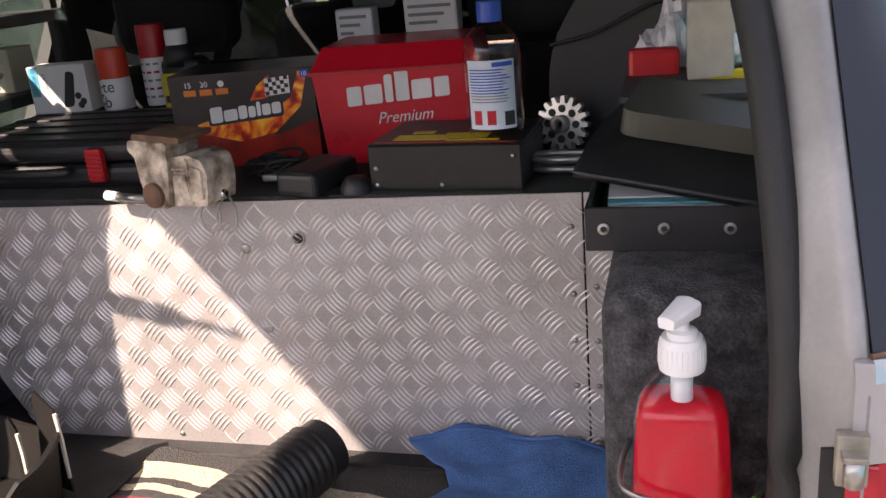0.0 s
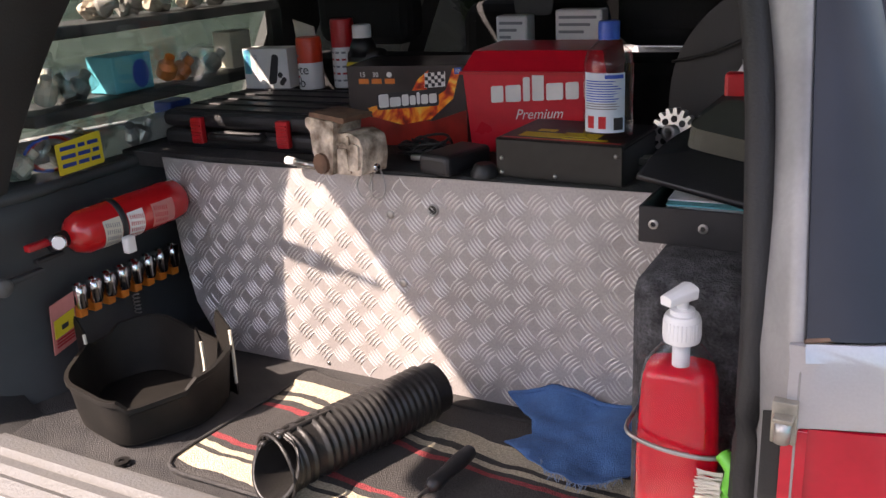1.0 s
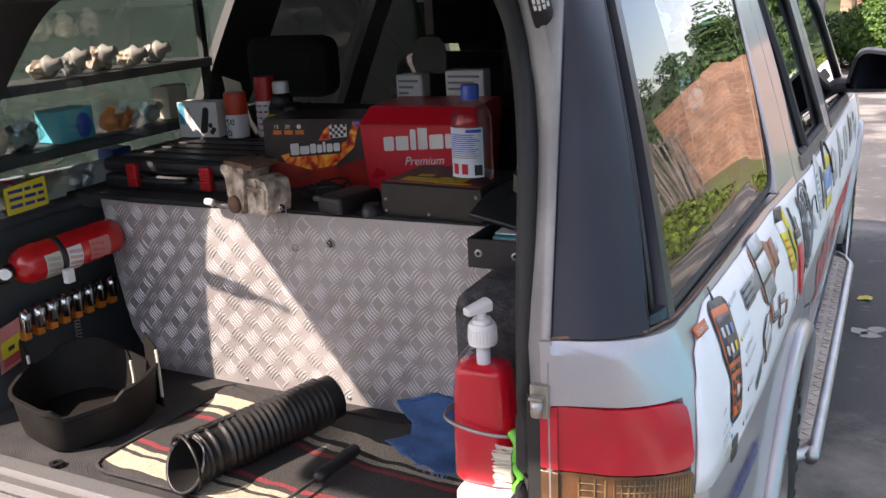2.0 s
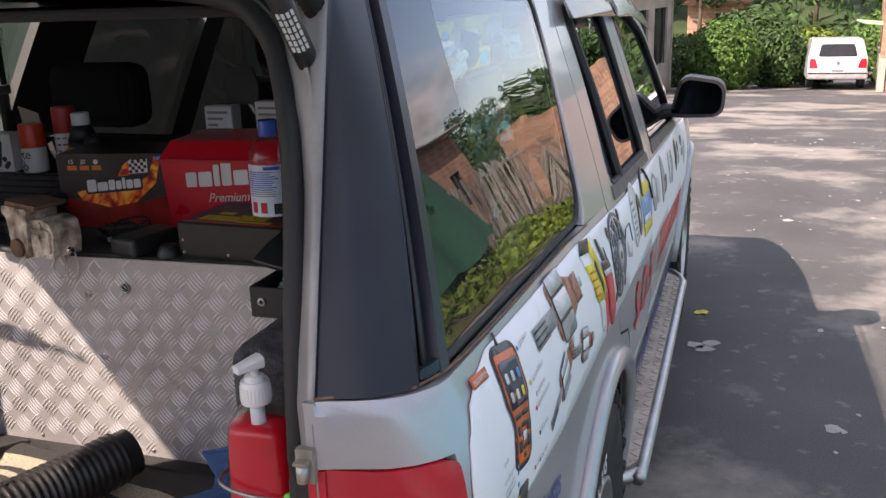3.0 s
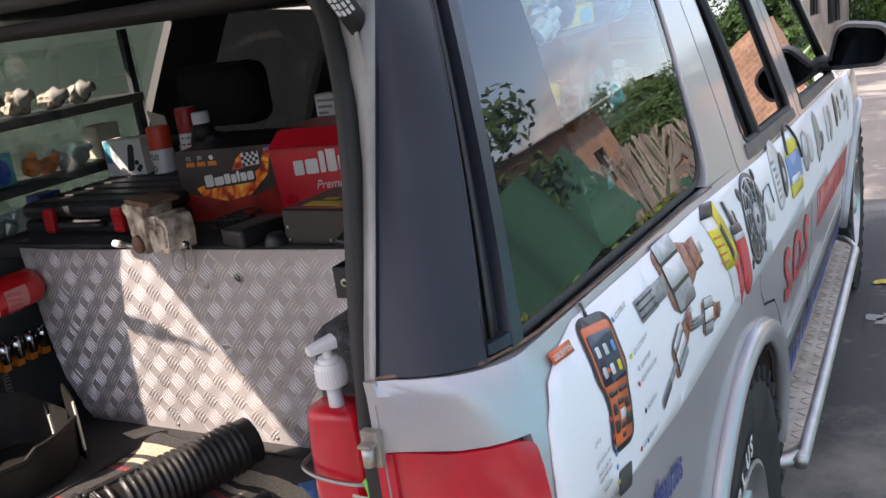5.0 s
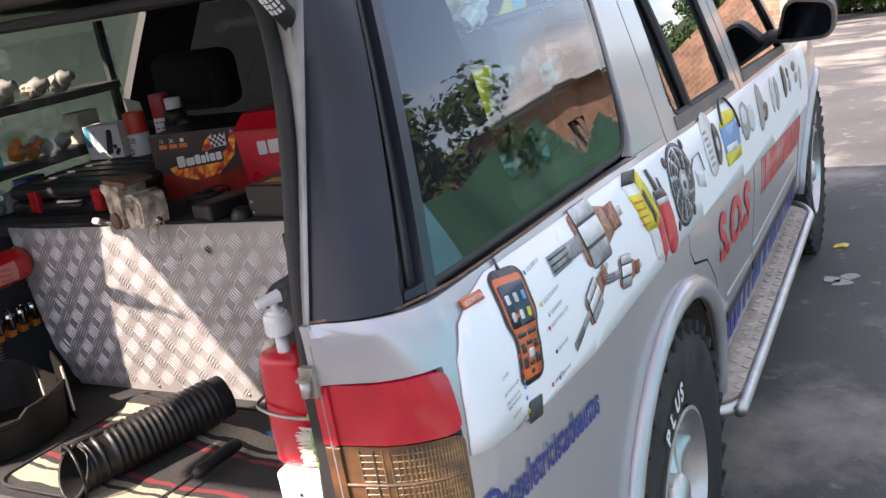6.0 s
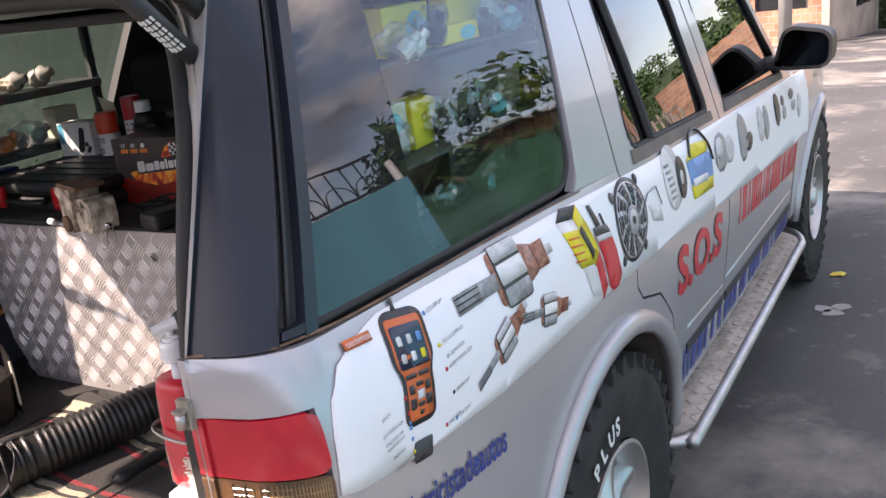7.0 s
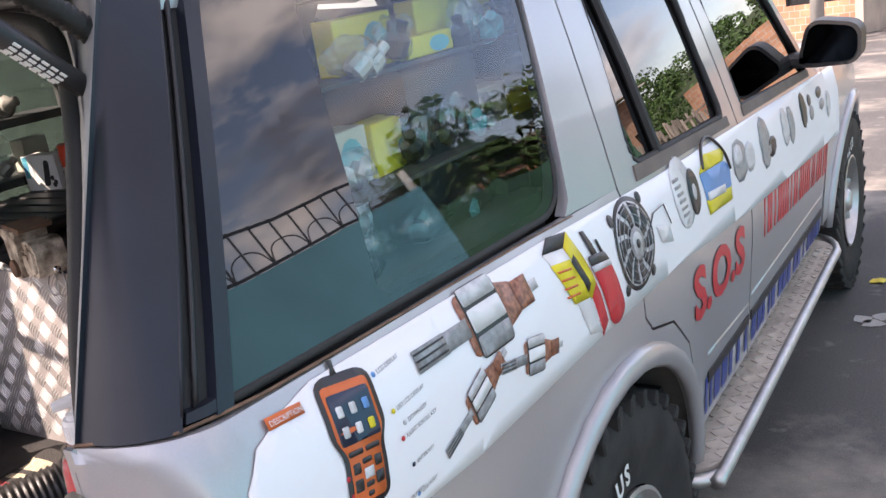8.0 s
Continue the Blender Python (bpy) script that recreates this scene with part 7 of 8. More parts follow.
for k, (y, z, w, h) in enumerate(((0.58, 1.426, 0.10, 0.06), (0.66, 1.426, 0.09, 0.08), (0.74, 1.426, 0.10, 0.085), (0.83, 1.426, 0.09, 0.06), (0.91, 1.426, 0.08, 0.07), (0.43, 1.286, 0.09, 0.09), (0.50, 1.286, 0.08, 0.06), (0.74, 1.286, 0.08, 0.07), (0.84, 1.286, 0.10, 0.06), (0.34, 1.173, 0.08, 0.07), (0.44, 1.173, 0.1, 0.08), (0.52, 1.173, 0.09, 0.075), (0.62, 1.173, 0.1, 0.08))):
    core = (ALLOY, CREAM, STEEL, ORANGE)[k % 4]
    if k < 5:
        t = thing("spare_part", "metal spare part lying on the dark rack", "car part", group="spare parts on the rack")
        crumpled(t, "casting", (-0.63, y, z + h * 0.30), (0.022, w * 0.34, h * 0.34), (CASTING, STEEL_DULL, CASTING)[k % 3], 50 + k)
        part("boss", lathe([(0.02, 0), (0.024, 0.01), (0.012, 0.02), (0.012, 0.035)], 16, along((-0.62, y, z + h * 0.4), (-0.56, y + 0.03, z + h * 0.62))), STEEL_DULL, t, smooth=True)
    else:
        bagged_part(-0.625, y, z, w, h, 60 + k, core)
red_coil = thing("cable_coil", "coil of red and blue thin cable on the lower rack", "cable")
for k in range(6):
    part("cable_turn", sweep([(-0.60 + 0.012 * math.cos(a * 0.3), 0.40 + 0.045 * math.cos(a * 0.31) * (0.8 + 0.05 * k), 1.21 + 0.03 * math.sin(a * 0.31)) for a in range(20)], 0.003, 5, True), (RED_P, ORANGE, BLUE)[k % 3], red_coil)
ys = thing("yellow_notice", "yellow notice card with dark writing on the acrylic", "sign")
toy = lambda u, v, d=0.0: Vector((-0.555 - d, 0.375 + u, 1.178 + v))
part("notice_card", slab(rounded([(0, 0), (0.10, 0.003), (0.10, 0.062), (0, 0.055)], 0.003), toy, 0.002), YELLOW, ys)
for k in range(3):
    bars_of_text(ys, toy, 0.008, 0.092, 0.012 + k * 0.015, 0.007, P_BLUE, rng)
# grey plate hanging in the dark cabin
tag_p = thing("hanging_plate", "pale grey plate hanging in the dark cabin", "plate")
part("plate_body", slab(rounded([(0.0, 1.385), (0.075, 1.385), (0.08, 1.43), (0.065, 1.465), (0.01, 1.465), (-0.005, 1.43)], 0.012), lambda u, v, d: Vector((u + 0.03, 1.03 + d, v)), 0.006), SILL, tag_p)
part("belt_strap", slab([(0.03, 1.47), (0.05, 1.47), (0.05, 1.585), (0.03, 1.585)], lambda u, v, d: Vector((u + 0.03, 1.032 + d, v)), 0.003), SILL, tag_p)

# ---- street ----
def ground_z(x, y):
    s = max(0.0, y - 5.0)
    z = -0.068 * s * min(1.0, s / 9.0 + 0.15)
    if x > 5.0:
        z += min(0.5, (x - 5.0) * 0.25) + 0.25 * noise.noise(Vector((x * 0.3, y * 0.3, 0))) * min(1, (x - 5) / 2)
    return z


def dusty_asphalt():
    m = node_mat("dusty_asphalt", (0.10, 0.097, 0.098), 0.93, 0, 0.35, 1.1, 0.9, 150, fine=0.65)
    n, l = m.node_tree.nodes, m.node_tree.links
    b = n["Principled BSDF"]
    src = b.inputs["Base Color"].links[0].from_socket
    co = n.new("ShaderNodeTexCoord")
    no = n.new("ShaderNodeTexNoise")
    no.inputs["Scale"].default_value, no.inputs["Detail"].default_value, no.inputs["Roughness"].default_value = 0.55, 8, 0.62
    rp = n.new("ShaderNodeValToRGB")
    rp.color_ramp.elements[0].position, rp.color_ramp.elements[1].position = 0.50, 0.60
    gr = n.new("ShaderNodeTexNoise")
    gr.inputs["Scale"].default_value, gr.inputs["Detail"].default_value = 9, 6
    rp2 = n.new("ShaderNodeValToRGB")
    rp2.color_ramp.elements[0].position, rp2.color_ramp.elements[1].position = 0.62, 0.70
    mx = n.new("ShaderNodeMixRGB")
    mx.inputs[2].default_value = (0.33, 0.30, 0.26, 1)
    mx2 = n.new("ShaderNodeMixRGB")
    mx2.inputs[2].default_value = (0.30, 0.29, 0.27, 1)
    k = n.new("ShaderNodeMath")
    k.operation, k.inputs[1].default_value = "MULTIPLY", 0.75
    k2 = n.new("ShaderNodeMath")
    k2.operation, k2.inputs[1].default_value = "MULTIPLY", 0.35
    l.new(co.outputs["Object"], no.inputs["Vector"])
    l.new(co.outputs["Object"], gr.inputs["Vector"])
    l.new(no.outputs["Fac"], rp.inputs[0])
    l.new(gr.outputs["Fac"], rp2.inputs[0])
    l.new(rp.outputs[0], k.inputs[0])
    l.new(k.outputs[0], mx.inputs[0])
    l.new(rp2.outputs[0], k2.inputs[0])
    l.new(k2.outputs[0], mx2.inputs[0])
    l.new(src, mx.inputs[1])
    l.new(mx.outputs[0], mx2.inputs[1])
    l.new(mx2.outputs[0], b.inputs["Base Color"])
    return m


g = bmesh.new()
xs = [-400, -120, -60, -30, -15] + [-10 + i for i in range(0, 26)] + [18, 22, 30, 60, 160, 400]
ys = [-400, -100, -40, -20, -10] + [-5 + i for i in range(0, 46)] + [50, 70, 110, 200, 400]
gv = [[g.verts.new((x, y, ground_z(x, min(y, 36)))) for x in xs] for y in ys]
for i in range(len(ys) - 1):
    for j in range(len(xs) - 1):
        g.faces.new((gv[i][j], gv[i][j + 1], gv[i + 1][j + 1], gv[i + 1][j]))
tagged(part("ground", g, dusty_asphalt(), smooth=True), "worn grey asphalt street with pale dust", "road", kind="structure")

# dried mortar splashes and grit on the asphalt
spl = bmesh.new()
r3 = random.Random(8)
for k in range(150):
    x, y = r3.uniform(0.95, 4.5), r3.uniform(1.0, 12.0)
    s = r3.uniform(0.006, 0.022) * (2.0 if k % 11 == 0 else 1)
    pts = [(s * (0.6 + 0.6 * r3.random()) * math.cos(a * 0.785), s * (0.6 + 0.6 * r3.random()) * math.sin(a * 0.785)) for a in range(8)]
    top = [spl.verts.new((x + u, y + v * 1.3, ground_z(x, y) + 0.003)) for u, v in pts]
    spl.faces.new(top)
for cx, cy in ((0.95, 3.32), (1.02, 3.36), (0.99, 3.28)):
    spl.faces.new([spl.verts.new((cx + r3.uniform(0.03, 0.055) * math.cos(a * 0.785), cy + r3.uniform(0.03, 0.05) * math.sin(a * 0.785), 0.0035)) for a in range(8)])
tagged(part("mortar_splashes", spl, node_mat("dried_mortar", (0.42, 0.41, 0.39), 0.9)), "dried pale mortar splashes and grit on the asphalt", "splash", kind="stuff")
lf = thing("fallen_packet", "flat yellow scrap lying on the asphalt", "litter", (0.95, 3.75, 0.004))
part("scrap", slab([(-0.03, -0.02), (0.03, -0.03), (0.04, 0.02), (-0.02, 0.03)], lambda u, v, d: Vector((u, v, 0.006 + 0.004 * math.sin(u * 90) - d)), 0.002, 0.01, 0.01), YELLOW, lf)

# ---- foliage ----
def leaf_mat(name, c, c2):
    m = node_mat(name, c, 0.55, 0, 0.4, 3, tone=c2, spec=0.3)
    n, l = m.node_tree.nodes, m.node_tree.links
    b = n["Principled BSDF"]
    src = b.inputs["Base Color"].links[0].from_socket
    geo = n.new("ShaderNodeNewGeometry")
    hsv = n.new("ShaderNodeHueSaturation")
    mr = n.new("ShaderNodeMapRange")
    mr.inputs["To Min"].default_value, mr.inputs["To Max"].default_value = 0.55, 1.5
    l.new(geo.outputs["Random Per Island"], mr.inputs["Value"])
    l.new(mr.outputs[0], hsv.inputs["Value"])
    l.new(src, hsv.inputs["Color"])
    l.new(hsv.outputs[0], b.inputs["Base Color"])
    b.inputs["Transmission Weight"].default_value = 0.0
    return m


LEAF = leaf_mat("bush_leaves", (0.085, 0.17, 0.03), (0.045, 0.10, 0.02))
LEAF_DARK = leaf_mat("forest_leaves", (0.055, 0.11, 0.028), (0.025, 0.055, 0.016))
LEAF_YEL = leaf_mat("light_leaves", (0.16, 0.21, 0.03), (0.08, 0.13, 0.02))
BARK = node_mat("bark", (0.16, 0.12, 0.09), 0.9, 0, 0.4, 9, 0.8, 60)


def leaf(verts, faces, p, s, r, nrm=None):
    a = Vector((r.gauss(0, 1), r.gauss(0, 1), r.gauss(0, 1)))
    if nrm is not None:
        a = a * 0.5 + nrm
    a.normalize()
    t = a.cross(Vector((r.gauss(0, 1), r.gauss(0, 1), r.gauss(0, 1)))).normalized()
    b = a.cross(t)
    i = len(verts)
    verts += [p - t * s, p - b * s * 0.45 + a * s * 0.12, p + t * s, p + b * s * 0.45 + a * s * 0.12]
    faces += [(i, i + 1, i + 2), (i, i + 2, i + 3)]


def mesh_of(name, verts, faces, mat, parent=None):
    me = bpy.data.meshes.new(name)
    me.from_pydata([tuple(v) for v in verts], [], faces)
    me.materials.append(mat)
    ob = new(name, me)
    if parent is not None:
        ob.parent = parent
    return ob


def bush(x, y, z, rx, rz, n, mat, seed, label, size=0.06):
    r = random.Random(seed)
    t = thing("bush", label, "bush", (x, y, z))
    verts, faces = [], []
    c = Vector((0, 0, rz * 0.95))
    for _ in range(n):
        d = Vector((r.gauss(0, 1), r.gauss(0, 1), r.gauss(0, 1))).normalized()
        k = 1 + 0.13 * noise.noise(d * 2.2 + Vector((seed, 0, 0))) + 0.10 * noise.noise(d * 6 + Vector((0, seed, 0)))
        k *= r.uniform(0.80, 1.0) if r.random() < 0.8 else r.uniform(0.5, 0.8)
        p = c + Vector((d.x * rx * k, d.y * rx * k, d.z * rz * k))
        leaf(verts, faces, p, size * r.uniform(0.6, 1.3), r, d)
    tagged(mesh_of("leaves", verts, faces, mat, t), kind="stuff")
    part("stem", rod((0, 0, -0.1), (0, 0, rz), 0.08, 0.03, 8), BARK, t)
    return t


bush(0.45, 28.0, ground_z(0, 28) - 0.1, 1.12, 1.12, 6500, LEAF, 3, "large rounded clipped green bush", 0.075)
bush(-0.75, 29.5, ground_z(0, 29) - 0.2, 0.8, 0.95, 2600, LEAF_DARK, 4, "dark green bush beside the house", 0.08)
bush(2.0, 29.5, ground_z(0, 29) - 0.1, 0.95, 1.05, 3600, LEAF_DARK, 5, "loose dark green shrub", 0.09)
bush(3.2, 31.5, ground_z(0, 30) - 0.1, 1.0, 0.95, 2600, LEAF_YEL, 6, "yellow-green shrub behind the parked car", 0.1)
bush(1.2, 32.0, ground_z(0, 30) - 0.1, 1.5, 1.3, 3200, LEAF_DARK, 7, "dark shrub at the end of the street", 0.1)
bush(5.4, 32.0, ground_z(0, 30) - 0.1, 1.4, 1.2, 2400, LEAF, 12, "green shrub behind the wall", 0.1)


def tree(x, y, z, h, spread, n, mat, seed, label, size=0.2):
    r = random.Random(seed)
    t = thing("tree", label, "tree", (x, y, z))
    part("trunk", sweep([(0, 0, -0.3), (0.08 * r.gauss(0, 1), 0, h * 0.3), (0.15 * r.gauss(0, 1), 0.1, h * 0.6), (0.2 * r.gauss(0, 1), 0, h * 0.85)], lambda k: 0.02 * h * (1 - 0.75 * k), 8), BARK, t, smooth=True)
    verts, faces = [], []
    for i in range(11):
        a = r.uniform(0, 6.28)
        zz = h * r.uniform(0.42, 0.95)
        rad = spread * r.uniform(0.25, 0.75) * (1.1 - abs(zz / h - 0.65))
        tip = Vector((rad * math.cos(a), rad * math.sin(a), zz))
        part("limb", rod((0, 0, zz * 0.7), tip, 0.008 * h, 0.003 * h, 6), BARK, t)
        cr = spread * r.uniform(0.28, 0.45)
        for _ in range(n // 11):
            d = Vector((r.gauss(0, 1), r.gauss(0, 1), r.gauss(0, 1) * 0.8)).normalized()
            leaf(verts, faces, tip + d * cr * r.uniform(0.35, 1.0), size * r.uniform(0.6, 1.3), r, d)
    tagged(mesh_of("crown", verts, faces, mat, t), kind="stuff")


# wooded hill behind the street
hill = bmesh.new()
hx = [-70 + i * 7 for i in range(25)]
hy = [37, 42, 48, 56, 66, 80, 100]
hz = [-2.1, -1.4, -0.2, 1.8, 4.0, 6.0, 7.0]
hv = [[hill.verts.new((x, y, z + 0.5 * noise.noise(Vector((x * 0.1, y * 0.1, 2))))) for x in hx] for y, z in zip(hy, hz)]
for i in range(len(hy) - 1):
    for j in range(len(hx) - 1):
        hill.faces.new((hv[i][j], hv[i][j + 1], hv[i + 1][j + 1], hv[i + 1][j]))
tagged(part("hillside", hill, node_mat("undergrowth", (0.05, 0.085, 0.025), 0.9, 0, 0.5, 0.6, 0.5, 3), smooth=True), "wooded green hillside behind the street", "hill", kind="structure")
r4 = random.Random(21)
verts, faces = [], []
for k in range(120):
    x, y = r4.uniform(-22, 30), r4.uniform(40, 84)
    z = np.interp(y, hy, hz) + r4.uniform(0.3, 2.6)
    rad = r4.uniform(1.0, 2.3)
    for _ in range(330):
        d = Vector((r4.gauss(0, 1), r4.gauss(0, 1), r4.gauss(0, 1))).normalized()
        leaf(verts, faces, Vector((x, y, z)) + Vector((d.x * rad, d.y * rad, d.z * rad * 0.9)) * r4.uniform(0.6, 1.0), 0.2 * r4.uniform(0.6, 1.4), r4, d)
tagged(mesh_of("far_woods", verts, faces, LEAF_DARK), "dense dark green woods on the hillside", "woods", kind="stuff")
tree(-1.0, 44, -1.2, 5.5, 2.6, 4200, LEAF_DARK, 31, "broad dark green tree on the hillside")
tree(4.2, 47, -0.6, 6.0, 2.2, 3600, LEAF, 32, "tall light green tree on the hillside")
tree(7.5, 43, -1.4, 5.5, 2.4, 3600, LEAF_DARK, 33, "tall dark tree on the hillside")
tree(1.9, 50, 0.0, 5.5, 2.4, 3200, LEAF_YEL, 34, "yellowish tree on the hillside")
tree(-4.5, 46, -0.6, 6.0, 2.8, 3600, LEAF_DARK, 35, "wide tree behind the cream house")

# ---- houses ----
PLASTER = node_mat("cream_plaster", (0.50, 0.46, 0.39), 0.9, 0, 0.3, 1.5, 0.4, 40, tone=(0.34, 0.31, 0.27))
CONCRETE = node_mat("grey_render", (0.50, 0.49, 0.47), 0.9, 0, 0.25, 0.9, 0.5, 30, tone=(0.34, 0.33, 0.32))
ROOF_M = node_mat("pale_roof_sheet", (0.55, 0.53, 0.50), 0.7, 0, 0.3, 2)


def brick_mat(name="hollow_brick"):
    m = node_mat(name, (0.48, 0.20, 0.11), 0.9)
    n, l = m.node_tree.nodes, m.node_tree.links
    b = n["Principled BSDF"]
    co = n.new("ShaderNodeTexCoord")
    mp = n.new("ShaderNodeMapping")
    mp.inputs["Rotation"].default_value = (radians(90), 0, 0)
    br = n.new("ShaderNodeTexBrick")
    br.inputs["Scale"].default_value = 1.0
    br.inputs["Brick Width"].default_value, br.inputs["Row Height"].default_value, br.inputs["Mortar Size"].default_value = 0.26, 0.17, 0.012
    br.inputs["Color1"].default_value, br.inputs["Color2"].default_value, br.inputs["Mortar"].default_value = (0.42, 0.225, 0.14, 1), (0.31, 0.16, 0.10, 1), (0.34, 0.30, 0.26, 1)
    no = n.new("ShaderNodeTexNoise")
    no.inputs["Scale"].default_value, no.inputs["Detail"].default_value = 2.2, 6
    mx = n.new("ShaderNodeMixRGB")
    mx.blend_type, mx.inputs[0].default_value = "OVERLAY", 0.6
    sep = n.new("ShaderNodeSeparateXYZ")
    cmb = n.new("ShaderNodeCombineXYZ")
    ad = n.new("ShaderNodeMath")
    l.new(co.outputs["Object"], sep.inputs[0])
    l.new(sep.outputs["X"], ad.inputs[0])
    l.new(sep.outputs["Y"], ad.inputs[1])
    l.new(ad.outputs[0], cmb.inputs["X"])
    l.new(sep.outputs["Z"], cmb.inputs["Y"])
    l.new(cmb.outputs[0], br.inputs["Vector"])
    l.new(co.outputs["Object"], no.inputs["Vector"])
    l.new(br.outputs["Color"], mx.inputs[1])
    l.new(no.outputs["Fac"], mx.inputs[2])
    l.new(mx.outputs[0], b.inputs["Base Color"])
    bp = n.new("ShaderNodeBump")
    bp.inputs["Strength"].default_value, bp.inputs["Distance"].default_value = 0.8, 0.01
    bp.invert = True
    l.new(br.outputs["Fac"], bp.inputs["Height"])
    l.new(bp.outputs[0], b.inputs["Normal"])
    return m


BRICK = brick_mat()
DARK_WIN = node_mat("dark_window", (0.02, 0.022, 0.025), 0.2)


def wall_face(name, a, b, z0, z1, mat, parent, windows=(), thick=0.18):
    """Upright wall from a to b (plan), with real openings (u0, u1, v0, v1) from its foot."""
    a, b = Vector((*a, 0)), Vector((*b, 0))
    d = (b - a)
    L = d.length
    d.normalize()
    nrm = Vector((-d.y, d.x, 0))
    to = lambda u, v, dd: a + d * u + nrm * dd + Vector((0, 0, z0 + v))
    holes = [[(u0, v0), (u1, v0), (u1, v1), (u0, v1)] for u0, u1, v0, v1 in windows]
    part(name, slab([(0, 0), (L, 0), (L, z1 - z0), (0, z1 - z0)], to, thick, holes=holes), mat, parent)
    for u0, u1, v0, v1 in windows:
        w = new("window")
        w.parent = parent
        part("pane", slab([(u0, v0), (u1, v0), (u1, v1), (u0, v1)], lambda u, v, dd: to(u, v, dd + thick * 0.7), 0.01), DARK_WIN, w)
        for u in (u0 + 0.02, (u0 + u1) / 2, u1 - 0.02):
            part("bar", box((-0.02, -0.02, 0), (0.02, 0.02, v1 - v0), 0, 1, Matrix.Translation(to(u, v0, thick * 0.45))), TRIM, w)


house = thing("cream_house", "small cream and bare brick house with flat roof", "house")
gz = ground_z(0, 24) - 0.3
wall_face("brick_wall", (-6.5, 22.6), (-1.72, 23.0), gz, 1.42, BRICK, house, [(3.2, 4.4, 1.2, 2.2)])
wall_face("plaster_wall", (-1.70, 23.0), (-1.02, 27.8), gz, 1.42, PLASTER, house, [(0.9, 1.9, 1.3, 2.5), (2.6, 4.2, 0.9, 2.5)])
wall_face("back_wall", (-1.0, 27.8), (-6.5, 27.8), gz, 1.42, PLASTER, house)
wall_face("end_wall", (-6.5, 27.8), (-6.5, 22.6), gz, 1.42, PLASTER, house)
part("roof_slab", slab([(-6.9, 22.1), (-1.3, 22.5), (-0.7, 28.2), (-6.9, 28.2)], lambda u, v, d: Vector((u, v, 1.53 - d)), 0.1), ROOF_M, house)
part("corner_post", box((-1.80, 22.92, gz), (-1.62, 23.1, 1.42), 0.01), PLASTER, house)
pole = thing("utility_pole", "round grey concrete utility pole", "pole", (-2.25, 20.8, ground_z(0, 20.8)))
part("pole_shaft", rod((0, 0, 0), (0, 0, 8), 0.15, 0.11, 16), CONCRETE, pole, smooth=True)
shed = thing("brick_cottage", "small far brick cottage on the hillside", "house")
wall_face("front_wall", (-1.6, 45), (0.9, 44.6), -1.2, 0.5, BRICK, shed, [(1.3, 1.8, 0.7, 1.3)])
wall_face("side_wall", (0.9, 44.6), (1.2, 48), -1.2, 0.5, BRICK, shed)
part("roof_sheet", slab([(-1.8, 44.4), (1.2, 44.2), (1.5, 48), (-1.8, 48)], lambda u, v, d: Vector((u, v, 0.58 + (v - 44) * 0.04 - d)), 0.06), node_mat("red_roof", (0.35, 0.15, 0.09), 0.9), shed)
blue = thing("blue_house", "light blue far house on the hillside", "house")
wall_face("front_wall", (-5.2, 52), (-2.4, 52), 1.0, 4.6, node_mat("blue_wash", (0.22, 0.48, 0.68), 0.9, 0, 0.2, 1), blue, [(0.9, 1.4, 1.5, 2.4), (1.9, 2.3, 1.5, 2.4)])
# wall at the right end of the street
rw = thing("brick_yard_wall", "bare brick wall plastered below at the street end", "wall")
wall_face("brick_part", (4.75, 26.5), (5.6, 34), ground_z(4, 28) + 1.0, 2.2, BRICK, rw)
wall_face("plaster_part", (4.72, 26.5), (5.57, 34), ground_z(4, 28) - 0.4, ground_z(4, 28) + 1.0, PLASTER, rw)
wall_face("return_part", (9.0, 26.4), (4.75, 26.5), ground_z(4, 28) - 0.4, 2.2, BRICK, rw)
part("awning", slab([(4.2, 27.4), (5.2, 27.4), (5.3, 29.5), (4.2, 29.5)], lambda u, v, d: Vector((u, v, 0.35 - 0.1 * (u - 4.2) - d)), 0.04), node_mat("pale_green_sheet", (0.45, 0.58, 0.42), 0.6), rw)
# grey wall on the far side of the car
lw = thing("rendered_wall", "long weathered grey rendered wall", "wall")
wall_face("wall_body", (-2.3, 5.4), (-14.0, -0.8), -0.6, 3.0, CONCRETE, lw, thick=-0.2)
part("wall_coping", slab([(-2.25, 5.45), (-14.0, -0.75), (-14.1, -0.5), (-2.35, 5.7)], lambda u, v, d: Vector((u, v, 3.08 - d)), 0.08), CONCRETE, lw)
# unseen house behind the viewer, added only to be reflected
hb = thing("unseen_house_behind", "unseen plain rendered house added behind the viewer for reflections", "house")
wall_face("front_wall", (7.0, -8.0), (-6.0, -8.0), -0.1, 3.0, PLASTER, hb, [(2, 3.4, 1.0, 2.1), (6, 7.2, 0.1, 2.1), (9, 10.4, 1.0, 2.1)])
part("roof_slab", box((-6.3, -13, 3.0), (7.3, -7.7, 3.15), 0.01), ROOF_M, hb)

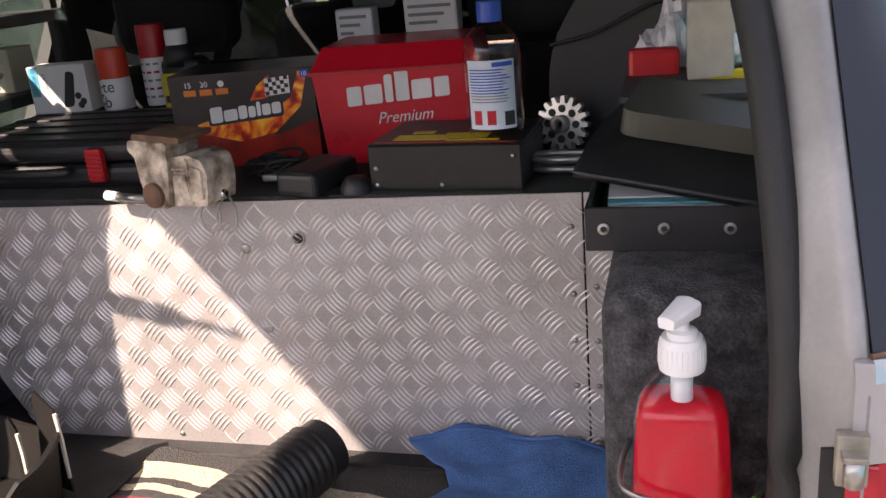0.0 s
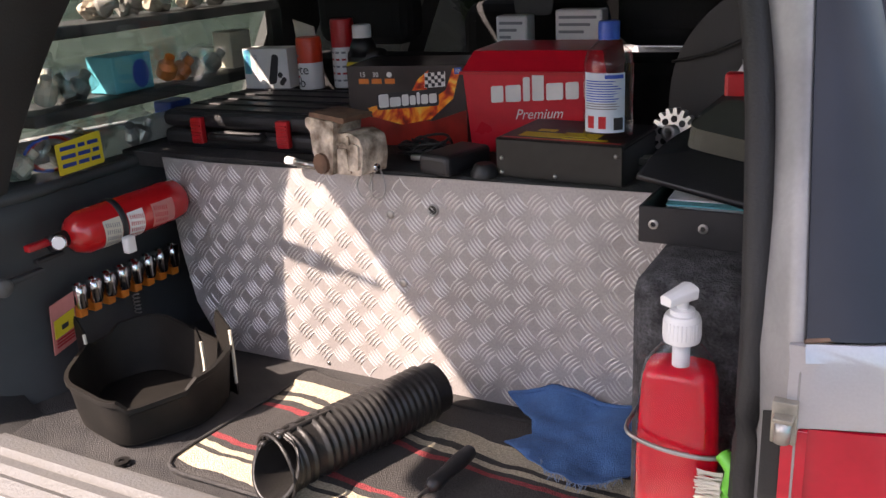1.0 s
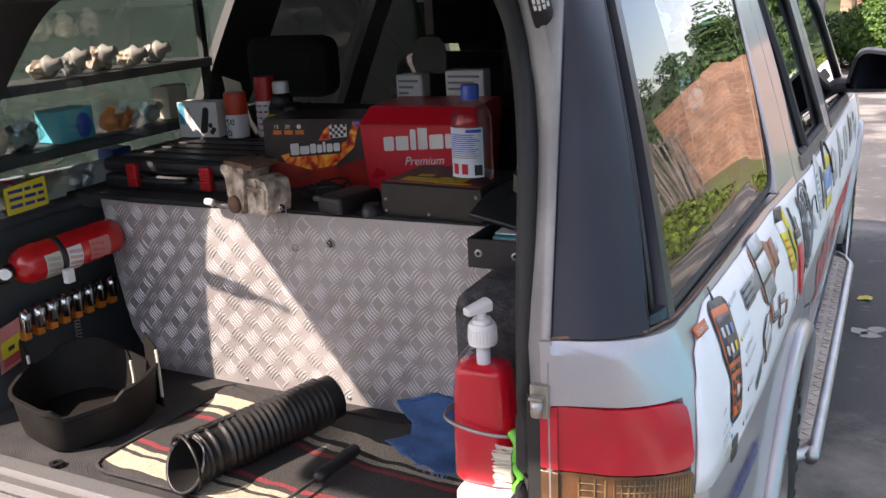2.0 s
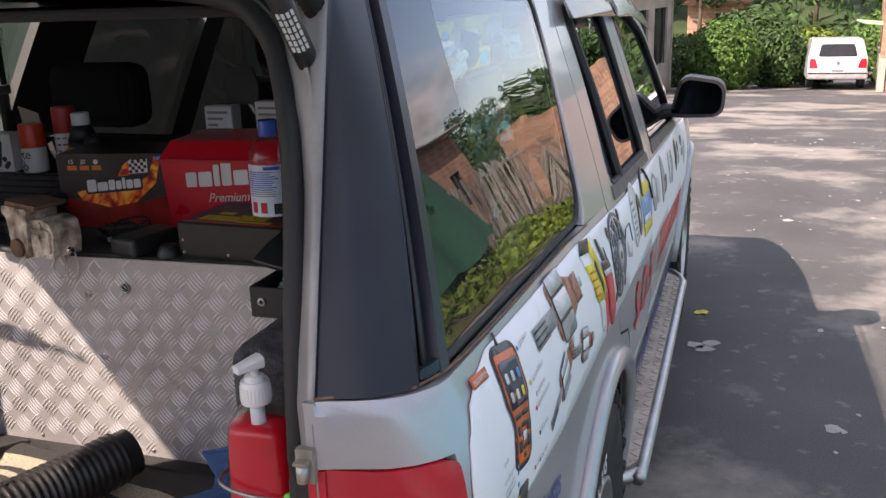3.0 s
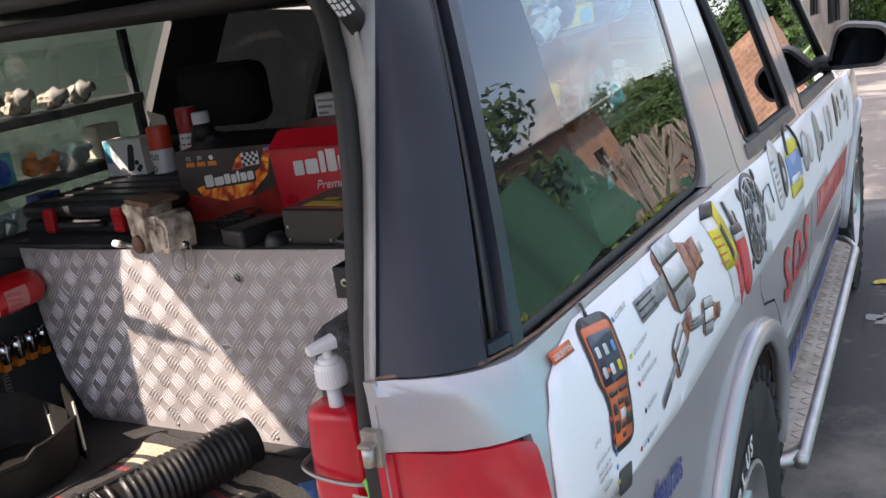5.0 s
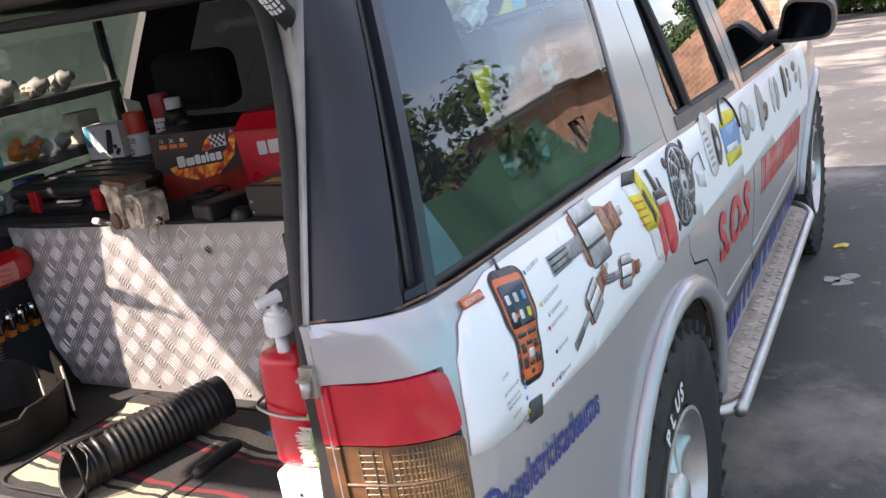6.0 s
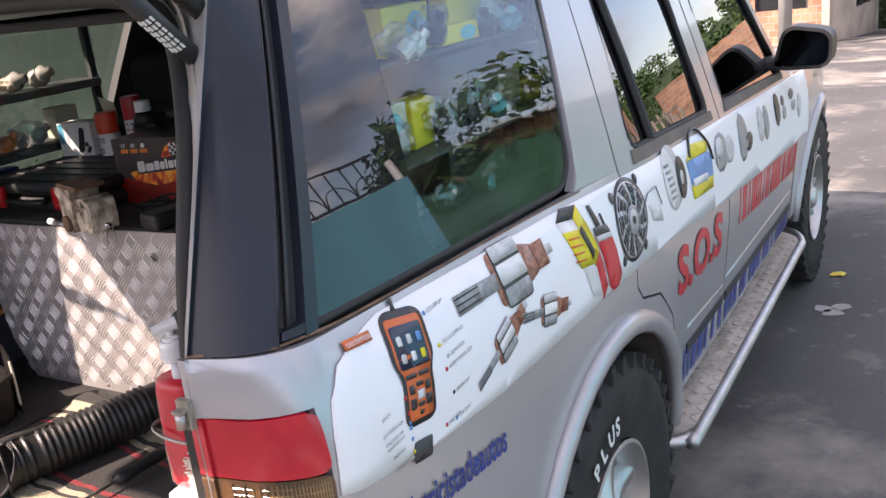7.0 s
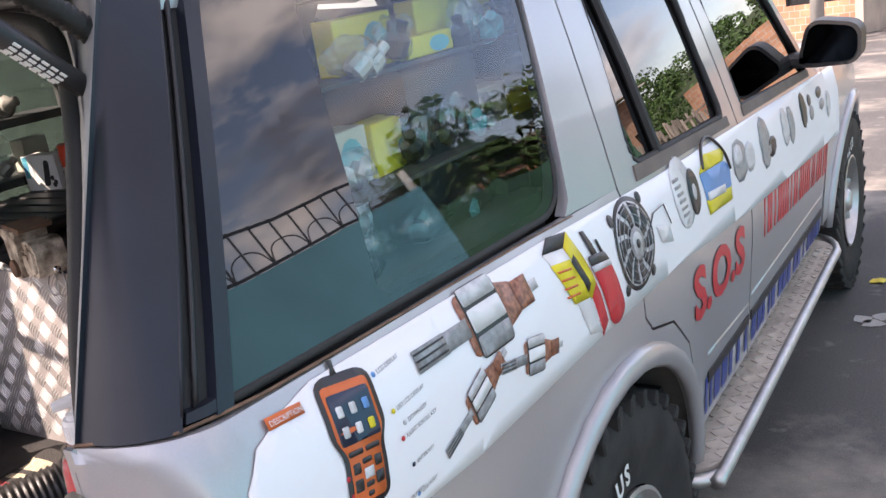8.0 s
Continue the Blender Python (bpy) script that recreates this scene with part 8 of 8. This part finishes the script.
# plot across the street: bank, plank fence, brick house, trees (seen in the side glass)
GRASS = node_mat("rough_grass", (0.10, 0.14, 0.03), 0.95, 0, 0.5, 1.2, 0.8, 20, tone=(0.10, 0.07, 0.035))
bank = bmesh.new()
bx = [5.0, 5.5, 6.2, 7.0, 8.5, 11, 16]
by = [-12 + i * 1.0 for i in range(42)]
bv = [[bank.verts.new((x, y, ground_z(x, min(y, 30)) + 0.02 + 0.14 * noise.noise(Vector((x, y, 5))) * (1 if x > 5.2 else 0))) for x in bx] for y in by]
for i in range(len(by) - 1):
    for j in range(len(bx) - 1):
        bank.faces.new((bv[i][j], bv[i][j + 1], bv[i + 1][j + 1], bv[i + 1][j]))
tagged(part("grass_bank", bank, GRASS, smooth=True), "rough grassy plot across the street", "ground", kind="structure")
verts, faces = [], []
r5 = random.Random(77)
for k in range(9000):
    x, y = r5.uniform(5.1, 9.5), r5.uniform(-4, 18)
    leaf(verts, faces, Vector((x, y, ground_z(x, y) + r5.uniform(0.02, 0.25))), r5.uniform(0.05, 0.13), r5)
tagged(mesh_of("weeds", verts, faces, LEAF_YEL), "tall weeds on the grassy plot", "weeds", kind="stuff")
WOOD = node_mat("weathered_planks", (0.34, 0.30, 0.26), 0.9, 0, 0.4, 3, 0.6, 40, random_tone=0.35)
fence = thing("plank_fence", "leaning weathered plank fence", "fence")
plank = None
for k in range(44):
    y = 15.2 + k * 0.155
    m = pose(7.2 + r5.uniform(-0.08, 0.08), y, ground_z(7.2, y) + 0.95 + r5.uniform(-0.1, 0.15), r5.uniform(-16, 16), r5.uniform(-6, 6), 0)
    if plank is None:
        plank = part("plank", box((-0.012, -0.065, -1.0), (0.012, 0.065, 1.0), 0.003, 1), WOOD, fence)
        ob = plank
    else:
        ob = new("plank", plank.data)
        ob.parent = fence
    ob.matrix_local = m
for z in (0.3, 1.3):
    part("rail", box((7.24, 15.1, z), (7.30, 22.1, z + 0.08), 0.005), WOOD, fence)
bh = thing("brick_house", "bare brick house with tin roof on the plot", "house")
wall_face("street_wall", (9.6, 24.0), (9.6, 15.5), 0.0, 3.4, BRICK, bh, [(1.2, 2.2, 1.0, 2.2), (4.0, 4.9, 0.2, 2.2)])
wall_face("gable_wall", (9.6, 15.5), (15.0, 15.5), 0.0, 3.4, BRICK, bh, [(2, 3, 1.0, 2.0)])
part("tin_roof", slab([(9.1, 15.0), (15.3, 15.0), (15.3, 24.5), (9.1, 24.5)], lambda u, v, d: Vector((u, v, 3.45 + (u - 9.1) * 0.12 - d)), 0.05), ROOF_M, bh)
tarp = thing("green_tarp", "dark green tarpaulin stretched over a frame", "tarpaulin")
part("tarp_sheet", slab([(6.9, 0.2), (15.5, 0.2), (15.0, 2.5), (7.1, 2.2)], lambda u, v, d: Vector((6.6 + 0.12 * math.sin(u * 3) + 0.25 * (v - 0.2) + d, u, v + 0.08 * math.sin(u * 2.2))), 0.01, 0.2, 0.2), node_mat("green_tarpaulin", (0.03, 0.12, 0.07), 0.6), tarp)
yard = thing("blue_yard_wall", "pale blue wall topped by a black railing", "wall")
BLUE_WASH = node_mat("pale_blue_wash", (0.15, 0.50, 0.64), 0.85, 0, 0.2, 2)
wall_face("wall_body", (5.3, 6.6), (5.3, -3.5), 0.0, 2.42, BLUE_WASH, yard, thick=-0.15)
for k in range(41):
    part("railing_bar", rod((5.38, -3.3 + k * 0.245, 2.42), (5.38, -3.3 + k * 0.245, 2.99), 0.011, seg=6), RUBBER, yard)
for k in range(20):
    y = -3.3 + k * 0.49
    part("railing_curl", sweep(smooth_path([(5.38, y, 2.49), (5.38, y + 0.08, 2.67), (5.38, y + 0.245, 2.73), (5.38, y + 0.41, 2.67), (5.38, y + 0.49, 2.49)], 4), 0.008, 5), RUBBER, yard)
for z in (2.49, 2.95):
    part("railing_rail", box((5.365, -3.4, z), (5.395, 6.6, z + 0.03)), RUBBER, yard)
part("end_post", rod((5.3, 6.68, 0.0), (5.3, 6.68, 2.75), 0.045, seg=10), WHITE_PLASTIC, yard, "white end post")
tree(9.0, 2.2, ground_z(9.0, 2.2), 3.4, 1.5, 3300, LEAF_DARK, 41, "bushy dark tree on the plot", 0.11)
tree(10.2, 5.2, ground_z(10, 5), 4.6, 1.9, 3000, LEAF, 42, "green tree behind the fence", 0.13)
tree(8.6, 12.6, ground_z(8.6, 12.6), 4.8, 2.2, 3000, LEAF_DARK, 43, "dark tree behind the tarpaulin", 0.15)
tree(13.0, 1.0, 0.4, 5.5, 2.4, 3000, LEAF_DARK, 44, "large dark tree on the plot", 0.16)
tree(8.5, -2.5, 0.4, 4.0, 1.9, 3000, LEAF, 45, "green tree behind the blue wall", 0.13)

# ---- parked hatchback ----
hk = thing("hatchback", "white hatchback parked at the end of the street", "car", (3.62, 27.6, ground_z(3.6, 27.6)))
W_PAINT = node_mat("white_paint", (0.66, 0.66, 0.67), 0.3, 0, 0.08, 3, coat=0.5)
prof_h = [(0.02, 0.30), (0.0, 0.52), (0.03, 0.80), (0.10, 0.88), (0.42, 1.34), (0.60, 1.40), (1.5, 1.40), (2.2, 1.02), (3.4, 0.88), (3.6, 0.6), (3.55, 0.25)]
tmp = bmesh.new()
secs = []
for x in (-0.79, -0.74, -0.62, 0.62, 0.74, 0.79):
    row = []
    for y, z in prof_h:
        inw = 0.20 * max(0, z - 0.85)
        k = 1 - inw / 0.8
        edge = 0.0 if abs(x) <= 0.74 else 0.05
        row.append(tmp.verts.new((x * k, y + edge, z - edge * (0.5 if z > 1.2 else 0))))
    secs.append(row)
for a, b in zip(secs, secs[1:]):
    for i in range(len(prof_h)):
        j = (i + 1) % len(prof_h)
        tmp.faces.new((a[i], a[j], b[j], b[i]))
tmp.faces.new(secs[0]), tmp.faces.new(secs[-1])
auto(part("body", tmp, W_PAINT, hk, "white body"), 40)
part("rear_window", slab(rounded([(-0.52, 0.93), (0.52, 0.93), (0.44, 1.27), (-0.44, 1.27)], 0.06), lambda u, v, d: Vector((u, 0.10 + (v - 0.88) * 0.696 + d - 0.012, v)), 0.01), DARK_WIN, hk, "dark rear window")
for s in (-1, 1):
    part("tail_light", slab(rounded([(s * 0.52, 0.62), (s * 0.755, 0.62), (s * 0.745, 0.88), (s * 0.60, 0.88)], 0.03), lambda u, v, d: Vector((u, 0.0 + 0.03 * max(0, (v - 0.52) / 0.28) + d - 0.014, v)), 0.03), RED_LENS, hk, "red tail light")
    for y in (0.62, 2.95):
        w = new("wheel")
        w.parent = hk
        part("tyre", rod((s * 0.60, y, 0.29), (s * 0.78, y, 0.29), 0.29, seg=24), TYRE, w)
auto(part("bumper", box((-0.80, -0.07, 0.30), (0.80, 0.12, 0.55), 0.05, 3), node_mat("grey_bumper", (0.40, 0.40, 0.41), 0.4), hk, "silver-grey bumper"))
part("bumper_strip", box((-0.78, -0.078, 0.46), (0.78, -0.06, 0.495), 0.005), BLACK_PLASTIC, hk)
part("number_plate", box((-0.20, -0.082, 0.49 - 0.1 + 0.1), (0.20, -0.068, 0.61), 0.004), P_LIGHT, hk)
part("plate_bar", box((-0.15, -0.088, 0.52), (0.15, -0.081, 0.58)), GREY_PRINT, hk)
part("badge", lathe([(0.05, 0), (0.05, 0.008), (0, 0.01)], 20, along((0, 0.005, 0.77), (0, -0.1, 0.77))), STEEL, hk)
